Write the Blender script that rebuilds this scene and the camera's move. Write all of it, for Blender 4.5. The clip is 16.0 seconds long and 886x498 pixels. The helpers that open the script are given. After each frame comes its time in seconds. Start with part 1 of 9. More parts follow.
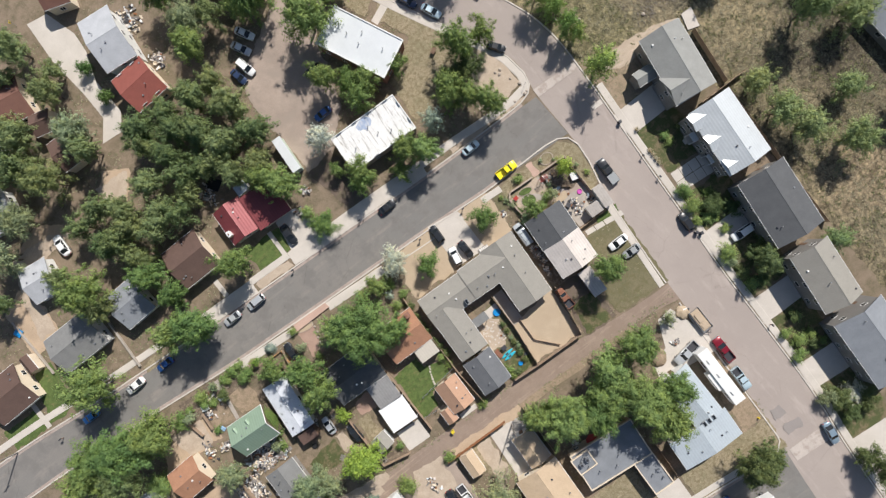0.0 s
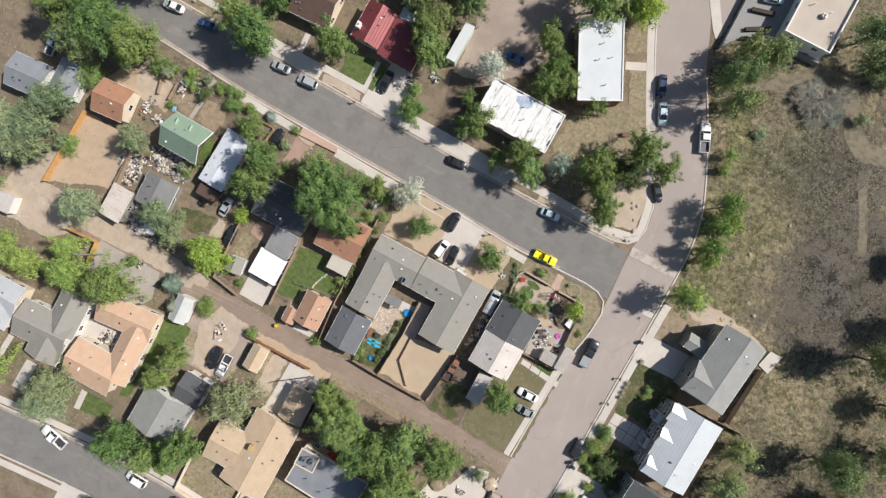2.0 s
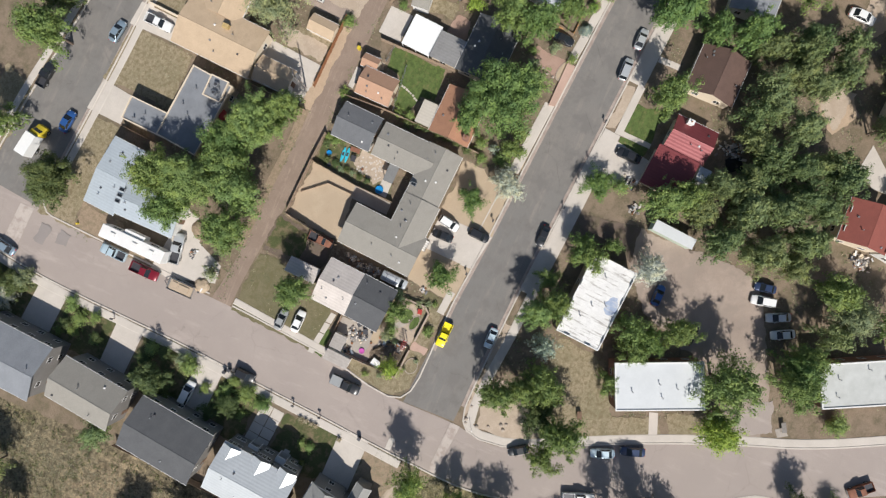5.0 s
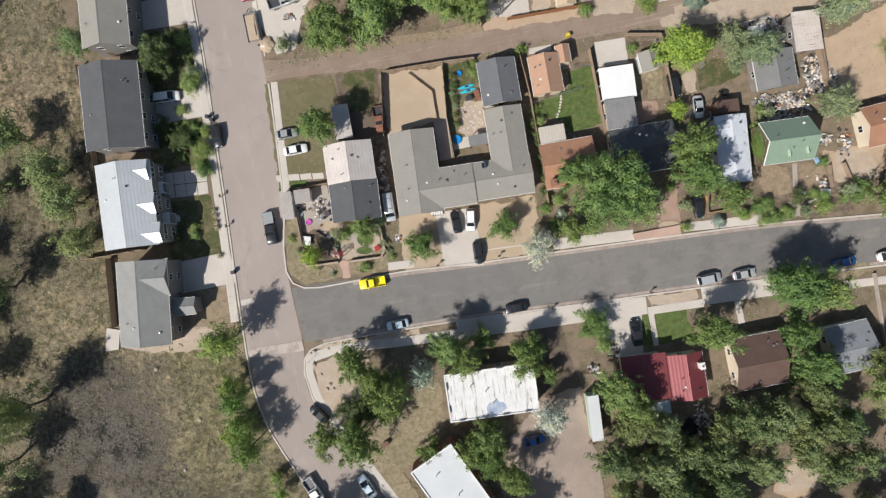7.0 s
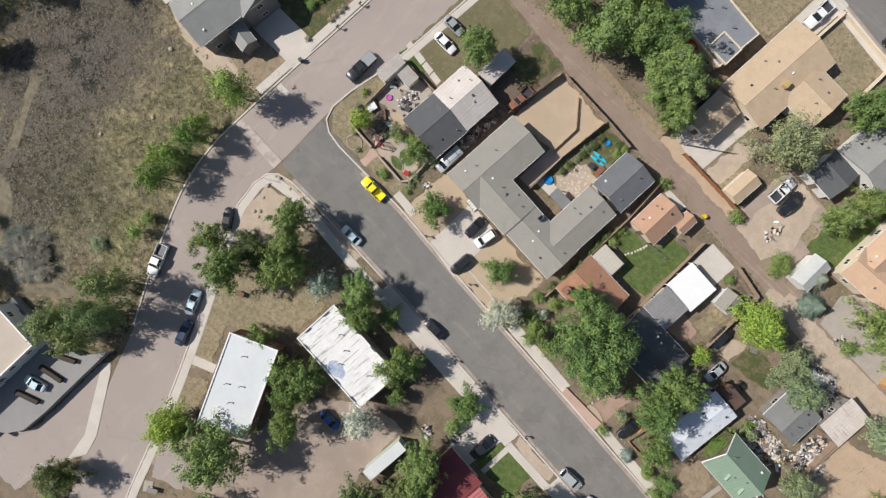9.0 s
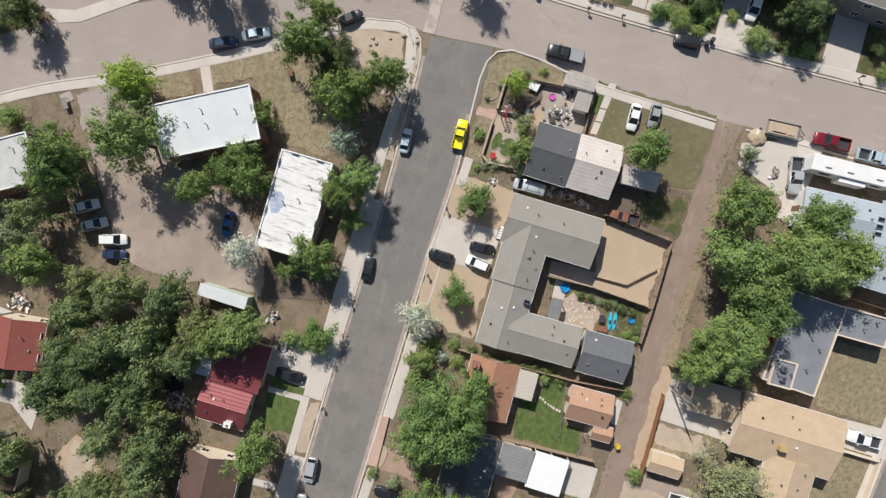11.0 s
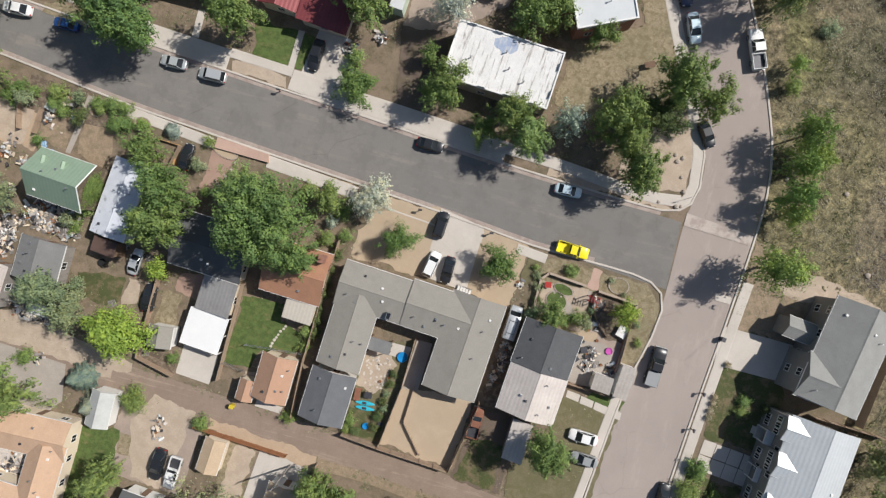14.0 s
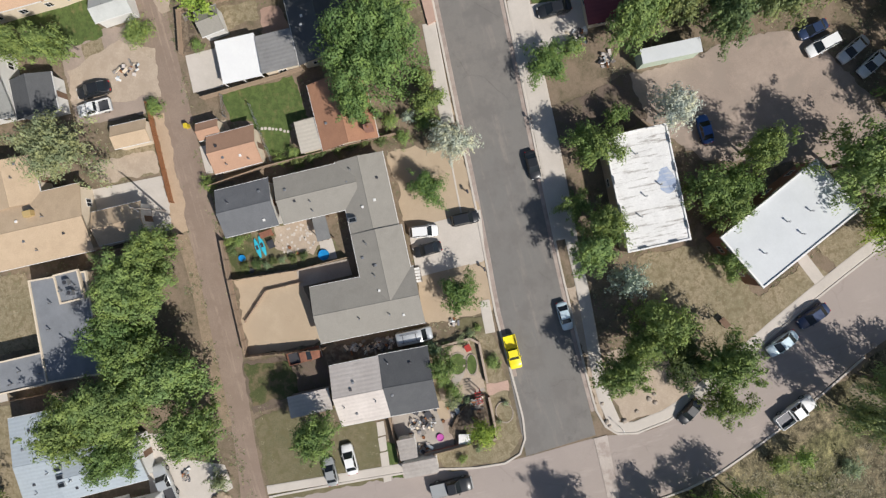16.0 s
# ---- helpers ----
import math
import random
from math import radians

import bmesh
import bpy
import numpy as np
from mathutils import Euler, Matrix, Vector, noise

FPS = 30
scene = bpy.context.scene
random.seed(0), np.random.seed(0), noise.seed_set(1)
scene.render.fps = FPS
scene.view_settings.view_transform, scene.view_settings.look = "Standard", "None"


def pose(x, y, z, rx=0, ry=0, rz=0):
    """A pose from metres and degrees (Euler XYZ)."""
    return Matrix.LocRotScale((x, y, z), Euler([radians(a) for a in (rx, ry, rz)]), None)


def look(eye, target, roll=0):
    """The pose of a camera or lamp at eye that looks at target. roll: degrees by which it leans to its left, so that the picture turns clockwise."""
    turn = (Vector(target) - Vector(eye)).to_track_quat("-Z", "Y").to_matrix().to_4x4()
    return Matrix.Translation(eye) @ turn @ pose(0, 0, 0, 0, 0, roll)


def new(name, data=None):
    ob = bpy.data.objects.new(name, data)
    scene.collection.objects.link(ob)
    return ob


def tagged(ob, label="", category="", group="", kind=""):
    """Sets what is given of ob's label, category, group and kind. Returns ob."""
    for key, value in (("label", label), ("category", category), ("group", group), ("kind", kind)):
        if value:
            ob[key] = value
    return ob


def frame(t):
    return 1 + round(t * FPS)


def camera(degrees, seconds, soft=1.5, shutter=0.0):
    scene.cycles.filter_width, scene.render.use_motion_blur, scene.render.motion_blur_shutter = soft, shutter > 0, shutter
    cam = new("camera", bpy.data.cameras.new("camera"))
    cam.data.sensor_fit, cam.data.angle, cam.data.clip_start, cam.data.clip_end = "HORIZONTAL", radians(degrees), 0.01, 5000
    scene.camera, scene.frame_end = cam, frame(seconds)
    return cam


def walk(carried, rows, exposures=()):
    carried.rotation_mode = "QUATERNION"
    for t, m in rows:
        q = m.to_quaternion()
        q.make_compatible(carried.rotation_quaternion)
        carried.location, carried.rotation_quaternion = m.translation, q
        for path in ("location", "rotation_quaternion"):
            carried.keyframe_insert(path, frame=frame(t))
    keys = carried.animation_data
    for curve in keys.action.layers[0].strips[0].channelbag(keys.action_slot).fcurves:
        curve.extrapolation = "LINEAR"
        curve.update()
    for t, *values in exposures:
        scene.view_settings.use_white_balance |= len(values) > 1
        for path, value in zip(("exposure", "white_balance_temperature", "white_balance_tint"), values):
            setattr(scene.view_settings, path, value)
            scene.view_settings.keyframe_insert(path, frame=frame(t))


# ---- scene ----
cam = camera(80.22, 16.0, 1.3)
# seconds, x, y, z, and the turns about x, y, z: a slow turning descent, looking straight down
PATH = [
    (0, 2.38, -0.55, 116.69, -0.474, 1.616, -38.418),
    (0.5, 2.69, -0.51, 115.54, -0.380, 1.675, -22.130),
    (1, 2.97, -0.44, 114.40, -0.404, 1.700, -6.057),
    (1.5, 3.18, -0.32, 113.23, -0.290, 1.711, 9.904),
    (2, 3.31, -0.14, 112.03, -0.286, 1.636, 25.894),
    (2.5, 3.38, 0.12, 110.79, -0.324, 1.592, 41.716),
    (3, 3.40, 0.42, 109.53, -0.455, 1.600, 57.396),
    (3.5, 3.39, 0.71, 108.26, -0.538, 1.661, 73.118),
    (4, 3.36, 0.92, 106.94, -0.561, 1.691, 88.471),
    (4.2, 3.36, 0.99, 106.41, -0.543, 1.761, 94.199),
    (6.3, 3.94, 1.46, 101.16, -0.536, 1.513, 145.895),
    (6.5, 3.88, 1.52, 100.74, -0.506, 1.505, 152.400),
    (7, 3.72, 1.67, 99.71, -0.577, 1.565, 168.480),
    (7.5, 3.51, 1.84, 98.62, -0.539, 1.601, 182.275),
    (8, 3.28, 2.01, 97.46, -0.522, 1.649, 195.860),
    (8.5, 3.10, 2.18, 96.22, -0.406, 1.609, 210.479),
    (9, 2.98, 2.32, 94.98, -0.302, 1.536, 224.977),
    (9.2, 2.95, 2.37, 94.48, -0.264, 1.469, 230.879),
    (11.3, 3.36, 1.72, 88.93, -0.779, 1.733, 292.150),
    (11.5, 3.38, 1.62, 88.44, -0.639, 1.797, 298.122),
    (12, 3.40, 1.36, 87.21, -0.463, 1.927, 313.585),
    (12.5, 3.42, 1.24, 86.03, -0.262, 1.884, 329.124),
    (13, 3.48, 1.34, 84.87, -0.265, 1.792, 344.564),
    (13.5, 3.55, 1.60, 83.75, -0.362, 1.771, 359.951),
    (14, 3.65, 1.91, 82.69, -0.519, 1.706, 375.293),
    (14.5, 3.63, 2.23, 81.62, -0.698, 1.762, 390.797),
    (15, 3.51, 2.52, 80.47, -0.804, 1.884, 406.218),
    (15.5, 3.39, 2.78, 79.24, -0.847, 2.034, 421.457),
    (16, 3.29, 3.00, 78.00, -0.883, 2.188, 434.648),
]
walk(cam, [(t, pose(x, y, z, a, b, c)) for t, x, y, z, a, b, c in PATH],
     exposures=[(0.0, 0.13), (4.0, 0.04), (7.0, -0.03), (12.0, -0.05), (16.0, -0.11)])

# ---- world, sun and exposure ----
SUN_DIR = Vector((0.87, 0.585, 1.0)).normalized()
world = bpy.data.worlds.new("sky")
scene.world = world
world.use_nodes = True
_wn = world.node_tree
_sky = _wn.nodes.new("ShaderNodeTexSky")
_sky.sky_type, _sky.sun_disc = "NISHITA", False
_sky.sun_elevation = math.asin(SUN_DIR.z)
_sky.sun_rotation = math.atan2(SUN_DIR.x, SUN_DIR.y)
_wn.links.new(_sky.outputs[0], _wn.nodes["Background"].inputs[0])
_wn.nodes["Background"].inputs[1].default_value = 0.082
sun = new("sun", bpy.data.lights.new("sun", "SUN"))
sun.data.energy, sun.data.angle, sun.data.color = 5.3, radians(0.6), (1.0, 0.957, 0.898)
sun.matrix_world = look((0, 0, 200), Vector((0, 0, 200)) - SUN_DIR)

# ---- materials ----
def shader(name, rough=0.85, metal=0.0, spec=0.3):
    m = bpy.data.materials.new(name)
    m.use_nodes = True
    b = m.node_tree.nodes["Principled BSDF"]
    b.inputs["Roughness"].default_value = rough
    b.inputs["Metallic"].default_value = metal
    b.inputs["Specular IOR Level"].default_value = spec
    return m, m.node_tree, b


def node(nt, kind, **values):
    n = nt.nodes.new(kind)
    for key, value in values.items():
        n.inputs[key].default_value = value
    return n


def noise_of(nt, coord, scale, detail=4.0, rough=0.6, stretch=None):
    n = node(nt, "ShaderNodeTexNoise", Scale=scale, Detail=detail, Roughness=rough)
    if stretch:
        mp = nt.nodes.new("ShaderNodeMapping")
        mp.inputs["Scale"].default_value = stretch
        nt.links.new(coord, mp.inputs["Vector"])
        coord = mp.outputs[0]
    nt.links.new(coord, n.inputs["Vector"])
    return n.outputs["Fac"]


def ramp(nt, fac, stops):
    r = nt.nodes.new("ShaderNodeValToRGB")
    while len(r.color_ramp.elements) < len(stops):
        r.color_ramp.elements.new(0.5)
    for el, (p, c) in zip(r.color_ramp.elements, stops):
        el.position, el.color = p, (*c, 1)
    nt.links.new(fac, r.inputs[0])
    return r.outputs[0]


def mix(nt, fac, a, b, how="MIX"):
    m = nt.nodes.new("ShaderNodeMix")
    m.data_type, m.blend_type = "RGBA", how
    if isinstance(fac, float):
        m.inputs[0].default_value = fac
    else:
        nt.links.new(fac, m.inputs[0])
    for sock, v in ((m.inputs[6], a), (m.inputs[7], b)):
        if isinstance(v, tuple):
            sock.default_value = (*v, 1)
        else:
            nt.links.new(v, sock)
    return m.outputs[2]


def bump(nt, b, height, strength, distance=0.05):
    n = node(nt, "ShaderNodeBump", Strength=strength, Distance=distance)
    nt.links.new(height, n.inputs["Height"])
    nt.links.new(n.outputs[0], b.inputs["Normal"])


def shade(c, k):
    return tuple(min(1.0, v * k) for v in c)


def surface(name, c, c2=None, coarse=0.35, fine=6.0, rough=0.88, metal=0.0, spec=0.25, grain=0.25, relief=0.25, streak=None, lines=None, mottle=None, cracks=None):
    """A worn surface: two colours in large stains, fine grain over them, relief, and streaks or courses where asked."""
    m, nt, b = shader(name, rough, metal, spec)
    co = nt.nodes.new("ShaderNodeTexCoord").outputs["Object"]
    c2 = c2 or shade(c, 0.72)
    col = ramp(nt, noise_of(nt, co, coarse, 5, 0.65), [(0.32, c2), (0.66, c)])
    g = noise_of(nt, co, fine, 6, 0.75)
    col = mix(nt, grain, col, ramp(nt, g, [(0.3, shade(c, 0.45)), (0.7, shade(c, 1.45))]))
    if streak:
        s = noise_of(nt, co, 1.0, 5, 0.7, streak[0])
        col = mix(nt, ramp(nt, s, [(streak[2], (0, 0, 0)), (streak[2] + 0.14, (1, 1, 1))]), col, streak[1])
    if mottle:
        col = mix(nt, ramp(nt, noise_of(nt, co, mottle[0], 6, 0.7), [(0.47, (0, 0, 0)), (0.60, (1, 1, 1))]), col, mottle[1])
    if cracks:
        wob = nt.nodes.new("ShaderNodeVectorMath")
        wob.operation = "MULTIPLY_ADD"
        wob.inputs[1].default_value = (2.5, 2.5, 0)
        nt.links.new(noise_of(nt, co, 0.5, 6, 0.7), wob.inputs[0])
        nt.links.new(co, wob.inputs[2])
        cell = node(nt, "ShaderNodeTexVoronoi", Scale=cracks[0])
        cell.feature = "DISTANCE_TO_EDGE"
        nt.links.new(wob.outputs[0], cell.inputs["Vector"])
        line = ramp(nt, cell.outputs["Distance"], [(0.0, (cracks[1],) * 3), (0.012, (0, 0, 0))])
        line = mix(nt, 1.0, line, ramp(nt, noise_of(nt, co, 0.15, 3), [(0.45, (0, 0, 0)), (0.6, (1, 1, 1))]), "MULTIPLY")
        col = mix(nt, line, col, shade(c, 0.45))
        spots = noise_of(nt, co, 0.8, 3, 0.5)
        col = mix(nt, ramp(nt, spots, [(0.70, (0, 0, 0)), (0.78, (0.55, 0.55, 0.55))]), col, shade(c, 0.6))
    h = g
    if lines:
        wv = node(nt, "ShaderNodeTexWave", Scale=lines[0], Distortion=lines[2] if len(lines) > 2 else 0.0)
        wv.bands_direction = lines[1]
        nt.links.new(co, wv.inputs["Vector"])
        h = mix(nt, 0.6, g, wv.outputs["Color"])
        col = mix(nt, 0.07, col, mix(nt, wv.outputs["Fac"], shade(c, 0.45), shade(c, 1.25)))
    nt.links.new(col, b.inputs["Base Color"])
    bump(nt, b, h, relief)
    return m


def shingles(name, c, c2=None):
    return surface(name, c, c2, coarse=0.5, fine=9.0, rough=0.93, spec=0.15, grain=0.30, relief=0.5, streak=((0.6, 0.6, 1), shade(c, 0.86), 0.55))


def sheet_metal(name, c, c2=None, rough=0.45, metal=0.25, streak=None):
    return surface(name, c, c2, coarse=0.3, fine=2.5, rough=rough, metal=metal, spec=0.4, grain=0.12, relief=0.3, lines=(0.55, "X"), streak=streak)


shingle_brown = shingles("brown_shingle", (0.135, 0.088, 0.073), (0.10, 0.066, 0.056))
shingle_grey = shingles("grey_shingle", (0.225, 0.225, 0.22), (0.175, 0.175, 0.172))
shingle_bluegrey = shingles("blue_grey_shingle", (0.25, 0.265, 0.285), (0.20, 0.21, 0.23))
shingle_red = shingles("red_shingle", (0.27, 0.09, 0.072), (0.22, 0.076, 0.062))
shingle_pale = shingles("pale_grey_shingle", (0.45, 0.46, 0.48), (0.36, 0.37, 0.39))
shingle_rust = shingles("rust_shingle", (0.21, 0.11, 0.085), (0.16, 0.085, 0.07))
shingle_charcoal = shingles("charcoal_shingle", (0.116, 0.119, 0.124), (0.092, 0.094, 0.099))
shingle_taupe = shingles("taupe_shingle", (0.295, 0.278, 0.246), (0.262, 0.247, 0.22))
shingle_clay = shingles("clay_shingle", (0.46, 0.285, 0.195), (0.39, 0.24, 0.165))
shingle_slate = shingles("slate_grey_shingle", (0.16, 0.165, 0.175), (0.125, 0.13, 0.138))
shingle_orange = shingles("orange_brown_shingle", (0.40, 0.215, 0.135), (0.31, 0.165, 0.108))
shingle_silver = shingles("silver_grey_shingle", (0.30, 0.30, 0.285), (0.24, 0.24, 0.228))
shingle_tan = shingles("tan_shingle", (0.53, 0.405, 0.282), (0.455, 0.345, 0.238))
tile_salmon = shingles("salmon_tile", (0.57, 0.39, 0.27), (0.48, 0.325, 0.225))
metal_red = sheet_metal("red_roof_metal", (0.225, 0.056, 0.060), (0.185, 0.046, 0.050))
metal_pale = sheet_metal("pale_roof_metal", (0.60, 0.625, 0.635), (0.53, 0.555, 0.565))
metal_blue = sheet_metal("pale_blue_roof_metal", (0.51, 0.565, 0.60), (0.46, 0.51, 0.545))
metal_green = sheet_metal("green_roof_metal", (0.29, 0.385, 0.285), (0.25, 0.335, 0.245))
metal_rust = sheet_metal("rusty_roof_metal", (0.66, 0.61, 0.57), (0.53, 0.44, 0.38), rough=0.8, metal=0.0, streak=((0.3, 2.5, 1), (0.36, 0.20, 0.13), 0.56))
metal_grey = sheet_metal("grey_roof_metal", (0.36, 0.35, 0.34))
metal_cream = sheet_metal("cream_roof_metal", (0.55, 0.50, 0.43), (0.48, 0.44, 0.37), metal=0.0)
metal_weathered = sheet_metal("weathered_roof_metal", (0.64, 0.585, 0.545), (0.52, 0.47, 0.435), rough=0.75, streak=((3.0, 0.4, 1), (0.44, 0.40, 0.37), 0.58))
membrane_white = surface("white_membrane", (0.60, 0.62, 0.63), (0.54, 0.56, 0.57), coarse=0.25, fine=3, grain=0.06, relief=0.08, rough=0.6)
shed_metal = sheet_metal("stained_shed_metal", (0.45, 0.41, 0.375), (0.33, 0.295, 0.265), rough=0.8, metal=0.0, streak=((2.2, 0.5, 1), (0.27, 0.235, 0.205), 0.56))
membrane_pale = surface("pale_membrane", (0.52, 0.53, 0.51), (0.41, 0.42, 0.40), coarse=0.4, grain=0.12, relief=0.1, rough=0.7)
membrane_old = surface("streaked_membrane", (0.76, 0.75, 0.73), (0.64, 0.63, 0.61), coarse=0.5, fine=4, grain=0.15, relief=0.15, rough=0.75, streak=((2.9, 0.28, 1), (0.30, 0.275, 0.25), 0.525))
membrane_patch = surface("patched_membrane", (0.62, 0.645, 0.69), (0.52, 0.545, 0.59), coarse=0.6, grain=0.15, rough=0.55, streak=((0.7, 0.7, 1), (0.12, 0.11, 0.12), 0.60))
membrane_dark = surface("dark_membrane", (0.235, 0.248, 0.268), (0.18, 0.19, 0.206), coarse=0.35, grain=0.15, rough=0.7)
gravel_roof = surface("gravel_roof", (0.50, 0.43, 0.36), (0.42, 0.36, 0.30), coarse=0.25, fine=12, grain=0.3)
brick_red = surface("red_brick", (0.30, 0.16, 0.12), (0.24, 0.13, 0.10), fine=10, lines=(6.0, "Z"))
brick_tan = surface("tan_brick", (0.42, 0.34, 0.27), (0.36, 0.28, 0.22), fine=10, lines=(6.0, "Z"))
stucco_cream = surface("cream_stucco", (0.70, 0.60, 0.47), (0.62, 0.52, 0.40), fine=14, grain=0.15)
stucco_tan = surface("tan_stucco", (0.48, 0.38, 0.28), (0.42, 0.33, 0.24), fine=14, grain=0.15)
siding_white = surface("white_siding", (0.72, 0.71, 0.68), (0.64, 0.63, 0.60), grain=0.08, lines=(4.0, "Z"), rough=0.6)
siding_dusk = surface("dark_grey_siding", (0.235, 0.225, 0.215), (0.195, 0.187, 0.18), grain=0.08, lines=(4.0, "Z"), rough=0.6)
siding_green = surface("pale_green_siding", (0.50, 0.58, 0.48), (0.44, 0.51, 0.42), grain=0.1, lines=(4.0, "Z"), rough=0.6)
canvas_white = surface("white_canvas", (0.80, 0.80, 0.79), (0.74, 0.74, 0.735), coarse=0.3, fine=3, grain=0.05, relief=0.05, rough=0.7)
paint_white = surface("white_paint", (0.78, 0.77, 0.75), (0.70, 0.69, 0.67), grain=0.06, rough=0.5)
wood_grey = surface("weathered_wood", (0.28, 0.26, 0.24), (0.20, 0.18, 0.165), fine=8, streak=((6, 6, 0.4), (0.15, 0.13, 0.12), 0.55))
wood_brown = surface("brown_wood", (0.20, 0.13, 0.09), (0.15, 0.095, 0.065), fine=8)
wood_orange = surface("orange_stained_wood", (0.60, 0.35, 0.14), (0.48, 0.27, 0.11), fine=8)
wood_fence = surface("fence_wood", (0.37, 0.28, 0.205), (0.28, 0.205, 0.15), fine=8)
tan_metal = surface("tan_painted_metal", (0.50, 0.37, 0.17), (0.42, 0.30, 0.14), grain=0.1, rough=0.5)
rust_metal = surface("rusted_metal", (0.32, 0.15, 0.07), (0.22, 0.10, 0.055), fine=6)
dark_metal = surface("dark_metal", (0.10, 0.10, 0.11), grain=0.1, rough=0.5, metal=0.5)
galvanised = surface("galvanised_metal", (0.45, 0.46, 0.47), grain=0.1, rough=0.4, metal=0.7)
rubber = surface("tyre_rubber", (0.025, 0.025, 0.026), grain=0.1, rough=0.9)
bark = surface("bark", (0.16, 0.125, 0.10), (0.11, 0.085, 0.07), coarse=2, fine=12)
stone_mat = surface("field_stone", (0.42, 0.36, 0.30), (0.32, 0.27, 0.23), coarse=1.5, fine=8)
concrete = surface("concrete", (0.57, 0.52, 0.465), (0.48, 0.435, 0.385), coarse=0.22, fine=7, grain=0.14, relief=0.12)
deck_grey = surface("worn_grey_deck", (0.29, 0.28, 0.27), (0.23, 0.222, 0.215), coarse=0.2, fine=5, grain=0.3, relief=0.2)
concrete_old = surface("stained_concrete", (0.41, 0.365, 0.32), (0.31, 0.275, 0.24), coarse=0.3, fine=7, grain=0.2, relief=0.15)
gutter_mat = surface("stained_gutter_concrete", (0.40, 0.335, 0.295), (0.33, 0.27, 0.235), coarse=0.5, fine=7, grain=0.2, relief=0.15, mottle=(0.7, (0.30, 0.24, 0.21)))
crossing_mat = surface("worn_pale_concrete", (0.50, 0.44, 0.395), (0.42, 0.365, 0.325), coarse=0.3, fine=7, grain=0.2, relief=0.15, mottle=(0.5, (0.36, 0.30, 0.265)))
dark_timber = surface("dark_stained_timber", (0.075, 0.058, 0.048), (0.05, 0.04, 0.034), fine=8)
asphalt_dark = surface("dark_asphalt", (0.215, 0.199, 0.182), (0.176, 0.174, 0.166), coarse=0.035, fine=11, grain=0.22, relief=0.2, rough=0.9, streak=((0.06, 0.55, 1), (0.245, 0.222, 0.200), 0.53), cracks=(0.11, 0.4), mottle=(0.3, (0.176, 0.165, 0.154)))
asphalt_patch = surface("road_patch_asphalt", (0.295, 0.262, 0.245), (0.26, 0.232, 0.218), coarse=0.3, fine=11, grain=0.18, relief=0.18, rough=0.9)
asphalt_pink = surface("pinkish_asphalt", (0.372, 0.318, 0.286), (0.318, 0.270, 0.243), coarse=0.07, fine=11, grain=0.18, relief=0.18, rough=0.9, streak=((0.5, 0.1, 1), (0.405, 0.345, 0.312), 0.54), cracks=(0.1, 0.25), mottle=(0.05, (0.335, 0.286, 0.258)))
alley_dirt = surface("packed_alley_dirt", (0.295, 0.225, 0.178), (0.235, 0.178, 0.14), coarse=0.25, fine=6, grain=0.3, relief=0.4, streak=((0.04, 1.1, 1), (0.375, 0.29, 0.228), 0.55), mottle=(0.35, (0.25, 0.188, 0.148)))
pink_gravel = surface("pinkish_gravel", (0.40, 0.32, 0.265), (0.235, 0.19, 0.16), coarse=0.1, mottle=(0.25, (0.30, 0.245, 0.205)), fine=9, grain=0.3, relief=0.4)
tan_gravel = surface("tan_gravel", (0.46, 0.365, 0.262), (0.40, 0.31, 0.218), coarse=0.3, fine=12, grain=0.24, relief=0.3, mottle=(0.35, (0.42, 0.33, 0.235)))
red_gravel = surface("red_gravel", (0.39, 0.265, 0.21), (0.31, 0.205, 0.16), coarse=0.4, fine=10, grain=0.3, relief=0.3)
dirt = surface("dry_dirt", (0.33, 0.25, 0.175), (0.235, 0.175, 0.122), coarse=0.25, fine=6, grain=0.4, relief=0.4, mottle=(0.9, (0.225, 0.178, 0.118)))
orange_dirt = surface("orange_dirt", (0.48, 0.36, 0.255), (0.375, 0.28, 0.195), coarse=0.25, fine=7, grain=0.25, relief=0.4)
lawn_green = surface("green_lawn", (0.088, 0.125, 0.038), (0.05, 0.076, 0.022), coarse=0.45, fine=7, grain=0.5, relief=0.6, mottle=(1.1, (0.105, 0.15, 0.045)), streak=((0.6, 0.8, 1), (0.175, 0.165, 0.07), 0.52))
lawn_dry = surface("dry_lawn", (0.315, 0.257, 0.175), (0.140, 0.143, 0.070), coarse=0.14, fine=7, grain=0.5, relief=0.6, mottle=(1.3, (0.19, 0.155, 0.092)), streak=((0.7, 0.9, 1), (0.36, 0.30, 0.20), 0.55))
lawn_olive = surface("olive_lawn", (0.205, 0.172, 0.108), (0.090, 0.100, 0.043), coarse=0.15, fine=7, grain=0.45, relief=0.6, mottle=(0.9, (0.14, 0.125, 0.065)))
lawn_dark = surface("patchy_lawn", (0.088, 0.10, 0.04), (0.055, 0.066, 0.026), coarse=0.3, fine=7, grain=0.45, relief=0.6, mottle=(0.5, (0.17, 0.135, 0.08)))
# dark soil, coloured darker still for the shade lying over it
shaded_soil = surface("dark_bare_soil", (0.175, 0.132, 0.105), (0.115, 0.088, 0.07), coarse=0.3, fine=6, grain=0.4, relief=0.5, mottle=(0.6, (0.135, 0.11, 0.075)))
light_dirt = surface("pale_dirt", (0.49, 0.40, 0.315), (0.37, 0.295, 0.225), coarse=0.2, fine=6, grain=0.3, relief=0.4, mottle=(0.5, (0.40, 0.32, 0.245)))
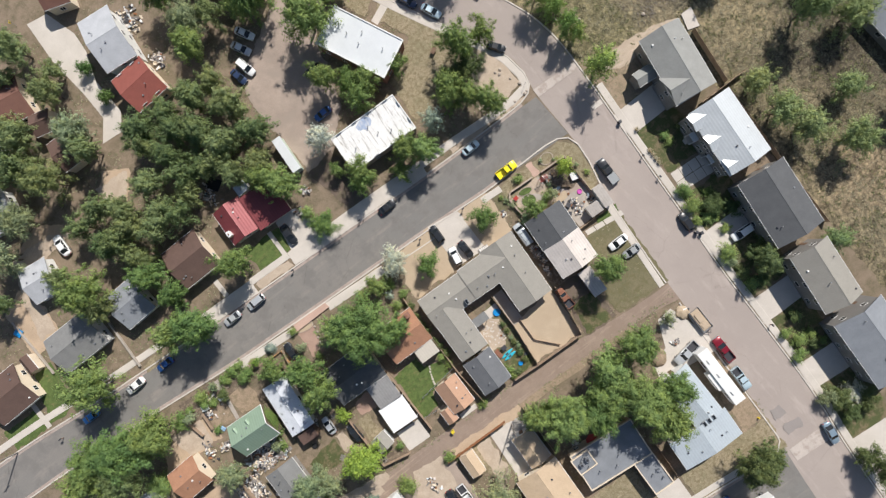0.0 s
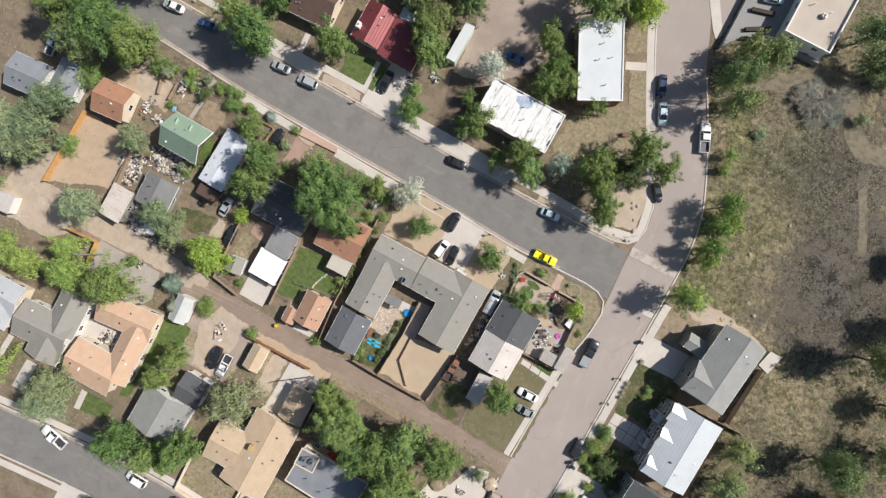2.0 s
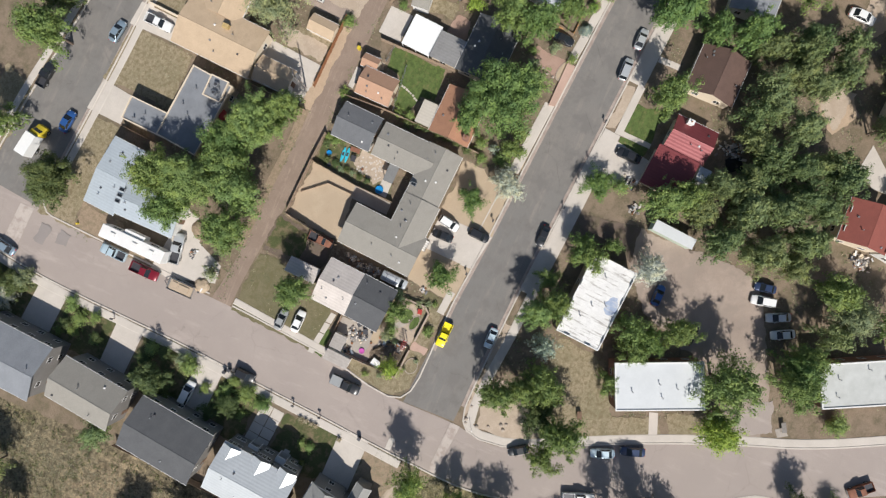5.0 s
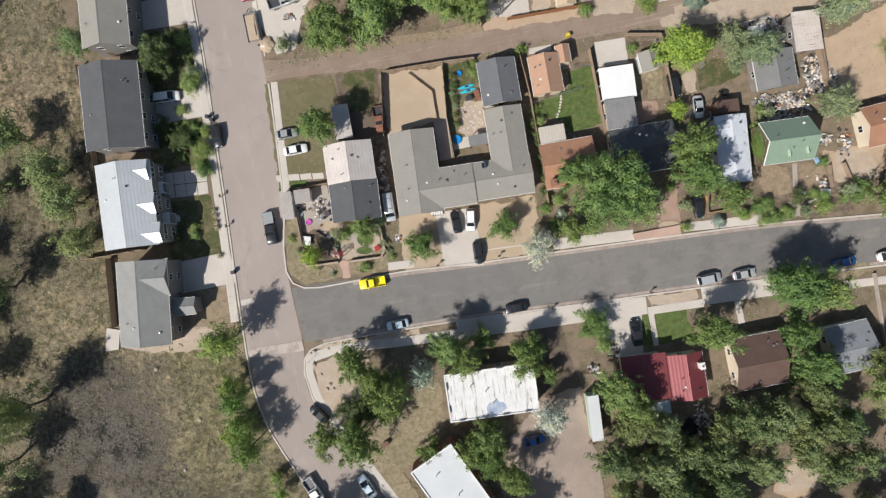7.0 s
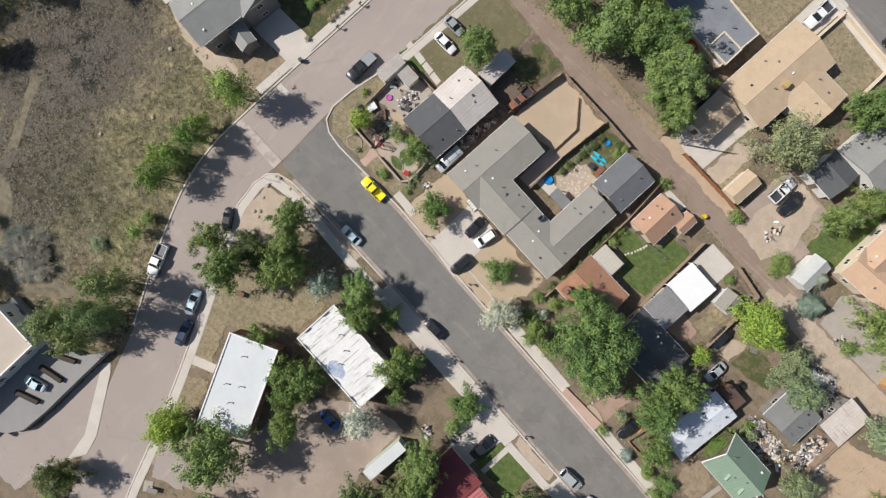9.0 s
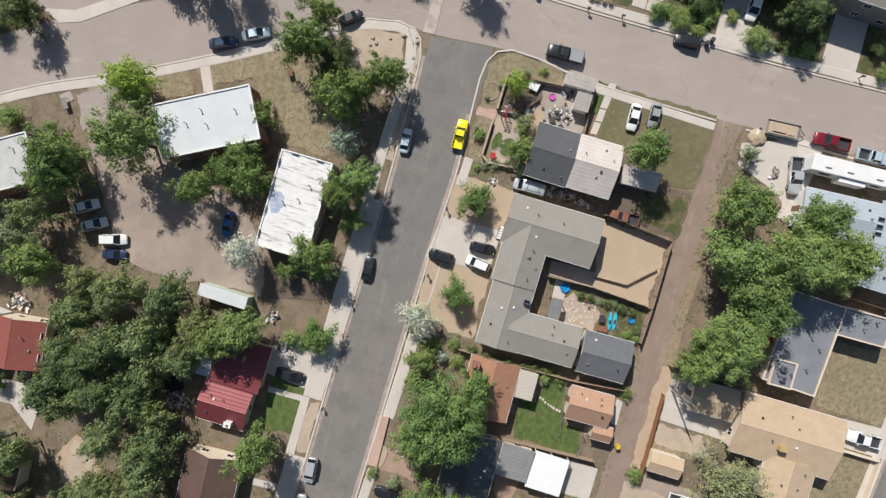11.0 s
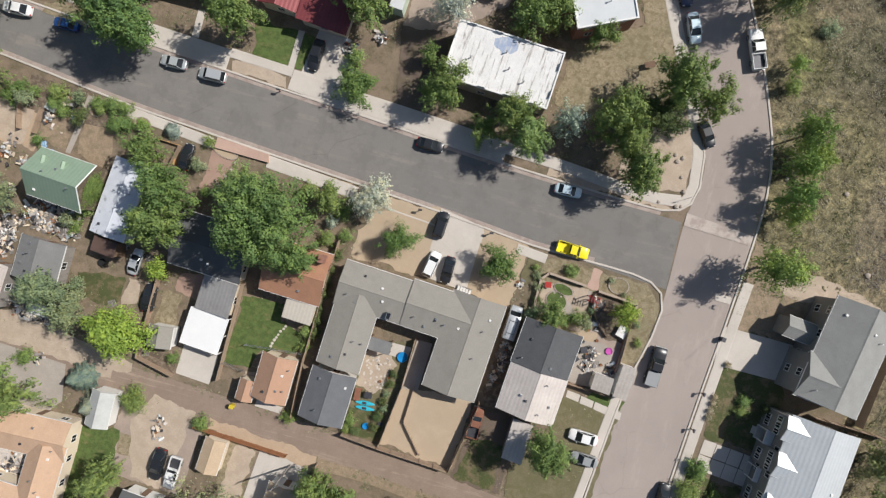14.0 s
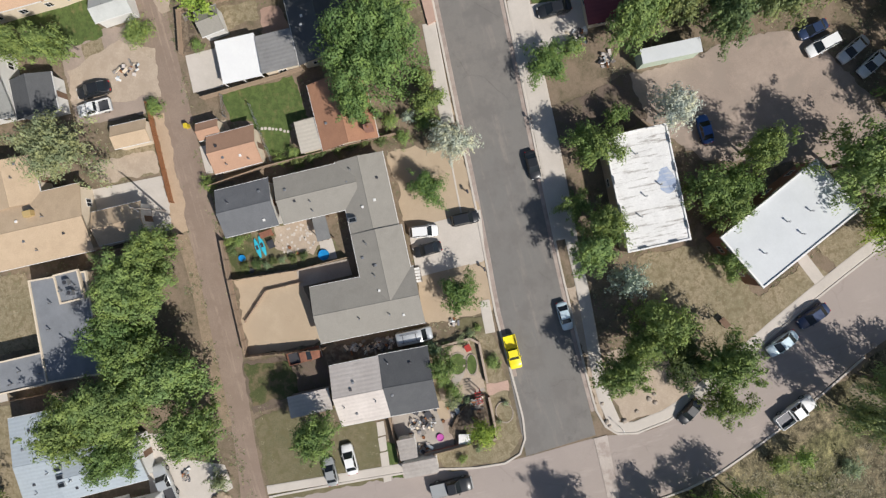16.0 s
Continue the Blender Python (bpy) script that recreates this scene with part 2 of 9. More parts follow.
mulch = surface("dark_garden_soil", (0.15, 0.115, 0.085), (0.095, 0.075, 0.055), coarse=0.8, fine=8, grain=0.45, relief=0.6, mottle=(1.2, (0.24, 0.19, 0.14)))
pink_paver = surface("pink_paving", (0.52, 0.36, 0.29), (0.42, 0.29, 0.235), fine=9, grain=0.2, lines=(3.0, "X"))
blue_stain = surface("blue_stained_membrane", (0.38, 0.44, 0.56), (0.27, 0.33, 0.46), coarse=1.2, fine=4, grain=0.2, streak=((2.2, 0.5, 1), (0.52, 0.53, 0.54), 0.5))
blue_plastic = surface("blue_plastic", (0.02, 0.27, 0.62), grain=0.05, rough=0.35)
tarp_blue = surface("faded_blue_tarpaulin", (0.20, 0.34, 0.50), (0.30, 0.42, 0.54), coarse=1.2, grain=0.1, rough=0.55)
cyan_plastic = surface("cyan_plastic", (0.05, 0.52, 0.68), grain=0.05, rough=0.35)
pink_plastic = surface("pink_plastic", (0.60, 0.12, 0.45), grain=0.05, rough=0.4)
red_paint = surface("red_paint", (0.45, 0.05, 0.04), grain=0.08, rough=0.5)
yellow_paint = surface("yellow_paint", (0.72, 0.55, 0.05), grain=0.05, rough=0.5)


def ground_material(name, stops, scrub, tint):
    m, nt, b = shader(name, 0.95, 0, 0.1)
    co = nt.nodes.new("ShaderNodeTexCoord").outputs["Object"]
    col = ramp(nt, noise_of(nt, co, 0.05, 6, 0.7), stops)
    col = mix(nt, ramp(nt, noise_of(nt, co, 0.35, 6, 0.75), [(0.46, (0, 0, 0)), (0.62, (1, 1, 1))]), col, scrub)
    g = noise_of(nt, co, 3.2, 8, 0.8)
    col = mix(nt, 0.35, col, ramp(nt, g, [(0.28, shade(tint, 0.35)), (0.72, shade(tint, 1.7))]))
    nt.links.new(col, b.inputs["Base Color"])
    bump(nt, b, g, 0.7, 0.12)
    return m


ground_mat = ground_material("yard_ground", [(0.3, (0.135, 0.103, 0.077)), (0.46, (0.262, 0.20, 0.147)), (0.58, (0.20, 0.154, 0.112)), (0.74, (0.138, 0.126, 0.072))], (0.122, 0.107, 0.065), (0.205, 0.163, 0.117))
def field_material():
    """Dry meadow: soft-edged areas of greener grass, grey scrub and pale straw over tan soil, others darkened for
    shade.
    """
    m, nt, b = shader("dry_field", 0.95, 0, 0.1)
    co = nt.nodes.new("ShaderNodeTexCoord").outputs["Object"]
    warp = nt.nodes.new("ShaderNodeTexNoise")
    warp.inputs["Scale"].default_value, warp.inputs["Detail"].default_value = 0.11, 5.0
    nt.links.new(co, warp.inputs["Vector"])
    off = nt.nodes.new("ShaderNodeVectorMath")
    off.operation = "MULTIPLY_ADD"
    off.inputs[1].default_value, off.inputs[2].default_value = (13, 13, 0), (-6.5, -6.5, 0)
    nt.links.new(warp.outputs["Color"], off.inputs[0])
    add = nt.nodes.new("ShaderNodeVectorMath")
    nt.links.new(co, add.inputs[0])
    nt.links.new(off.outputs[0], add.inputs[1])
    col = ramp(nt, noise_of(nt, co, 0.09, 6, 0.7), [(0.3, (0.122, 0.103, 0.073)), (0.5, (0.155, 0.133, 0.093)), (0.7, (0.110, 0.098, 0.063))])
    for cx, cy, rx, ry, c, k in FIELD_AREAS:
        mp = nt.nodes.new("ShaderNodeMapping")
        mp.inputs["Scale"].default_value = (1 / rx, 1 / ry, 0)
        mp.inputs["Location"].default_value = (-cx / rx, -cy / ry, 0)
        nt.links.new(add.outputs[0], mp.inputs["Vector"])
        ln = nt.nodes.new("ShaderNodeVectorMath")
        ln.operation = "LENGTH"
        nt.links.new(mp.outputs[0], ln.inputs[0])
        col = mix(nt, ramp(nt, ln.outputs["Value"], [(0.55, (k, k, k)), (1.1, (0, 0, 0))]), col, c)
    # tone over the areas: broad stains, crossing straws light and dark, fine grain
    col = mix(nt, 1.0, col, ramp(nt, noise_of(nt, co, 0.33, 7, 0.72), [(0.34, (0.62, 0.62, 0.60)), (0.5, (1, 1, 1)), (0.66, (1.45, 1.42, 1.36))]), "MULTIPLY")
    for turn, lo, hi in (((0.55, 2.4, 1), 1.0, 1.6), ((2.2, 0.6, 1), 1.0, 0.5), ((1.3, 1.5, 1), 1.0, 1.5)):
        col = mix(nt, 1.0, col, ramp(nt, noise_of(nt, add.outputs[0], 1.6, 6, 0.8, turn), [(0.50, (lo, lo, lo)), (0.64, (hi, hi, hi * 0.97))]), "MULTIPLY")
    # pale tufts; the dark shade between them is put into the colour
    clumps = noise_of(nt, co, 0.9, 6, 0.75)
    col = mix(nt, 1.0, col, ramp(nt, clumps, [(0.38, (0.45, 0.45, 0.44)), (0.50, (1, 1, 1)), (0.62, (1.55, 1.5, 1.42))]), "MULTIPLY")
    g = noise_of(nt, co, 5.5, 8, 0.85)
    col = mix(nt, 1.0, col, ramp(nt, g, [(0.33, (0.5, 0.49, 0.47)), (0.67, (1.6, 1.58, 1.52))]), "MULTIPLY")
    nt.links.new(col, b.inputs["Base Color"])
    bump(nt, b, g, 0.5, 0.12)
    return m


# at (94, -16), (67, 50), (58, 57), (43, 55): tree and shrub shade put into colour
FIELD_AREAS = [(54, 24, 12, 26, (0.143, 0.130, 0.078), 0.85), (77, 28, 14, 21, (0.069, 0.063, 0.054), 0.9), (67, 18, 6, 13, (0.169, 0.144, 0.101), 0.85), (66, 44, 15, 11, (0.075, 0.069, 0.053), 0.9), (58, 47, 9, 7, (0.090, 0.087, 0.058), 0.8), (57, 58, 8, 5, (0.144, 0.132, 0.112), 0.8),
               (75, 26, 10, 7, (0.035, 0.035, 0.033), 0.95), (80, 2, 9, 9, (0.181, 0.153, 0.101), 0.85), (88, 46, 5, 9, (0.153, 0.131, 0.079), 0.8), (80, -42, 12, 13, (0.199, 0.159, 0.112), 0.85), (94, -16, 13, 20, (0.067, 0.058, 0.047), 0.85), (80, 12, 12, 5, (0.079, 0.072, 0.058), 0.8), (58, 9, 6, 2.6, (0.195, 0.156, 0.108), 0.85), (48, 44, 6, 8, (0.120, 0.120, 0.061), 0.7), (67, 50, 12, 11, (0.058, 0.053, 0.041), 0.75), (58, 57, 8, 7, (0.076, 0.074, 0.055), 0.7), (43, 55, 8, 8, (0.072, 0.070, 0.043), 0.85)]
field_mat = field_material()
track_mat = surface("tan_track_dirt", (0.215, 0.182, 0.127), (0.155, 0.132, 0.09), coarse=0.3, fine=6, grain=0.4, relief=0.4, mottle=(0.7, (0.13, 0.112, 0.076)))


def mid_of(a, b):
    return tuple((u + v) / 2 for u, v in zip(a, b))


def foliage(name, c, c2, bright=1.0):
    m, nt, b = shader(name, 0.6, 0, 0.25)
    geo = nt.nodes.new("ShaderNodeNewGeometry")
    col = ramp(nt, geo.outputs["Random Per Island"], [(0.0, mid_of(c2, mid_of(c, c2))), (0.5, mid_of(c, c2)), (1.0, mid_of(c, mid_of(c, c2)))])
    info = nt.nodes.new("ShaderNodeObjectInfo")
    tint = ramp(nt, info.outputs["Random"], [(0.0, (0.80, 0.92, 0.90)), (0.3, (1.02, 1.04, 1.0)), (0.6, (1.22, 1.12, 1.05)), (1.0, (1.22, 1.24, 1.3))])
    col = mix(nt, 1.0, col, tint, "MULTIPLY")
    # darker bluish and brighter yellowish patches within one crown
    sprays = noise_of(nt, nt.nodes.new("ShaderNodeTexCoord").outputs["Object"], 4.5, 2, 0.5)
    col = mix(nt, 1.0, col, ramp(nt, sprays, [(0.36, (0.74, 0.80, 0.84)), (0.5, (1, 1, 1)), (0.64, (1.30, 1.22, 1.05))]), "MULTIPLY")
    nt.links.new(col, b.inputs["Base Color"])
    tr = nt.nodes.new("ShaderNodeBsdfTranslucent")
    nt.links.new(col, tr.inputs[0])
    add = nt.nodes.new("ShaderNodeMixShader")
    add.inputs[0].default_value = 0.2
    nt.links.new(b.outputs[0], add.inputs[1])
    nt.links.new(tr.outputs[0], add.inputs[2])
    nt.links.new(add.outputs[0], nt.nodes["Material Output"].inputs[0])
    return m


LEAVES = {
    "elm": foliage("elm_leaves", (0.236, 0.325, 0.108), (0.108, 0.165, 0.054)),
    "round": foliage("garden_tree_leaves", (0.15, 0.24, 0.075), (0.08, 0.145, 0.042)),
    "lime": foliage("lime_green_leaves", (0.32, 0.445, 0.095), (0.185, 0.28, 0.05)),
    "olive": foliage("grey_green_leaves", (0.285, 0.34, 0.195), (0.18, 0.225, 0.125)),
    "silver": foliage("silver_leaves", (0.58, 0.60, 0.51), (0.38, 0.41, 0.33)),
    "dark": foliage("dark_leaves", (0.135, 0.175, 0.068), (0.07, 0.10, 0.036)),
    "field": foliage("scrub_oak_leaves", (0.29, 0.35, 0.155), (0.18, 0.235, 0.095)),
    "bush": foliage("shrub_leaves", (0.245, 0.335, 0.112), (0.14, 0.205, 0.062)),
    "spruce": foliage("blue_spruce_needles", (0.25, 0.30, 0.25), (0.15, 0.19, 0.16)),
    "grove": foliage("grove_leaves", (0.242, 0.298, 0.130), (0.125, 0.164, 0.068)),
    "leafy": foliage("bright_green_leaves", (0.32, 0.435, 0.13), (0.175, 0.255, 0.07)),
    "dry": foliage("dry_grass_blades", (0.42, 0.37, 0.26), (0.29, 0.25, 0.175)),
    "weedy": foliage("dull_weed_leaves", (0.215, 0.225, 0.125), (0.13, 0.14, 0.078)),
    "scrub": foliage("rough_grey_scrub", (0.22, 0.20, 0.168), (0.105, 0.096, 0.08)),
    "twig": foliage("bare_grey_twigs", (0.37, 0.36, 0.315), (0.22, 0.215, 0.18)),
    "sage": foliage("sagebrush_leaves", (0.27, 0.255, 0.18), (0.19, 0.18, 0.125)),
}


def car_paint(name, c, metal=0.3):
    m, nt, b = shader(name, 0.32, metal, 0.5)
    co = nt.nodes.new("ShaderNodeTexCoord").outputs["Object"]
    col = mix(nt, 0.1, c, ramp(nt, noise_of(nt, co, 3.0, 4), [(0.3, shade(c, 0.7)), (0.7, shade(c, 1.2))]))
    nt.links.new(col, b.inputs["Base Color"])
    b.inputs["Coat Weight"].default_value = 0.4
    return m


car_white = car_paint("white_car_paint", (0.78, 0.78, 0.77), 0.0)
car_silver = car_paint("silver_car_paint", (0.55, 0.57, 0.58), 0.35)
car_black = car_paint("black_car_paint", (0.022, 0.024, 0.028), 0.1)
car_navy = car_paint("navy_car_paint", (0.03, 0.05, 0.11), 0.2)
car_blue = car_paint("blue_car_paint", (0.03, 0.10, 0.30), 0.2)
car_brightblue = car_paint("bright_blue_car_paint", (0.04, 0.22, 0.55), 0.1)
car_paleblue = car_paint("pale_blue_car_paint", (0.52, 0.64, 0.70), 0.25)
car_bluegrey = car_paint("blue_grey_car_paint", (0.26, 0.34, 0.41), 0.3)
car_grey = car_paint("grey_car_paint", (0.33, 0.34, 0.34), 0.1)
car_red = car_paint("dark_red_car_paint", (0.21, 0.013, 0.026), 0.2)
car_yellow = car_paint("yellow_car_paint", (0.86, 0.72, 0.02), 0.0)
car_rust = surface("rusted_car_paint", (0.27, 0.12, 0.075), (0.16, 0.075, 0.055), coarse=1.5, fine=8, rough=0.8)
glass_mat, _gt, _gb = shader("dark_window_glass", 0.06, 0.0, 0.5)
_gb.inputs["Base Color"].default_value = (0.018, 0.022, 0.026, 1)
lamp_mat, _gt, _gb = shader("clear_lamp_plastic", 0.15, 0.0, 0.5)
_gb.inputs["Base Color"].default_value = (0.75, 0.75, 0.72, 1)
tail_mat, _gt, _gb = shader("red_lamp_plastic", 0.2, 0.0, 0.5)
_gb.inputs["Base Color"].default_value = (0.45, 0.02, 0.02, 1)


# ---- building helpers ----
def mesh_of(name, bm, material):
    me = bpy.data.meshes.new(name)
    bm.to_mesh(me)
    bm.free()
    if material:
        me.materials.append(material)
    return me


def part(name, bm, material, parent, label="", m=None):
    me = bm if isinstance(bm, bpy.types.Mesh) else mesh_of(name, bm, material)
    ob = new(name, me)
    ob.parent = parent
    if m is not None:
        ob.matrix_basis = m
    return tagged(ob, label)


def box(bm, x0, x1, y0, y1, z0, z1, bevel=0.0, m=None):
    r = bmesh.ops.create_cube(bm, size=1)
    vs = r["verts"]
    bmesh.ops.scale(bm, vec=(x1 - x0, y1 - y0, z1 - z0), verts=vs)
    bmesh.ops.translate(bm, vec=((x0 + x1) / 2, (y0 + y1) / 2, (z0 + z1) / 2), verts=vs)
    if bevel:
        es = list({e for v in vs for e in v.link_edges})
        bmesh.ops.bevel(bm, geom=es, offset=bevel, segments=2, affect="EDGES", profile=0.6)
        vs = [v for v in bm.verts if v.is_valid]
    if m is not None:
        bmesh.ops.transform(bm, matrix=m, verts=vs)
    return bm


def boxes(*specs, bevel=0.0):
    bm = bmesh.new()
    for s in specs:
        box(bm, *s)
    if bevel:
        bmesh.ops.bevel(bm, geom=list(bm.edges), offset=bevel, segments=1, affect="EDGES")
    return bm


def tube(bm, p, q, r0, r1, n=8):
    p, q = Vector(p), Vector(q)
    r = bmesh.ops.create_cone(bm, cap_ends=True, segments=n, radius1=r0, radius2=r1, depth=(q - p).length)
    bmesh.ops.transform(bm, matrix=Matrix.Translation((p + q) / 2) @ (q - p).to_track_quat("Z", "Y").to_matrix().to_4x4(), verts=r["verts"])
    return bm


def prism(bm, profile, y0, y1, swap=False):
    """Extrudes a profile of (across, z) along the other axis."""
    put = (lambda a, b, z: (b, a, z)) if swap else (lambda a, b, z: (a, b, z))
    f0 = [bm.verts.new(put(a, y0, z)) for a, z in profile]
    f1 = [bm.verts.new(put(a, y1, z)) for a, z in profile]
    n = len(profile)
    bm.faces.new(f0)
    bm.faces.new(f1[::-1])
    for i in range(n):
        bm.faces.new((f0[i], f1[i], f1[(i + 1) % n], f0[(i + 1) % n]))
    return bm


def finish(bm):
    bmesh.ops.recalc_face_normals(bm, faces=bm.faces)
    return bm


# ---- ground, roads, paths ----
def sheet(name, material, pts, z, label, category, kind="structure", thick=0.0, rough=0.0):
    """A flat patch with slightly uneven edges; thick makes it a raised slab."""
    ring = []
    for i, p in enumerate(pts):
        a, b = Vector(p), Vector(pts[(i + 1) % len(pts)])
        n = max(1, int((b - a).length / 0.55)) if rough else 1
        side = Vector((-(b - a).y, (b - a).x)).normalized()
        for k in range(n):
            q = a.lerp(b, k / n)
            if rough:
                w = noise.noise(Vector((q.x * 0.45, q.y * 0.45, z * 50))) + 0.55 * noise.noise(Vector((q.x * 1.6, q.y * 1.6, 5.0)))
                q = q + side * rough * 1.5 * w
            ring.append(q)
    bm = bmesh.new()
    vs = [bm.verts.new((q.x, q.y, z)) for q in ring]
    f = bm.faces.new(vs)
    if thick:
        r = bmesh.ops.extrude_face_region(bm, geom=[f])
        bmesh.ops.translate(bm, vec=(0, 0, -thick), verts=[v for v in r["geom"] if isinstance(v, bmesh.types.BMVert)])
    finish(bm)
    if not thick and bm.faces[:] and bm.faces[:][0].normal.z < 0:
        bmesh.ops.reverse_faces(bm, faces=bm.faces)
    return tagged(new(name, mesh_of(name, bm, material)), label, category, kind=kind)


PATCH_N = [0]
PAVED = []


def paved(x, y):
    """True over a driveway, gravel yard or mown lawn."""
    for ps in PAVED:
        inside = False
        for (ax, ay), (bx, by) in zip(ps, ps[1:] + ps[:1]):
            if (ay > y) != (by > y) and x < (bx - ax) * (y - ay) / (by - ay) + ax:
                inside = not inside
        if inside:
            return True
    return False


def patch(name, material, pts, layer, label=""):
    PATCH_N[0] += 1
    if material.name.split("_")[-1] in ("concrete", "gravel", "asphalt") or "green" in material.name:
        PAVED.append(pts)
    what = material.name.replace("_", " ")
    sheet(name, material, pts, 0.034 + 0.013 * layer + 0.0001 * PATCH_N[0], label or what + " on level ground", name.replace("_", " "), rough=0.0 if "concrete" in material.name else 0.42)


def slab(name, pts, label, z=0.12, material=None):
    sheet(name, material or concrete, pts, z, label, name, thick=z + 0.05)


def strip(name, material, left, right, z, label, category):
    """A road between two kerb lines with the same number of points, smoothed."""
    def smooth(ps):
        ps = [Vector(p) for p in ps]
        o = []
        for i in range(len(ps) - 1):
            a, b, c, d = ps[max(0, i - 1)], ps[i], ps[i + 1], ps[min(len(ps) - 1, i + 2)]
            for k in range(6):
                t = k / 6
                o.append(0.5 * (2 * b + (c - a) * t + (2 * a - 5 * b + 4 * c - d) * t * t + (3 * b - a - 3 * c + d) * t ** 3))
        return o + [ps[-1]]
    L, R = smooth(left), smooth(right)
    bm = bmesh.new()
    a = [bm.verts.new((p.x, p.y, z)) for p in L]
    b = [bm.verts.new((p.x, p.y, z)) for p in R]
    for i in range(len(a) - 1):
        bm.faces.new((a[i], a[i + 1], b[i + 1], b[i]))
    finish(bm)
    if bm.faces[:][0].normal.z < 0:
        bmesh.ops.reverse_faces(bm, faces=bm.faces)
    return tagged(new(name, mesh_of(name, bm, material)), label, category, kind="structure")


def ribbon(name, pts, w, h, label, material):
    """A raised kerb or pavement along a line, built as one bevelled ribbon."""
    ps = [Vector(p) for p in pts]
    o = []
    for i in range(len(ps) - 1):
        a, b, c, d = ps[max(0, i - 1)], ps[i], ps[i + 1], ps[min(len(ps) - 1, i + 2)]
        n = max(1, int((c - b).length / 2.5))
        for k in range(n):
            t = k / n
            o.append(0.5 * (2 * b + (c - a) * t + (2 * a - 5 * b + 4 * c - d) * t * t + (3 * b - a - 3 * c + d) * t ** 3))
    o.append(ps[-1])
    bm = bmesh.new()
    rows = []
    for i, p in enumerate(o):
        t = (o[min(i + 1, len(o) - 1)] - o[max(i - 1, 0)]).normalized()
        s = Vector((-t.y, t.x)) * w / 2
        rows.append([bm.verts.new((p.x + s.x * k, p.y + s.y * k, z)) for k, z in ((-1, 0), (-1, h - 0.03), (-0.8, h), (0.8, h), (1, h - 0.03), (1, 0))])
    for r, q in zip(rows, rows[1:]):
        for k in range(5):
            bm.faces.new((r[k], r[k + 1], q[k + 1], q[k]))
    bm.faces.new(rows[0])
    bm.faces.new(rows[-1][::-1])
    finish(bm)
    return tagged(new(name, mesh_of(name, bm, material)), label, name, kind="structure")


def kerb(pts):
    ribbon("kerb", pts, 0.32, 0.15, "pale concrete kerb along the street", concrete)


def pavement(pts, w=1.5, material=None):
    PATCH_N[0] += 1
    ribbon("pavement", pts, w, 0.095 + 0.004 * (PATCH_N[0] % 6), "pale concrete pavement beside the street", material or concrete)


# ---- houses ----
BLOCKED = []


def house(label, wall, roof):
    name = "shed" if "shed" in label else "garage" if "garage" in label else "carport" if "carport" in label else "trailer" if "trailer" in label else "patio_roof" if "patio roof" in label.split(" in ")[0] and "house" not in label else "house"
    if "porch" in label:
        name = "porch_roof"
    if "block with" in label or "block beside" in label or "block by" in label:
        name = "apartment_building"
    if "commercial" in label:
        name = "commercial_building"
    if "mobile home" in label:
        name = "mobile_home"
    ob = new(name)
    ob.empty_display_size = 0.5
    tagged(ob, label, name.replace("_", " "))
    ob["wall"], ob["roof"], ob["n"] = wall.name, roof.name, 0
    return ob


def window_unit(parent, m, w=1.2, h=1.1):
    bm = boxes((-w / 2, w / 2, -0.05, 0.05, -h / 2, -h / 2 + 0.07), (-w / 2, w / 2, -0.05, 0.05, h / 2 - 0.07, h / 2),
               (-w / 2, -w / 2 + 0.07, -0.05, 0.05, -h / 2 + 0.07, h / 2 - 0.07), (w / 2 - 0.07, w / 2, -0.05, 0.05, -h / 2 + 0.07, h / 2 - 0.07),
               (-0.03, 0.03, -0.045, 0.045, -h / 2 + 0.07, h / 2 - 0.07))
    win = part("window", bm, paint_white, parent, m=m)
    part("pane", boxes((-w / 2 + 0.07, w / 2 - 0.07, -0.02, 0.02, -h / 2 + 0.07, h / 2 - 0.07)), glass_mat, win)


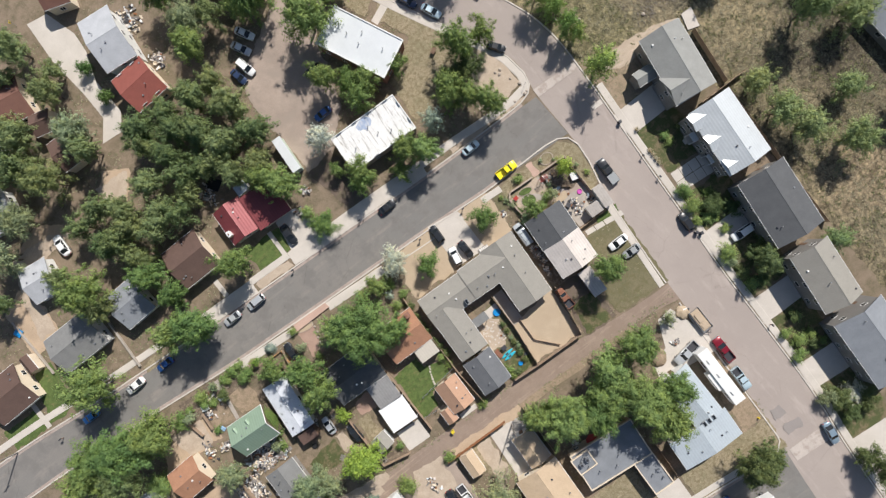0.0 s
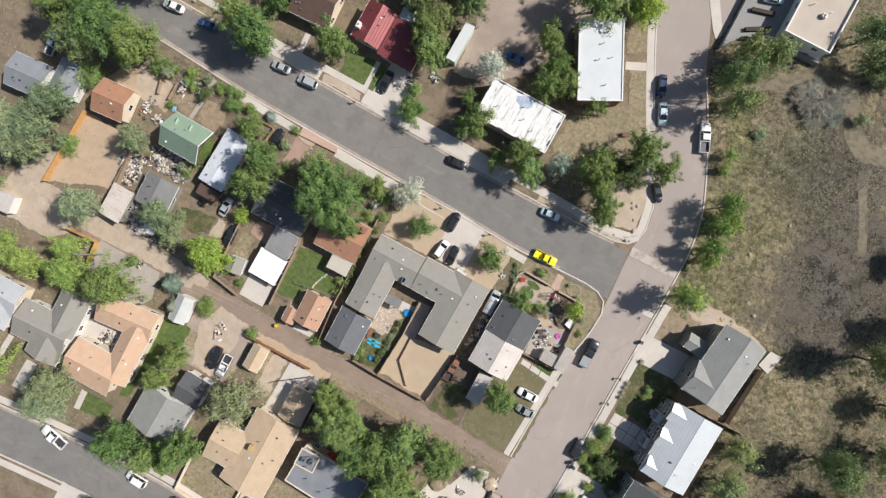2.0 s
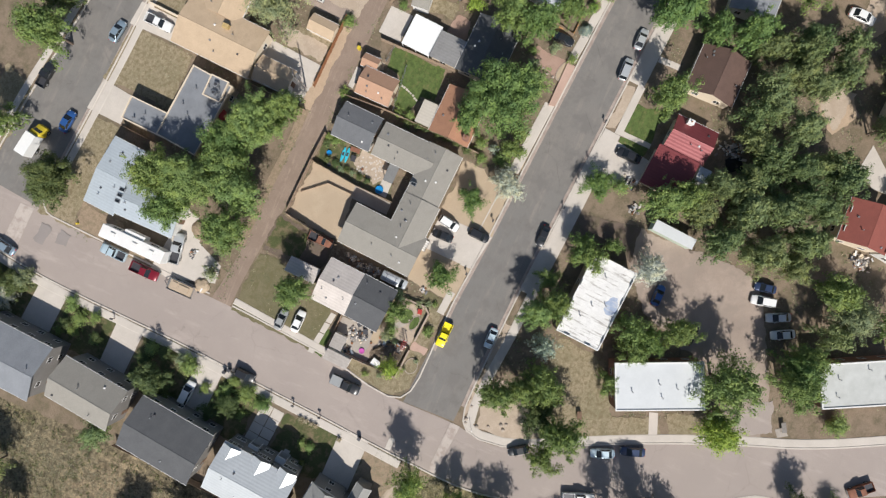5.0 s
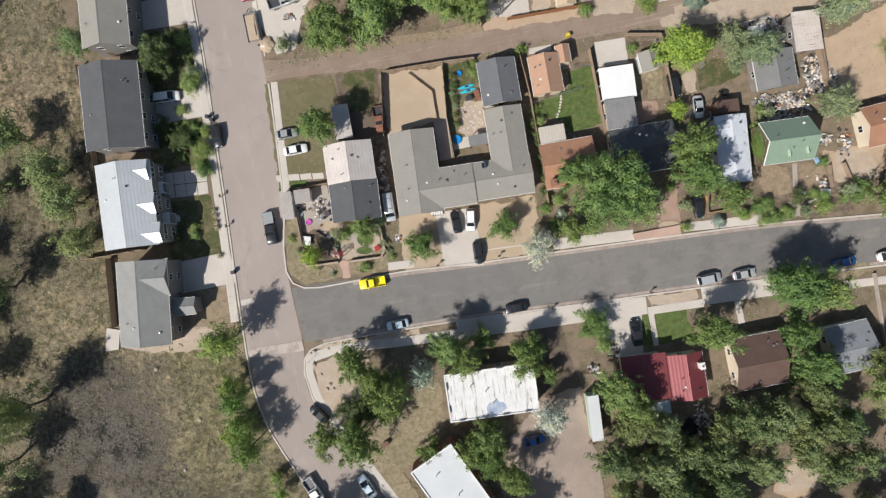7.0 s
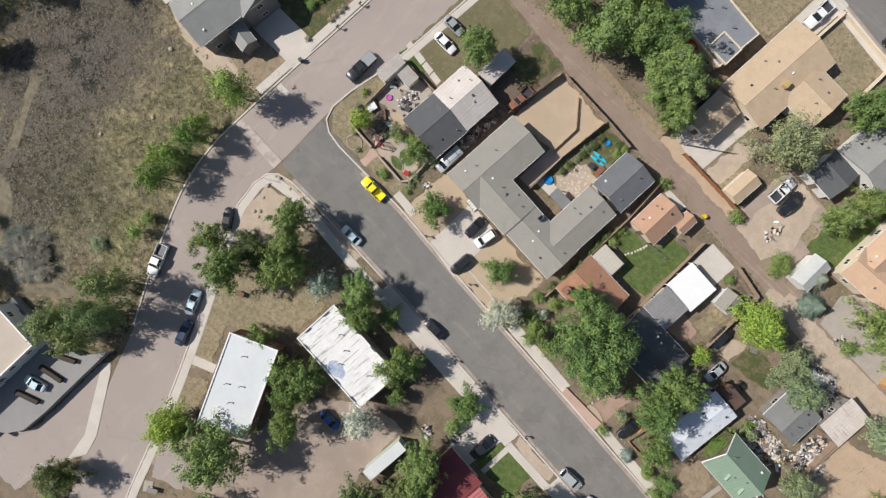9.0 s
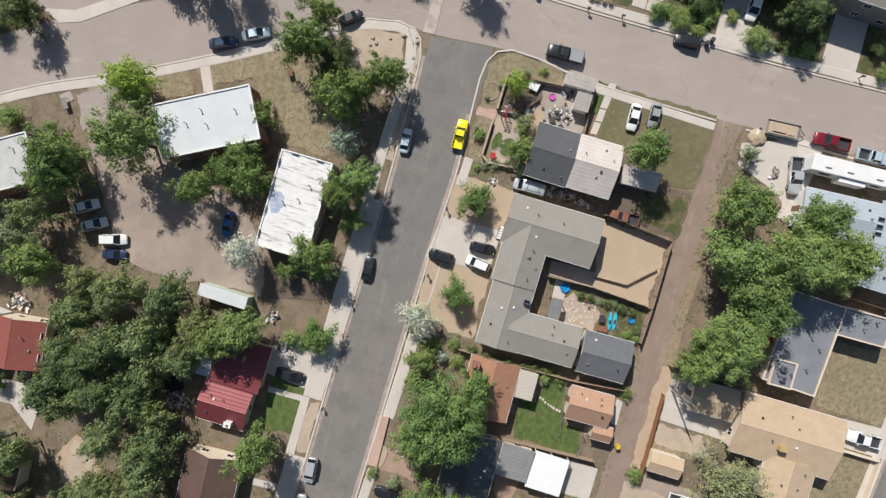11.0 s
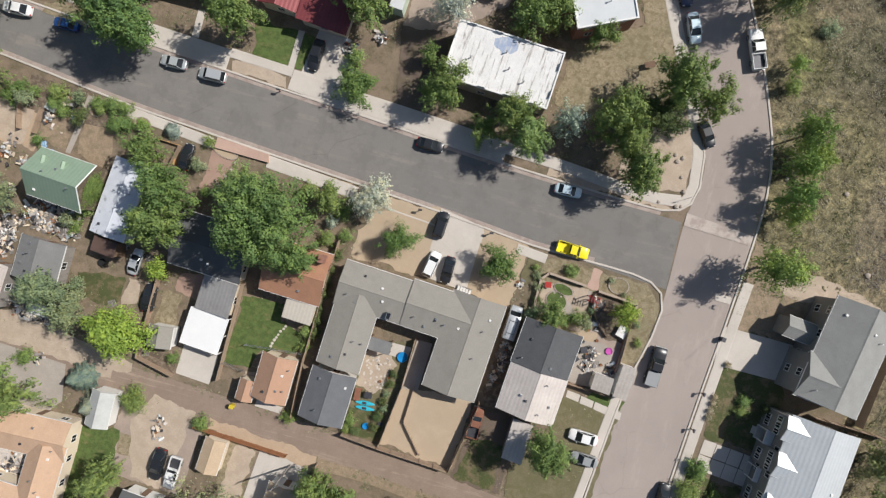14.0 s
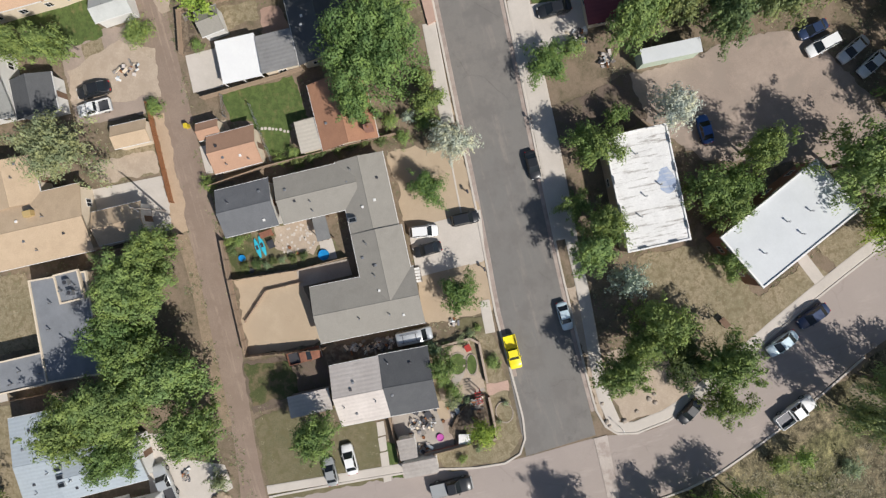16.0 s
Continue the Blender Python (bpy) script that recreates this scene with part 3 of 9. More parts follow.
def wing(parent, x, y, w, d, rot, eave, ridge, rise, roof=None, wall=None, open_sides=False):
    """One body of a house: walls, roof, windows, vents. w runs along its own x, d along y, both over the roof edges."""
    wall = wall or bpy.data.materials[parent["wall"]]
    roof = roof or bpy.data.materials[parent["roof"]]
    if parent["n"] == 0:
        parent.matrix_basis = pose(x, y, 0)
    parent["n"] += 1
    rnd = random.Random(f"{x},{y}")
    BLOCKED.append((x, y, w / 2, d / 2, radians(rot)))
    px, py = parent.matrix_basis.translation.x, parent.matrix_basis.translation.y
    m = pose(x - px, y - py, 0, 0, 0, rot)
    ov = min(0.45, w * 0.06, d * 0.06)
    if ridge == "flat":
        ov = 0.12
    hw, hd, iw, idp = w / 2, d / 2, w / 2 - ov, d / 2 - ov
    swap = ridge == "x"
    th = 0.16
    # walls
    bm = bmesh.new()
    if open_sides:
        for sx in (-1, 1):
            for sy in (-1, 0, 1):
                box(bm, sx * iw - 0.06, sx * iw + 0.06, sy * idp - 0.06, sy * idp + 0.06, 0, eave - 0.1)
        for sx in (-1, 1):
            box(bm, sx * iw - 0.07, sx * iw + 0.07, -idp - 0.06, idp + 0.06, eave - 0.1, eave + 0.02)
        part("post", bm, wall, parent, m=m)
    else:
        if ridge in "xy":
            half, ln = (idp, iw) if swap else (iw, idp)
            full = hd if swap else hw
            k = rise / full
            prof = [(-half, 0), (half, 0), (half, eave + (full - half) * k - 0.02), (0, eave + rise - 0.02), (-half, eave + (full - half) * k - 0.02)]
            prism(bm, prof, -ln, ln, swap)
        elif ridge == "shed":
            prism(bm, [(-iw, 0), (iw, 0), (iw, eave + rise - 0.02), (-iw, eave - 0.02)], -idp, idp)
        else:
            box(bm, -iw, iw, -idp, idp, 0, eave)
        finish(bm)
        part("wall", bm, wall, parent, m=m)
    # roof
    bm = bmesh.new()
    if ridge in "xy":
        full, ln = (hd, hw) if swap else (hw, hd)
        for s in (-1, 1):
            prof = [(s * full, eave), (0, eave + rise), (0, eave + rise + th), (s * full, eave + th * 0.8)]
            prism(bm, prof, -ln, ln, swap)
        finish(bm)
        rf = part("roof", bm, roof, parent, m=m)
        cap = bmesh.new()
        prism(cap, [(-0.16, eave + rise + th - 0.05), (0, eave + rise + th + 0.035), (0.16, eave + rise + th - 0.05)], -ln - 0.01, ln + 0.01, swap)
        part("ridge_cap", finish(cap), roof, rf)
        for s in (-1, 1):
            fas = bmesh.new()
            q = full * s
            if swap:
                box(fas, -ln, ln, q - 0.03 + s * 0.035, q + 0.03 + s * 0.035, eave - 0.08, eave + 0.11)
            else:
                box(fas, q - 0.03 + s * 0.035, q + 0.03 + s * 0.035, -ln, ln, eave - 0.08, eave + 0.11)
            part("gutter", fas, paint_white, rf)
        n_v = 0 if w * d < 40 else rnd.choice((3, 4, 5))
        for i in range(n_v):
            a = rnd.uniform(0.15, 0.75) * rnd.choice((-1, 1)) * full
            b = rnd.uniform(-0.8, 0.8) * ln
            zz = eave + rise * (1 - abs(a) / full) + th
            p = (b, a, zz) if swap else (a, b, zz)
            v = bmesh.new()
            if i % 2:
                tube(v, (p[0], p[1], zz - 0.15), (p[0], p[1], zz + 0.45), 0.07, 0.07)
                tube(v, (p[0], p[1], zz + 0.45), (p[0], p[1], zz + 0.52), 0.13, 0.10)
                part("vent_pipe", v, galvanised, rf)
            else:
                box(v, p[0] - 0.17, p[0] + 0.17, p[1] - 0.17, p[1] + 0.17, zz - 0.12, zz + 0.16, 0.03)
                part("roof_vent", v, rnd.choice((galvanised, paint_white, dark_metal)), rf)
    elif ridge == "shed":
        prism(bm, [(-hw, eave), (hw, eave + rise), (hw, eave + rise + 0.1), (-hw, eave + 0.1)], -hd, hd)
        part("roof", finish(bm), roof, parent, m=m)
    else:
        top = eave + (0.12 if rise < 0.2 else 0.08)
        box(bm, -hw, hw, -hd, hd, eave, top)
        rf = part("roof", bm, roof, parent, m=m)
        if rise >= 0.2:
            pr = boxes((-hw - 0.05, hw + 0.05, -hd - 0.05, -hd + 0.18, eave - 0.15, top + rise * 0.6), (-hw - 0.05, hw + 0.05, hd - 0.18, hd + 0.05, eave - 0.15, top + rise * 0.6),
                       (-hw - 0.05, -hw + 0.18, -hd + 0.18, hd - 0.18, eave - 0.15, top + rise * 0.6), (hw - 0.18, hw + 0.05, -hd + 0.18, hd - 0.18, eave - 0.15, top + rise * 0.6))
            part("parapet", pr, stucco_cream if "dark" in roof.name else paint_white if "membrane" in roof.name or "gravel" in roof.name else roof, rf)
            for i in range(4):
                a, b = rnd.uniform(-0.7, 0.7) * hw, rnd.uniform(-0.8, 0.8) * hd
                v = bmesh.new()
                tube(v, (a, b, top - 0.05), (a, b, top + 0.7), 0.08, 0.08)
                tube(v, (a, b, top + 0.7), (a, b, top + 0.8), 0.15, 0.12)
                part("vent_pipe", v, galvanised, rf)
    # windows and doors
    if not open_sides and w * d > 30:
        floors = [1.5] if eave < 4.1 else [1.5, 4.2]
        for s in (-1, 1):
            for axis in (0, 1):
                length = (iw if axis == 0 else idp) * 2
                n = max(1, int(length / 3.6))
                for zf in floors:
                    for i in range(n):
                        u = (i + 0.5) / n * length - length / 2
                        if axis == 0:
                            mm = m @ pose(u, s * idp, zf)
                        else:
                            mm = m @ pose(s * iw, u, zf, 0, 0, 90)
                        if i == n // 2 and zf < 2 and s == 1 and axis == 0:
                            dr = part("door", boxes((-0.46, 0.46, -0.05, 0.05, -1.5, 0.55), bevel=0.01), wood_brown, parent, "panelled brown front door", m=mm)
                            part("door_handle", boxes((0.32, 0.38, 0.05, 0.1, -0.5, -0.44)), galvanised, dr)
                        else:
                            window_unit(parent, mm)
    return parent


def facade_windows(parent, x, y, z, rot, n=3, w=0.85, h=1.2):
    """A row of white framed windows set side by side in a facade."""
    o = parent.matrix_basis.translation
    for i in range(n):
        window_unit(parent, pose(x - o.x, y - o.y, z, 0, 0, rot) @ pose((i - (n - 1) / 2) * (w + 0.12), 0, 0), w, h)


def porch(parent, x, y, rot, w=2.2, d=1.5):
    o = parent.matrix_basis.translation
    m = pose(x - o.x, y - o.y, 0, 0, 0, rot)
    part("porch_roof", boxes((-w / 2, w / 2, -d, 0, 2.6, 2.75), bevel=0.02), paint_white, parent, m=m)
    for u in (-w / 2 + 0.12, w / 2 - 0.12):
        part("porch_post", boxes((u - 0.07, u + 0.07, -d + 0.05, -d + 0.19, 0.3, 2.6)), paint_white, parent, m=m)
    part("porch_floor", boxes((-w / 2, w / 2, -d, 0, 0, 0.3)), concrete, parent, m=m)
    for i in range(2):
        part("step", boxes((-0.6, 0.6, -d - 0.3 * (i + 1), -d - 0.3 * i, 0, 0.2 - 0.1 * i)), concrete, parent, m=m)


def chimney(parent, x, y, top, material):
    px, py = parent.matrix_basis.translation.x, parent.matrix_basis.translation.y
    bm = boxes((-0.4, 0.4, -0.55, 0.55, 0, top), (-0.47, 0.47, -0.62, 0.62, top, top + 0.12))
    ch = part("chimney", bm, material, parent, m=pose(x - px, y - py, 0))
    part("flue", tube(bmesh.new(), (0, 0, top + 0.1), (0, 0, top + 0.45), 0.14, 0.14), rust_metal, ch)


# ---- cars ----
CAR_MESH = {}


def loft(stations, n=10):
    """A body lofted along x from (x, half width, bottom, top, roundness)."""
    bm = bmesh.new()
    rings = []
    for x, hw, z0, z1, r in stations:
        pts = [(-hw, z0), (-hw, z1 - r), (-hw + r * 0.35, z1 - r * 0.3), (-hw + r, z1), (0, z1 + r * 0.12), (hw - r, z1), (hw - r * 0.35, z1 - r * 0.3), (hw, z1 - r), (hw, z0)]
        rings.append([bm.verts.new((x, y, z)) for y, z in pts])
    for a, b in zip(rings, rings[1:]):
        for i in range(len(a)):
            j = (i + 1) % len(a)
            bm.faces.new((a[i], a[j], b[j], b[i]))
    bm.faces.new(rings[0])
    bm.faces.new(rings[-1][::-1])
    finish(bm)
    for f in bm.faces:
        f.smooth = len(f.verts) == 4
    return bm


def cached(key, make, material):
    if key not in CAR_MESH:
        CAR_MESH[key] = mesh_of(key[-1] if isinstance(key, tuple) else key, make(), material)
    return CAR_MESH[key]


def wheel_set(ob, xs, hw, r=0.33):
    for x in xs:
        for s in (-1, 1):
            def tyre():
                bm = tube(bmesh.new(), (0, -0.11, 0), (0, 0.11, 0), r, r, 18)
                bmesh.ops.bevel(bm, geom=[e for e in bm.edges if abs(e.verts[0].co.y - e.verts[1].co.y) < 1e-4], offset=0.03, segments=2, affect="EDGES")
                return bm
            wh = part("wheel", cached(("tyre", r, "wheel"), tyre, rubber), rubber, ob, m=pose(x, s * (hw - 0.1), r))
            part("rim", cached(("rim", r, "rim"), lambda: tube(bmesh.new(), (0, -0.118, 0), (0, 0.118, 0), r * 0.62, r * 0.62, 12), galvanised), galvanised, wh)


def greenhouse(x0, x1, x2, x3, hw, zb, zt):
    """Glass of a cabin: base from x0 to x3, roof from x1 to x2."""
    bm = bmesh.new()
    t = hw * 0.72
    lo = [bm.verts.new(p) for p in ((x0, -hw * 0.9, zb), (x0, hw * 0.9, zb), (x3, hw * 0.9, zb), (x3, -hw * 0.9, zb))]
    hi = [bm.verts.new(p) for p in ((x1, -t, zt), (x1, t, zt), (x2, t, zt), (x2, -t, zt))]
    for i in range(4):
        bm.faces.new((lo[i], lo[(i + 1) % 4], hi[(i + 1) % 4], hi[i]))
    bm.faces.new(hi)
    bm.faces.new(lo[::-1])
    return finish(bm)


def cabin_frame(x0, x1, x2, x3, hw, zb, zt):
    """Roof panel and pillars round the glass."""
    t = hw * 0.72
    bm = bmesh.new()
    box(bm, min(x1, x2) - 0.05, max(x1, x2) + 0.05, -t - 0.02, t + 0.02, zt - 0.02, zt + 0.05, 0.034)
    return bm


def pillar(a, b, s, hw, zb, zt):
    return tube(bmesh.new(), (a, s * hw * 0.905, zb - 0.02), (b, s * (hw * 0.72 + 0.005), zt), 0.045, 0.04, 6)


def car(label, paint, kind, x, y, rot, length):
    """x is forward."""
    name = {"pickup": "pickup_truck", "suv": "car", "sedan": "car", "van": "van", "truck": "box_truck", "trailer": "flat_trailer", "motorhome": "caravan"}[kind]
    nominal = {"sedan": 4.6, "suv": 4.7, "pickup": 5.4, "van": 5.2, "truck": 6.4, "trailer": 6.0, "motorhome": 12.0}[kind]
    k = max(0.92, min(1.14, length / nominal))
    ob = new(name)
    ob.matrix_basis = pose(x, y, 0.03, 0, 0, rot) @ Matrix.Diagonal((k, k ** 0.5, k ** 0.5, 1))
    tagged(ob, label, name.replace("_", " "), group="parked vehicles")
    def put(nm, maker, material, parent=ob, label=""):
        return part(nm, cached((kind, material.name, nm), maker, material), material, parent, label)
    def pillars(g, hw, zb, zt):
        for s in (-1, 1):
            for i, (a, b) in enumerate(((g[0], g[1]), (g[3], g[2]), ((g[0] + g[3]) / 2, (g[1] + g[2]) / 2))):
                part("pillar", cached((kind, paint.name, s, i, "pillar"), lambda: pillar(a, b, s, hw, zb, zt), paint), paint, ob)
    if kind in ("sedan", "suv"):
        hw = 0.89 if kind == "sedan" else 0.93
        zb = 0.92 if kind == "sedan" else 1.02
        zt = 1.40 if kind == "sedan" else 1.62
        g = (1.18, 0.32, -0.95, -1.72) if kind == "sedan" else (1.3, 0.55, -1.75, -2.16)
        rear = (-2.3, -2.2, -1.6)
        put("body", lambda: loft([(2.3, hw * 0.5, 0.36, 0.58, 0.08), (2.25, hw * 0.72, 0.30, 0.66, 0.12), (2.08, hw * 0.89, 0.25, 0.74, 0.15), (1.65, hw * 0.98, 0.22, 0.82, 0.17), (1.05, hw, 0.22, zb - 0.02, 0.16), (-0.9, hw, 0.22, zb, 0.14),
                                  (rear[2], hw * 0.985, 0.22, zb, 0.15), (-2.0, hw * 0.92, 0.24, zb - 0.01, 0.16), (rear[1], hw * 0.80, 0.28, zb - 0.06, 0.15), (rear[0], hw * 0.6, 0.36, zb - 0.16, 0.1)]), paint)
        put("window_glass", lambda: greenhouse(*g, hw, zb - 0.02, zt), glass_mat)
        put("roof", lambda: cabin_frame(*g, hw, zb, zt), paint)
        pillars(g, hw, zb, zt)
        for s in (-1, 1):
            put("headlight", lambda: boxes((2.13, 2.24, 0.42, 0.70, 0.58, 0.72), bevel=0.03), lamp_mat).matrix_basis = pose(0, 0.0 if s > 0 else -1.12, 0)
            put("tail_light", lambda: boxes((rear[0] - 0.01, rear[1], 0.45, 0.72, 0.62, 0.80), bevel=0.02), tail_mat).matrix_basis = pose(0, 0.0 if s > 0 else -1.17, 0)
            put("mirror", lambda: boxes((0.78, 0.92, hw, hw + 0.16, 0.9, 1.04), bevel=0.03), paint).matrix_basis = pose(0, 0 if s > 0 else -2 * hw - 0.16, 0)
        put("bumper", lambda: boxes((2.26, 2.36, -hw * 0.66, hw * 0.66, 0.3, 0.5), bevel=0.04), dark_metal)
        wheel_set(ob, (1.4, -1.38), hw)
    elif kind == "pickup":
        hw = 0.96
        put("body", lambda: loft([(2.7, hw * 0.8, 0.42, 0.85, 0.1), (2.6, hw * 0.93, 0.36, 0.98, 0.12), (1.9, hw * 0.98, 0.34, 1.04, 0.1), (1.1, hw, 0.34, 1.08, 0.1), (-0.6, hw, 0.34, 1.08, 0.1)]), paint)
        put("window_glass", lambda: greenhouse(1.25, 0.6, -0.4, -0.55, hw, 1.05, 1.68), glass_mat)
        put("roof", lambda: cabin_frame(1.25, 0.6, -0.4, -0.55, hw, 1.07, 1.68), paint)
        pillars((1.25, 0.6, -0.4, -0.55), hw, 1.07, 1.68)
        def bed():
            return boxes((-2.7, -0.62, -hw, -hw + 0.09, 0.5, 1.1), (-2.7, -0.62, hw - 0.09, hw, 0.5, 1.1), (-2.7, -2.62, -hw + 0.09, hw - 0.09, 0.5, 1.1), (-0.7, -0.62, -hw + 0.09, hw - 0.09, 0.5, 1.12), bevel=0.02)
        put("truck_bed", bed, paint)
        put("bed_floor", lambda: boxes((-2.62, -0.7, -hw + 0.09, hw - 0.09, 0.5, 0.62)), paint if "yellow" in paint.name else dark_metal)
        for s in (-1, 1):
            put("headlight", lambda: boxes((2.55, 2.68, 0.52, 0.8, 0.72, 0.88), bevel=0.03), lamp_mat).matrix_basis = pose(0, 0.0 if s > 0 else -1.32, 0)
            put("mirror", lambda: boxes((0.85, 1.0, hw, hw + 0.2, 1.02, 1.2), bevel=0.03), paint).matrix_basis = pose(0, 0 if s > 0 else -2 * hw - 0.2, 0)
        put("bumper", lambda: boxes((2.66, 2.8, -0.85, 0.85, 0.42, 0.62), bevel=0.03), galvanised)
        put("rear_bumper", lambda: boxes((-2.82, -2.7, -0.85, 0.85, 0.45, 0.62), bevel=0.03), galvanised)
        wheel_set(ob, (1.75, -1.7), hw, 0.38)
    elif kind == "van":
        hw = 0.97
        put("body", lambda: loft([(2.6, hw * 0.8, 0.4, 0.9, 0.12), (2.4, hw * 0.95, 0.32, 1.05, 0.12), (1.75, hw, 0.3, 1.2, 0.12), (1.1, hw, 0.3, 1.86, 0.16), (-2.4, hw, 0.3, 1.9, 0.16), (-2.6, hw * 0.92, 0.4, 1.8, 0.16)]), paint)
        put("window_glass", lambda: boxes((0.2, 1.0, -hw - 0.01, hw + 0.01, 1.15, 1.6), (-2.2, -0.1, -hw - 0.01, hw + 0.01, 1.2, 1.6), bevel=0.02), glass_mat)
        put("windscreen", lambda: prism(bmesh.new(), [(1.83, 1.16), (1.18, 1.80), (1.14, 1.78), (1.79, 1.14)], -0.8, 0.8), glass_mat)
        put("roof_rack", lambda: boxes((-2.0, 0.7, -0.6, -0.55, 2.0, 2.04), (-2.0, 0.7, 0.55, 0.6, 2.0, 2.04), (-1.6, -1.55, -0.6, 0.6, 1.9, 2.0), (0.3, 0.35, -0.6, 0.6, 1.9, 2.0)), dark_metal)
        wheel_set(ob, (1.6, -1.6), hw, 0.36)
    elif kind == "truck":
        hw = 1.1
        put("cab", lambda: loft([(3.2, hw * 0.8, 0.5, 1.2, 0.1), (3.0, hw * 0.92, 0.45, 1.35, 0.12), (2.3, hw * 0.95, 0.45, 1.5, 0.12), (1.8, hw * 0.95, 0.45, 2.15, 0.15), (1.25, hw * 0.95, 0.45, 2.2, 0.15)]), yellow_paint)
        put("windscreen", lambda: prism(bmesh.new(), [(2.33, 1.5), (1.86, 2.1), (1.80, 2.08), (2.28, 1.47)], -0.85, 0.85), glass_mat)
        put("cargo_box", lambda: box(bmesh.new(), -3.2, 1.15, -hw, hw, 0.75, 2.9, 0.04), paint)
        put("chassis", lambda: boxes((-3.1, 2.6, -0.5, 0.5, 0.45, 0.72)), dark_metal)
        wheel_set(ob, (2.4, -1.9), hw, 0.42)
    elif kind == "motorhome":
        hw = 1.25
        put("body", lambda: box(bmesh.new(), -6, 6, -hw, hw, 0.55, 3.1, 0.12), paint)
        for i, xx in enumerate((-3.6, 0.6, 3.8)):
            put("roof_vent" if i != 1 else "air_conditioner", lambda: box(bmesh.new(), -0.45, 0.45, -0.35, 0.35, 3.08, 3.32, 0.06), paint_white).matrix_basis = pose(xx, 0.1, 0)
        put("slide_out", lambda: box(bmesh.new(), -2.2, 1.6, hw - 0.02, hw + 0.75, 0.9, 2.7, 0.04), paint)
        put("window_glass", lambda: boxes((-4.6, -3.2, -hw - 0.02, hw + 0.02, 1.7, 2.4), (2.6, 4.2, -hw - 0.02, hw + 0.02, 1.7, 2.4), bevel=0.02), glass_mat)
        put("hitch", lambda: tube(bmesh.new(), (6, 0, 0.6), (7.0, 0, 0.6), 0.08, 0.06), dark_metal)
        wheel_set(ob, (-0.5, -1.5), hw, 0.36)
    else:
        hw = 1.1
        put("deck", lambda: boxes((-2.6, 2.2, -hw, hw, 0.62, 0.72), bevel=0.01), wood_grey)
        put("frame", lambda: boxes((-2.65, 2.25, -hw - 0.06, -hw, 0.6, 0.98), (-2.65, 2.25, hw, hw + 0.06, 0.6, 0.98), (2.2, 2.26, -hw, hw, 0.6, 0.98)), galvanised)
        put("drawbar", lambda: tube(tube(bmesh.new(), (2.2, -0.8, 0.6), (3.2, 0, 0.55), 0.06, 0.06), (2.2, 0.8, 0.6), (3.2, 0, 0.55), 0.06, 0.06), dark_metal)
        put("load", lambda: boxes((-2.4, 1.9, -0.95, 0.9, 0.72, 0.95), (-1.8, 0.2, -0.6, 0.5, 0.95, 1.15), (0.5, 1.5, -0.7, 0.1, 0.95, 1.08), bevel=0.03), stucco_tan)
        wheel_set(ob, (0.1, -0.8), hw, 0.34)
    return ob


# ---- trees ----
TREE_MESH = {}


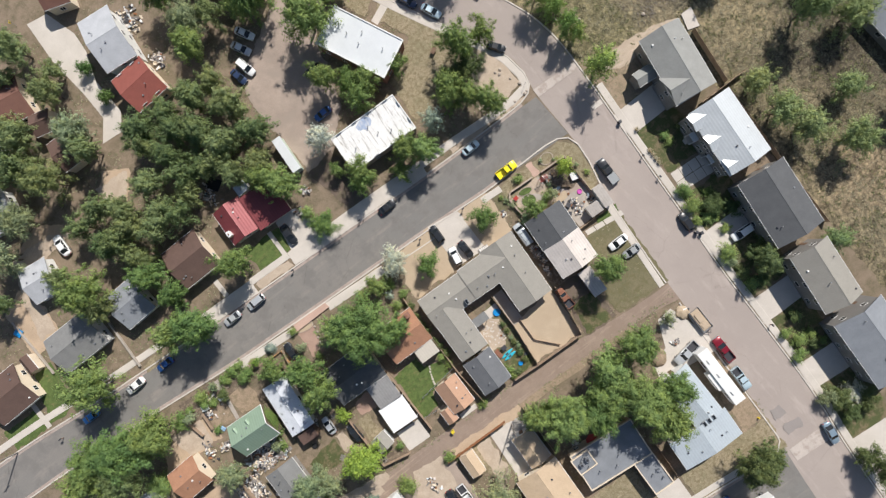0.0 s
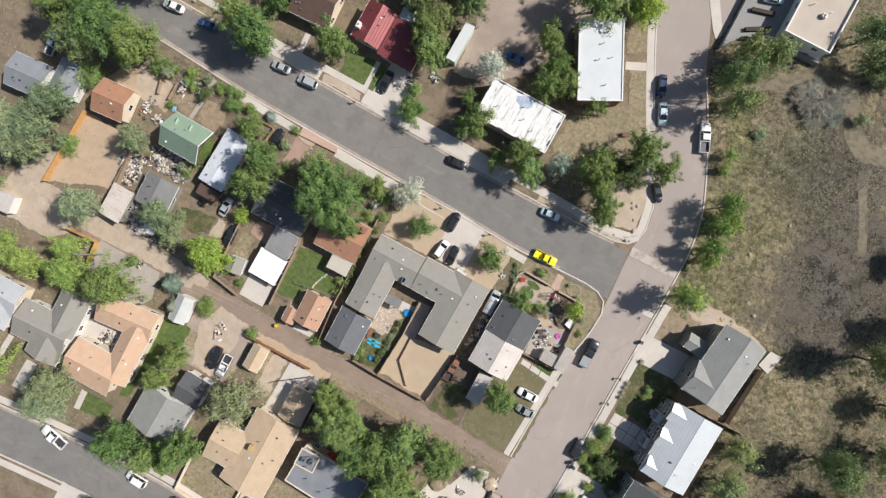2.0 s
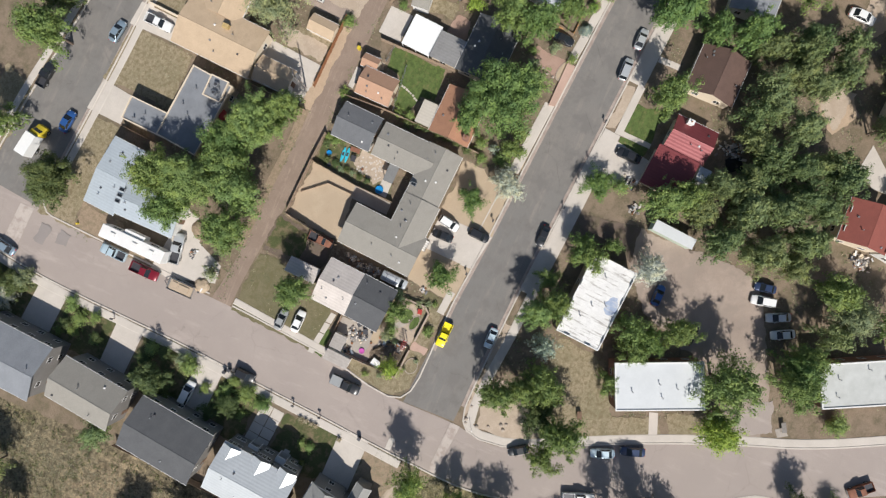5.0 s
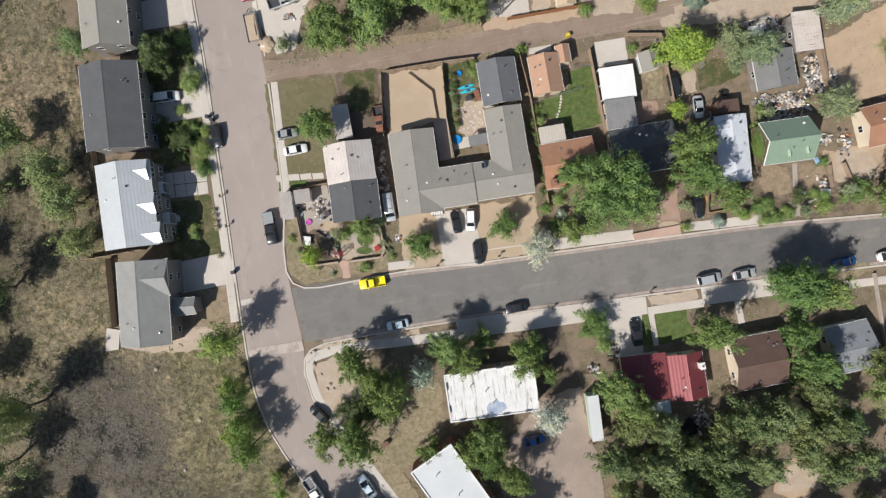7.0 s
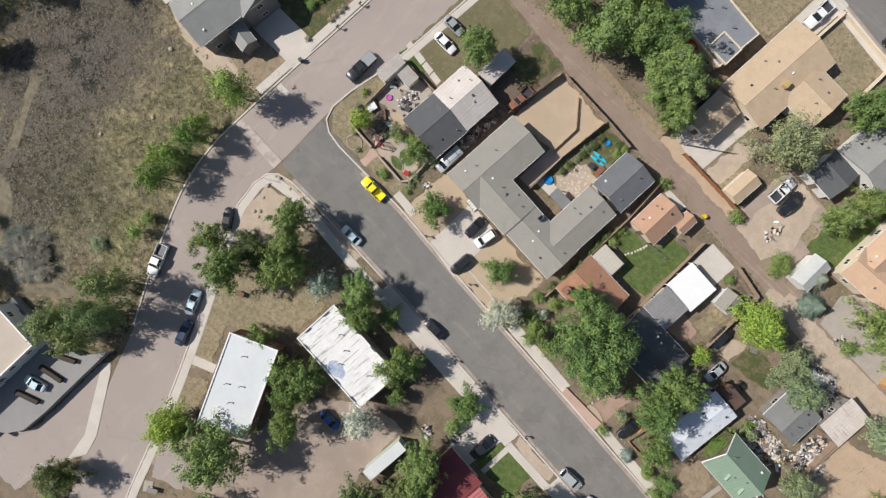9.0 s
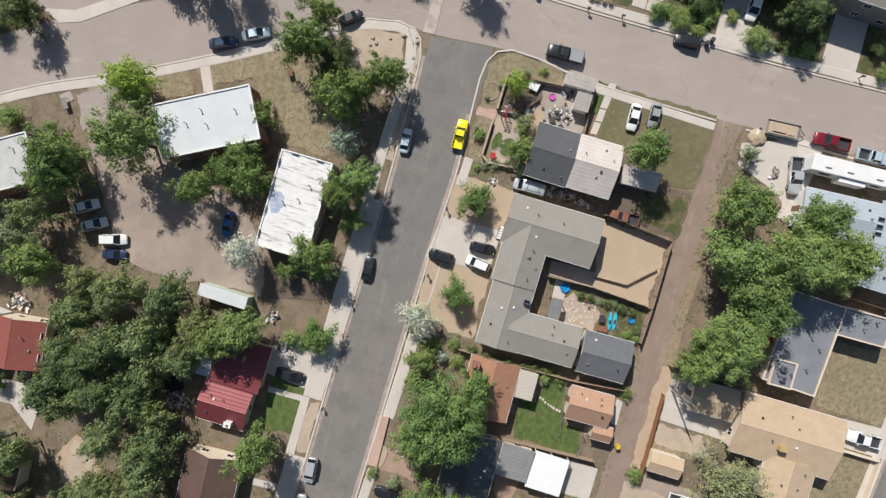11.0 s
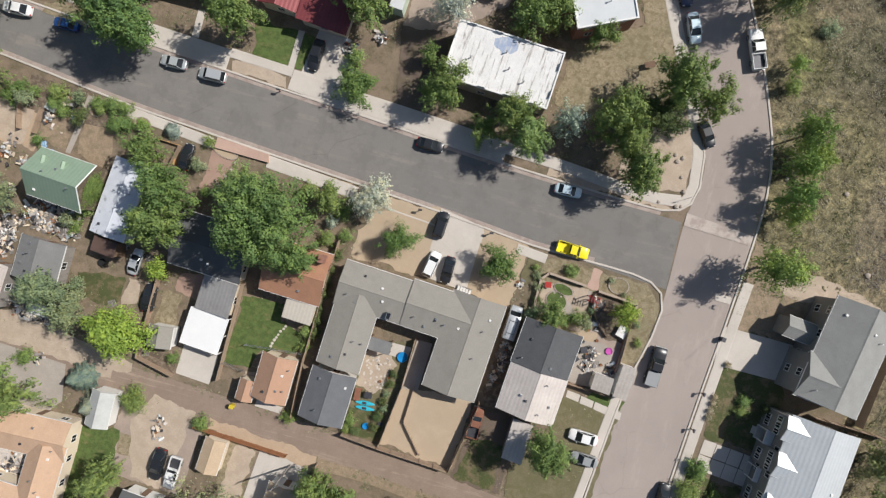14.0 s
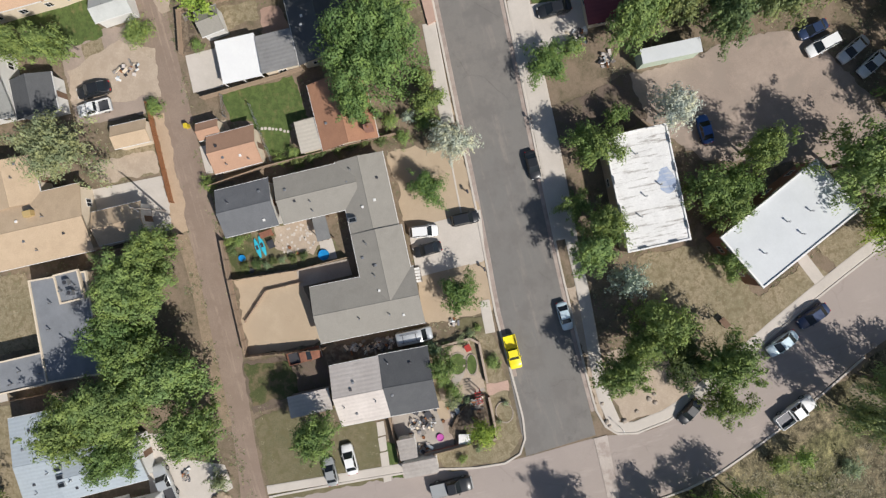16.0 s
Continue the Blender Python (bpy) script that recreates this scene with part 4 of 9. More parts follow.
def crown_mesh(kind, size, variant):
    """Leaves in small clumps along boughs, with gaps between; radius 1.0 by height 1.0 from the ground."""
    key = (kind, size, variant)
    if key in TREE_MESH:
        return TREE_MESH[key]
    seed = variant * 31 + {"xs": 4, "s": 1, "m": 2, "b": 5, "l": 3}[size] + (500 if kind in ("bush", "spruce") else 0)
    rng = np.random.default_rng(seed)
    real = {"xs": 1.3, "s": 2.3, "m": 3.7, "b": 4.8, "l": 7.0}[size]
    leaves = {"xs": 1700, "s": 4600, "m": 10100, "b": 14900, "l": 31500}[size]
    airy = kind in ("silver", "olive", "field", "leafy")
    if airy:
        leaves = int(leaves * 0.8)
    if kind == "round":
        leaves = int(leaves * 1.4)
    card = {"xs": 0.107, "s": 0.130, "m": 0.149, "b": 0.160, "l": 0.179}[size] / real
    if kind == "spruce":
        t = rng.random(leaves) ** 0.6
        z = 1.0 - t * 0.95
        a = rng.random(leaves) * 2 * np.pi
        arm = 0.85 + 0.15 * np.sin(a * 9 + np.floor(z * 9) * 2.1)
        r = t * arm * np.sqrt(rng.random(leaves) * 0.6 + 0.4)
        c = np.c_[r * np.cos(a), r * np.sin(a), z]
        nrm = np.c_[np.cos(a), np.sin(a), np.full(leaves, 0.7)]
    else:
        nb = {"xs": 10, "s": 13, "m": 18, "b": 21, "l": 30}[size]
        low = 0.05 if kind == "bush" else 0.22
        clumps, boughs = [], []
        stretch = np.clip(1 + 0.2 * rng.standard_normal(2), 0.76, 1.15)
        for i in range(nb):
            # boughs fan out from the trunk, upper ones shorter
            a = i * 2.39996 + rng.normal() * 0.35
            t = (i + 0.5) / nb
            reach = (0.84 - 0.5 * (1 - t) ** 1.5) * rng.uniform(0.82, 1.04)
            zc = low + (1 - low) * np.clip(0.98 - 0.62 * t ** 1.3 + rng.normal() * 0.12, 0.12, 1.0)
            tip = np.array([reach * np.cos(a) * stretch[0], reach * np.sin(a) * stretch[1], zc])
            boughs.append(tip)
            n = {"xs": 5, "s": 6, "m": 7, "b": 8, "l": 9}[size]
            wide = {"xs": 0.42, "s": 0.40, "m": 0.36, "b": 0.34, "l": 0.30}[size]
            for k in range(n):
                u = rng.uniform(0.2, 1.0) ** 0.8
                p = np.array([0, 0, zc - 0.18]) * (1 - u) + tip * u
                p = p + rng.standard_normal(3) * np.array([wide, wide, 0.15]) * (0.5 + 0.2 * u)
                clumps.append((p[0], p[1], np.clip(p[2], low, 0.96), rng.uniform(0.5, 1.35) * {"xs": 0.225, "s": 0.195, "m": 0.15, "b": 0.137, "l": 0.107}[size], a))
        cl = np.array(clumps)
        if kind in ("round", "lime", "bush"):
            cl[:, 3] *= 1.3
        wgt = cl[:, 3] ** 2
        pick = rng.choice(len(cl), leaves, p=wgt / wgt.sum())
        d = rng.standard_normal((leaves, 3))
        d /= np.linalg.norm(d, axis=1)[:, None]
        # each clump is a spray drawn out along its bough
        along = np.c_[np.cos(cl[:, 4]), np.sin(cl[:, 4]), np.full(len(cl), -0.25)][pick]
        rr = cl[pick, 3] * (0.1 + 1.1 * rng.random(leaves) ** 0.6)
        d2 = d + along * ((d * along).sum(1) * (0.9 if not airy else 1.3))[:, None]
        c = cl[pick, :3] + d2 * rr[:, None] * np.array([1, 1, 0.55])
        c[:, 2] = np.clip(c[:, 2], 0.04, 1.03)
        nrm = d + np.array([0, 0, 0.7])
    nrm = nrm + 0.24 * rng.standard_normal((leaves, 3))
    nrm /= np.linalg.norm(nrm, axis=1)[:, None]
    up = rng.standard_normal((leaves, 3))
    u = np.cross(nrm, up)
    u /= np.linalg.norm(u, axis=1)[:, None]
    v = np.cross(nrm, u)
    s = card * rng.uniform(0.55, 1.4, leaves)[:, None]
    sz = np.array([1, 1, 0.62])
    tri = np.stack([c - u * s * sz, c + u * s * 0.7 * sz - v * s * 0.62 * sz, c + u * s * 0.7 * sz + v * s * 0.62 * sz], 1).reshape(-1, 3)
    me = bpy.data.meshes.new("crown")
    me.from_pydata(tri.tolist(), [], np.arange(leaves * 3).reshape(-1, 3).tolist())
    me.materials.append(LEAVES[kind])
    TREE_MESH[key] = me
    return me


def trunk_mesh(kind, size, variant):
    key = ("trunk", kind in ("bush",), size, variant)
    if key in TREE_MESH:
        return TREE_MESH[key]
    rnd = random.Random(str(key))
    bm = bmesh.new()
    r = 0.045
    tube(bm, (0, 0, -0.02), (0.01, 0.015, 0.30), r * 1.25, r, 9)
    tube(bm, (0.01, 0.015, 0.29), (0.03, -0.02, 0.70), r, r * 0.4, 8)
    for i in range(7):
        a = i * 2.4 + rnd.uniform(-0.4, 0.4)
        z0 = rnd.uniform(0.24, 0.5)
        q = (rnd.uniform(0.35, 0.62) * math.cos(a), rnd.uniform(0.35, 0.62) * math.sin(a), z0 + rnd.uniform(0.15, 0.35))
        tube(bm, (0.015, 0, z0), q, r * 0.55, r * 0.16, 6)
        q2 = (q[0] * 1.25 + rnd.uniform(-0.1, 0.1), q[1] * 1.25 + rnd.uniform(-0.1, 0.1), q[2] + 0.12)
        tube(bm, q, q2, r * 0.17, r * 0.06, 5)
    me = mesh_of("trunk", bm, bark)
    TREE_MESH[key] = me
    return me


TREE_LABEL = {
    "elm": "leafy green deciduous tree with an uneven crown", "round": "small round dark green garden tree", "lime": "bright yellow-green leafy tree",
    "grove": "shady green tree in a dense grove", "leafy": "fresh green leafy tree with a full crown", "olive": "grey-green tree with an open feathery crown", "silver": "silvery pale-leaved tree with an airy crown", "dark": "dark green dense tree",
    "field": "dull green scrub oak in dry grass", "bush": "low green shrub with loose foliage", "spruce": "blue-green conical spruce tree"}
TREE_N = [0]


def tree(x, y, h, r, kind="elm"):
    TREE_N[0] += 1
    rnd = random.Random(TREE_N[0])
    size = "xs" if r < 1.75 else "s" if r < 3.1 else "m" if r < 4.3 else "b" if r < 5.7 else "l"
    variant = rnd.randrange(3)
    if kind in ("elm", "grove") and h > 5:
        h *= 1.14
    ob = new("shrub" if kind == "bush" else "tree")
    ob.matrix_basis = pose(x, y, 0, 0, 0, rnd.uniform(0, 360)) @ Matrix.Diagonal((r, r, h, 1))
    big = "tall " if h > 8 and kind == "elm" else ""
    tagged(ob, big + TREE_LABEL[kind], "shrub" if kind == "bush" else "tree", group="shrubs" if kind == "bush" else "trees")
    part("trunk", trunk_mesh(kind, size, variant), bark, ob)
    part("crown", crown_mesh(kind, size, variant), LEAVES[kind], ob)
    return ob


def dead_shrub(x, y, r, h):
    """A leafless shrub: fans of thin grey twigs forking from a low stem."""
    TREE_N[0] += 1
    rng = np.random.default_rng(TREE_N[0])
    key = ("twigs", TREE_N[0] % 3)
    if key not in TREE_MESH:
        n = 1500
        knots = rng.uniform(0, 2 * np.pi, 9)
        a = rng.choice(knots, n) + rng.normal(0, 0.2, n)
        reach = rng.random(n) ** 0.7 * rng.choice(np.linspace(0.55, 1.1, 5), n)
        base = np.c_[np.cos(a) * reach * 0.75, np.sin(a) * reach * 0.75, 0.1 + 0.5 * rng.random(n)]
        bend = a + rng.normal(0, 0.7, n)
        ln = rng.uniform(0.12, 0.34, n)
        tip = base + np.c_[np.cos(bend) * ln, np.sin(bend) * ln, rng.uniform(0.02, 0.4, n)]
        side = np.c_[-np.sin(bend), np.cos(bend), np.zeros(n)] * rng.uniform(0.006, 0.016, n)[:, None]
        v = np.stack([base - side, base + side, tip], 1).reshape(-1, 3)
        me = bpy.data.meshes.new("twigs")
        me.from_pydata(v.tolist(), [], np.arange(n * 3).reshape(-1, 3).tolist())
        me.materials.append(LEAVES["twig"])
        TREE_MESH[key] = me
    ob = new("shrub")
    ob.matrix_basis = pose(x, y, 0, 0, 0, x * 40) @ Matrix.Diagonal((r, r, h, 1))
    tagged(ob, "bare grey leafless shrub in dry grass", "shrub", group="shrubs")
    part("trunk", trunk_mesh("bush", "s", TREE_N[0] % 3), bark, ob)
    part("bare_crown", TREE_MESH[key], LEAVES["twig"], ob)


# ---- fences ----
def fence(kind, pts, height):
    ob = new("garden_wall" if kind in ("wall", "brick", "plank") else "fence")
    ob.matrix_basis = pose(pts[0][0], pts[0][1], 0)
    label = {"board": "weathered brown wooden board fence", "orange": "new orange stained wooden fence", "wall": "low cream painted garden wall", "brick": "low red brick garden wall", "plank": "low pale concrete boundary wall",
             "rust": "rusty metal panel fence beside the alley", "wire": "thin wire fence on metal posts"}[kind]
    tagged(ob, label, "wall" if kind in ("wall", "brick", "plank") else "fence")
    mat = {"board": wood_fence, "orange": wood_orange, "wall": stucco_cream, "brick": brick_red, "plank": concrete_old, "rust": rust_metal, "wire": galvanised}[kind]
    rnd = random.Random(str(pts[0]))
    o = Vector(pts[0])
    for a, b in zip(pts, pts[1:]):
        a, b = Vector(a) - o, Vector(b) - o
        ln = (b - a).length
        rot = math.degrees(math.atan2((b - a).y, (b - a).x))
        m = pose(a.x, a.y, 0, 0, 0, rot)
        if kind in ("wall", "brick", "plank"):
            part("wall_body", boxes((0, ln, -0.12, 0.12, 0, height)), mat, ob, m=m)
            part("coping", boxes((-0.03, ln + 0.03, -0.17, 0.17, height, height + 0.07)), brick_tan if kind == "brick" else mat, ob, m=m)
            continue
        n = max(1, round(ln / 2.4))
        post = CAR_MESH.setdefault(("post", kind, height), mesh_of("post", boxes((-0.05, 0.05, -0.05, 0.05, 0, height + 0.05)), mat))
        for i in range(n + 1):
            part("post", post, mat, ob, m=m @ pose(ln * i / n, 0, 0))
        for i in range(n):
            bm = bmesh.new()
            if kind == "wire":
                for z in (0.2, 0.6, 1.0, height):
                    box(bm, 0, ln / n, -0.012, 0.012, z - 0.012, z + 0.012)
            else:
                k = max(1, int(ln / n / 0.15))
                st = ln / n / k
                for j in range(k):
                    hh = height + rnd.uniform(-0.04, 0.04)
                    box(bm, j * st + 0.008, (j + 1) * st - 0.008, -0.075, -0.055, 0.04, hh)
                box(bm, 0, ln / n, -0.055, -0.015, 0.3, 0.38)
                box(bm, 0, ln / n, -0.055, -0.015, height - 0.38, height - 0.3)
            tagged(part("fence_panel", bm, mat, ob, m=m @ pose(ln * i / n, 0, 0)), kind="stuff")
    return ob


# ---- small things ----
def tufts(name, label, category, spots, size, kind, seed, blades=6, width=0.22, lift=1.0):
    """Many small clumps of blades as one object."""
    rng = np.random.default_rng(seed)
    n = len(spots)
    c = np.repeat(np.c_[np.array(spots), np.zeros(n)], blades, 0)
    sc = np.repeat(size * rng.uniform(0.5, 1.5, n), blades)[:, None]
    a = rng.random(n * blades) * 2 * np.pi
    out = np.c_[np.cos(a), np.sin(a), np.zeros(n * blades)]
    side = np.c_[-np.sin(a), np.cos(a), np.zeros(n * blades)]
    up = np.array([0, 0, 1.0])
    base = c + out * sc * 0.08
    tip = c + out * sc * rng.uniform(0.45, 0.95, n * blades)[:, None] + up * sc * lift * rng.uniform(0.05, 0.26, n * blades)[:, None]
    mid = (base + tip) / 2 + up * sc * 0.10
    v = np.stack([base, mid - side * sc * width, tip, mid + side * sc * width], 1).reshape(-1, 3)
    me = bpy.data.meshes.new(name)
    me.from_pydata(v.tolist(), [], np.arange(n * blades * 4).reshape(-1, 4).tolist())
    me.materials.append(LEAVES[kind])
    return tagged(new(name, me), label, category, kind="stuff")


def free(x, y, keep=0.4):
    for cx, cy, hw, hd, a in BLOCKED:
        dx, dy = x - cx, y - cy
        u, v = dx * math.cos(a) + dy * math.sin(a), -dx * math.sin(a) + dy * math.cos(a)
        if abs(u) < hw + keep and abs(v) < hd + keep:
            return False
    return True


def thing(name, x, y, label, category, rot=0.0, z=0.03, group=""):
    ob = new(name)
    ob.matrix_basis = pose(x, y, z, 0, 0, rot)
    return tagged(ob, label, category, group=group)


def kayak(x, y, rot, length=2.6):
    ob = thing("kayak", x, y, "bright cyan plastic kayak lying on the grass", "kayak", rot)
    n = length / 2
    part("hull", loft([(n, 0.04, 0.14, 0.26, 0.02), (n * 0.8, 0.17, 0.04, 0.30, 0.05), (n * 0.3, 0.33, 0.0, 0.30, 0.08), (-n * 0.3, 0.34, 0.0, 0.30, 0.08), (-n * 0.8, 0.17, 0.04, 0.30, 0.05), (-n, 0.04, 0.14, 0.26, 0.02)]), cyan_plastic, ob)
    part("cockpit", box(bmesh.new(), -0.45, 0.25, -0.2, 0.2, 0.28, 0.325, 0.02), dark_metal, ob)


def round_pool(x, y, r, h, material, label, name="paddling_pool"):
    ob = thing(name, x, y, label, name.replace("_", " "))
    bm = bmesh.new()
    n = 28
    rows = [[bm.verts.new((q * math.cos(6.2832 * i / n), q * math.sin(6.2832 * i / n), z)) for i in range(n)] for q, z in ((r, 0), (r * 1.04, h * 0.5), (r, h), (r * 0.92, h), (r * 0.88, h * 0.3))]
    for a, b in zip(rows, rows[1:]):
        for i in range(n):
            bm.faces.new((a[i], a[(i + 1) % n], b[(i + 1) % n], b[i]))
    bm.faces.new(rows[-1])
    part("rim", finish(bm), material, ob)
    water = bmesh.new()
    bmesh.ops.create_circle(water, cap_ends=True, segments=n, radius=r * 0.89, matrix=Matrix.Translation((0, 0, h * 0.7)))
    part("basin", water, material, ob)


def boulder(x, y, r):
    rnd = random.Random(f"{x}{y}")
    bm = bmesh.new()
    bmesh.ops.create_icosphere(bm, subdivisions=2, radius=r)
    for v in bm.verts:
        v.co *= 1 + 0.28 * noise.noise(v.co * 2.2 / r + Vector((x, y, 0)))
        v.co.z = max(v.co.z * 0.65, -r * 0.2) + r * 0.2
    ob = new("boulder", mesh_of("boulder", bm, stone_mat))
    ob.matrix_basis = pose(x, y, 0.03, 0, 0, rnd.uniform(0, 360))
    tagged(ob, "pale weathered garden boulder on bare soil", "boulder", group="boulders")


def hedge_ball(x, y, r):
    ob = thing("clipped_bush", x, y, "small round straw coloured bush beside the pavement", "bush", group="clipped bushes")
    ob.scale = (r, r, r * 1.3)
    part("crown", crown_mesh("dry", "xs", 1), LEAVES["dry"], ob)
    part("trunk", trunk_mesh("bush", "xs", 1), bark, ob)


def oval_bed(x, y, rx, ry, rot, material, label):
    ob = thing("garden_bed", x, y, label, "garden bed", rot)
    n = 24
    bm = bmesh.new()
    ring = [bm.verts.new((rx * math.cos(6.2832 * i / n), ry * math.sin(6.2832 * i / n), 0.1)) for i in range(n)]
    bm.faces.new(ring)
    part("turf", bm, material, ob)
    bm = bmesh.new()
    for i in range(n):
        a = 6.2832 * i / n
        box(bm, -0.16, 0.16, -0.08, 0.08, 0, 0.16, m=Matrix.Translation(((rx + 0.05) * math.cos(a), (ry + 0.05) * math.sin(a), 0)) @ Matrix.Rotation(math.atan2(ry * math.cos(a), -rx * math.sin(a)), 4, "Z"))
    tagged(part("edging", bm, stone_mat, ob), kind="stuff")


def scrap_pile(x, y, w, d, n, seed):
    """Heaped scrap: boards, boxes and sheets in several colours."""
    rnd = random.Random(seed)
    ob = thing("scrap_heap", x, y, "heap of grey and pale scrap boards, boxes and rubbish", "scrap heap", z=0.0)
    mats = [("scrap_wood", wood_grey), ("pale_scrap", paint_white), ("tan_scrap", stucco_cream), ("rusty_scrap", rust_metal), ("dark_scrap", dark_metal), ("grey_scrap", metal_weathered), ("blue_scrap", metal_blue)]
    share = (0.34, 0.11, 0.20, 0.07, 0.22, 0.17, 0.05)
    for (nm, mat), f in zip(mats, share):
        bm = bmesh.new()
        for i in range(max(2, int(n * f))):
            a, b, c = rnd.uniform(0.15, 0.9) * (1 if rnd.random() < 0.8 else 1.9), rnd.uniform(0.12, 0.5) * (1 if rnd.random() < 0.85 else 1.8), rnd.uniform(0.03, 0.25)
            gx, gy = rnd.gauss(0, 0.28) * w, rnd.gauss(0, 0.28) * d
            gx, gy = max(-w / 2, min(w / 2, gx)), max(-d / 2, min(d / 2, gy))
            z = 0.1 + 0.55 * rnd.random() * (1 - abs(gx) / w - abs(gy) / d)
            box(bm, -a / 2, a / 2, -b / 2, b / 2, -c / 2, c / 2, m=pose(gx, gy, max(c / 2, z), rnd.uniform(-25, 25), rnd.uniform(-25, 25), rnd.uniform(0, 180)))
        tagged(part(nm, bm, mat, ob), kind="stuff")


def utility_pole(x, y, h=8.5, rot=0.0):
    ob = thing("utility_pole", x, y, "tall grey wooden utility pole with a crossarm", "utility pole", rot)
    part("pole", tube(bmesh.new(), (0, 0, 0), (0, 0, h), 0.16, 0.11, 10), wood_grey, ob)
    part("crossarm", boxes((-1.1, 1.1, -0.06, 0.06, h - 0.7, h - 0.56)), wood_grey, ob)
    for u in (-0.95, -0.45, 0.45, 0.95):
        part("insulator", tube(bmesh.new(), (u, 0, h - 0.56), (u, 0, h - 0.36), 0.05, 0.035), galvanised, ob)


def sign_post(x, y, rot, material, label="street sign on a thin metal post"):
    ob = thing("sign_post", x, y, label, "sign", rot)
    part("post", tube(bmesh.new(), (0, 0, 0), (0, 0, 2.2), 0.035, 0.035), galvanised, ob)
    part("plate", boxes((-0.3, 0.3, 0.035, 0.055, 1.6, 2.2)), material, ob)


def mailbox(x, y, rot):
    ob = thing("mailbox", x, y, "dark metal mailbox on a wooden post", "mailbox", rot, group="mailboxes")
    part("post", boxes((-0.06, 0.06, -0.06, 0.06, 0, 1.05)), wood_brown, ob)
    part("box", box(bmesh.new(), -0.3, 0.3, -0.14, 0.14, 1.05, 1.36, 0.05), dark_metal, ob)


def hydrant(x, y):
    ob = thing("fire_hydrant", x, y, "yellow painted fire hydrant at the corner", "fire hydrant")
    bm = tube(tube(tube(bmesh.new(), (0, 0, 0), (0, 0, 0.08), 0.2, 0.2, 12), (0, 0, 0.08), (0, 0, 0.62), 0.14, 0.13, 12), (0, 0, 0.62), (0, 0, 0.8), 0.17, 0.05, 12)
    part("body", bm, yellow_paint, ob)
    part("outlet", tube(bmesh.new(), (-0.26, 0, 0.42), (0.26, 0, 0.42), 0.07, 0.07, 10), yellow_paint, ob)


def garden_table(x, y, w, d, rot, material, label):
    ob = thing("garden_table", x, y, label, "table", rot)
    part("tabletop", box(bmesh.new(), -w / 2, w / 2, -d / 2, d / 2, 0.70, 0.76, 0.02), material, ob)
    for sx in (-1, 1):
        for sy in (-1, 1):
            part("leg", boxes((-0.03, 0.03, -0.03, 0.03, 0, 0.7)), wood_grey, ob, m=pose(sx * (w / 2 - 0.08), sy * (d / 2 - 0.08), 0))


def parasol(x, y, r, material, label):
    ob = thing("parasol", x, y, label, "parasol")
    part("pole", tube(bmesh.new(), (0, 0, 0), (0, 0, 2.5), 0.025, 0.025), galvanised, ob)
    bm = bmesh.new()
    bmesh.ops.create_cone(bm, cap_ends=False, segments=8, radius1=r, radius2=0.05, depth=0.6, matrix=Matrix.Translation((0, 0, 2.35)))
    part("canopy", bm, material, ob)
    part("base", tube(bmesh.new(), (0, 0, 0), (0, 0, 0.12), 0.28, 0.24, 14), concrete, ob)


def wheelie_bin(x, y, rot, material):
    ob = thing("wheelie_bin", x, y, "dark plastic wheeled rubbish bin by the kerb", "bin", rot, group="bins")
    bm = bmesh.new()
    prism(bm, [(-0.24, 0), (0.24, 0), (0.31, 1.0), (-0.31, 1.0)], -0.28, 0.28)
    part("body", finish(bm), material, ob)
    part("lid", box(bmesh.new(), -0.35, 0.35, -0.31, 0.31, 1.0, 1.07, 0.02), material, ob)
    for s in (-1, 1):
        part("wheel", tube(bmesh.new(), (-0.25, s * 0.22 - 0.03, 0.1), (-0.25, s * 0.22 + 0.03, 0.1), 0.1, 0.1, 12), rubber, ob)


def timber(x, y, rot, length, z, label="dark timber sleeper edging a parking bay"):
    ob = new("timber_sleeper", mesh_of("timber_sleeper", box(bmesh.new(), -length / 2, length / 2, -0.4, 0.4, 0, 0.7, 0.04), dark_timber))
    ob.matrix_basis = pose(x, y, z, 0, 0, rot)
    tagged(ob, label, "timber", group="sleepers")


def tarp(x, y, w, d, rot, material, label):
    bm = bmesh.new()
    bmesh.ops.create_grid(bm, x_segments=12, y_segments=12, size=0.5)
    for v in bm.verts:
        v.co.z = 0.35 + 0.22 * noise.noise(Vector((v.co.x * 4 + x, v.co.y * 4 + y, 0))) - (0.5 * max(abs(v.co.x), abs(v.co.y))) ** 2
        v.co.x *= w * (1 + 0.1 * noise.noise(v.co * 5))
        v.co.y *= d
    for f in bm.faces:
        f.smooth = True
    ob = new("tarpaulin", mesh_of("tarpaulin", bm, material))
    ob.matrix_basis = pose(x, y, 0.0, 0, 0, rot)
    tagged(ob, label, "tarpaulin")


def stepping_stones(pts, r, label, seed=3):
    rnd = random.Random(seed)
    ob = thing("stepping_stones", pts[0][0], pts[0][1], label, "stepping stones", z=0.04)
    for x, y in pts:
        bm = bmesh.new()
        bmesh.ops.create_cone(bm, cap_ends=True, segments=7, radius1=r * rnd.uniform(0.8, 1.15), radius2=r * 0.8, depth=0.06)
        part("stone", bm, concrete, ob, m=pose(x - pts[0][0], y - pts[0][1], 0.03, 0, 0, rnd.uniform(0, 90)))


def on_roof(parent, name, x, y, z, bm, material, rot=0.0, label=""):
    o = parent.matrix_basis.translation
    return part(name, bm, material, parent, label, m=pose(x - o.x, y - o.y, z, 0, 0, rot))


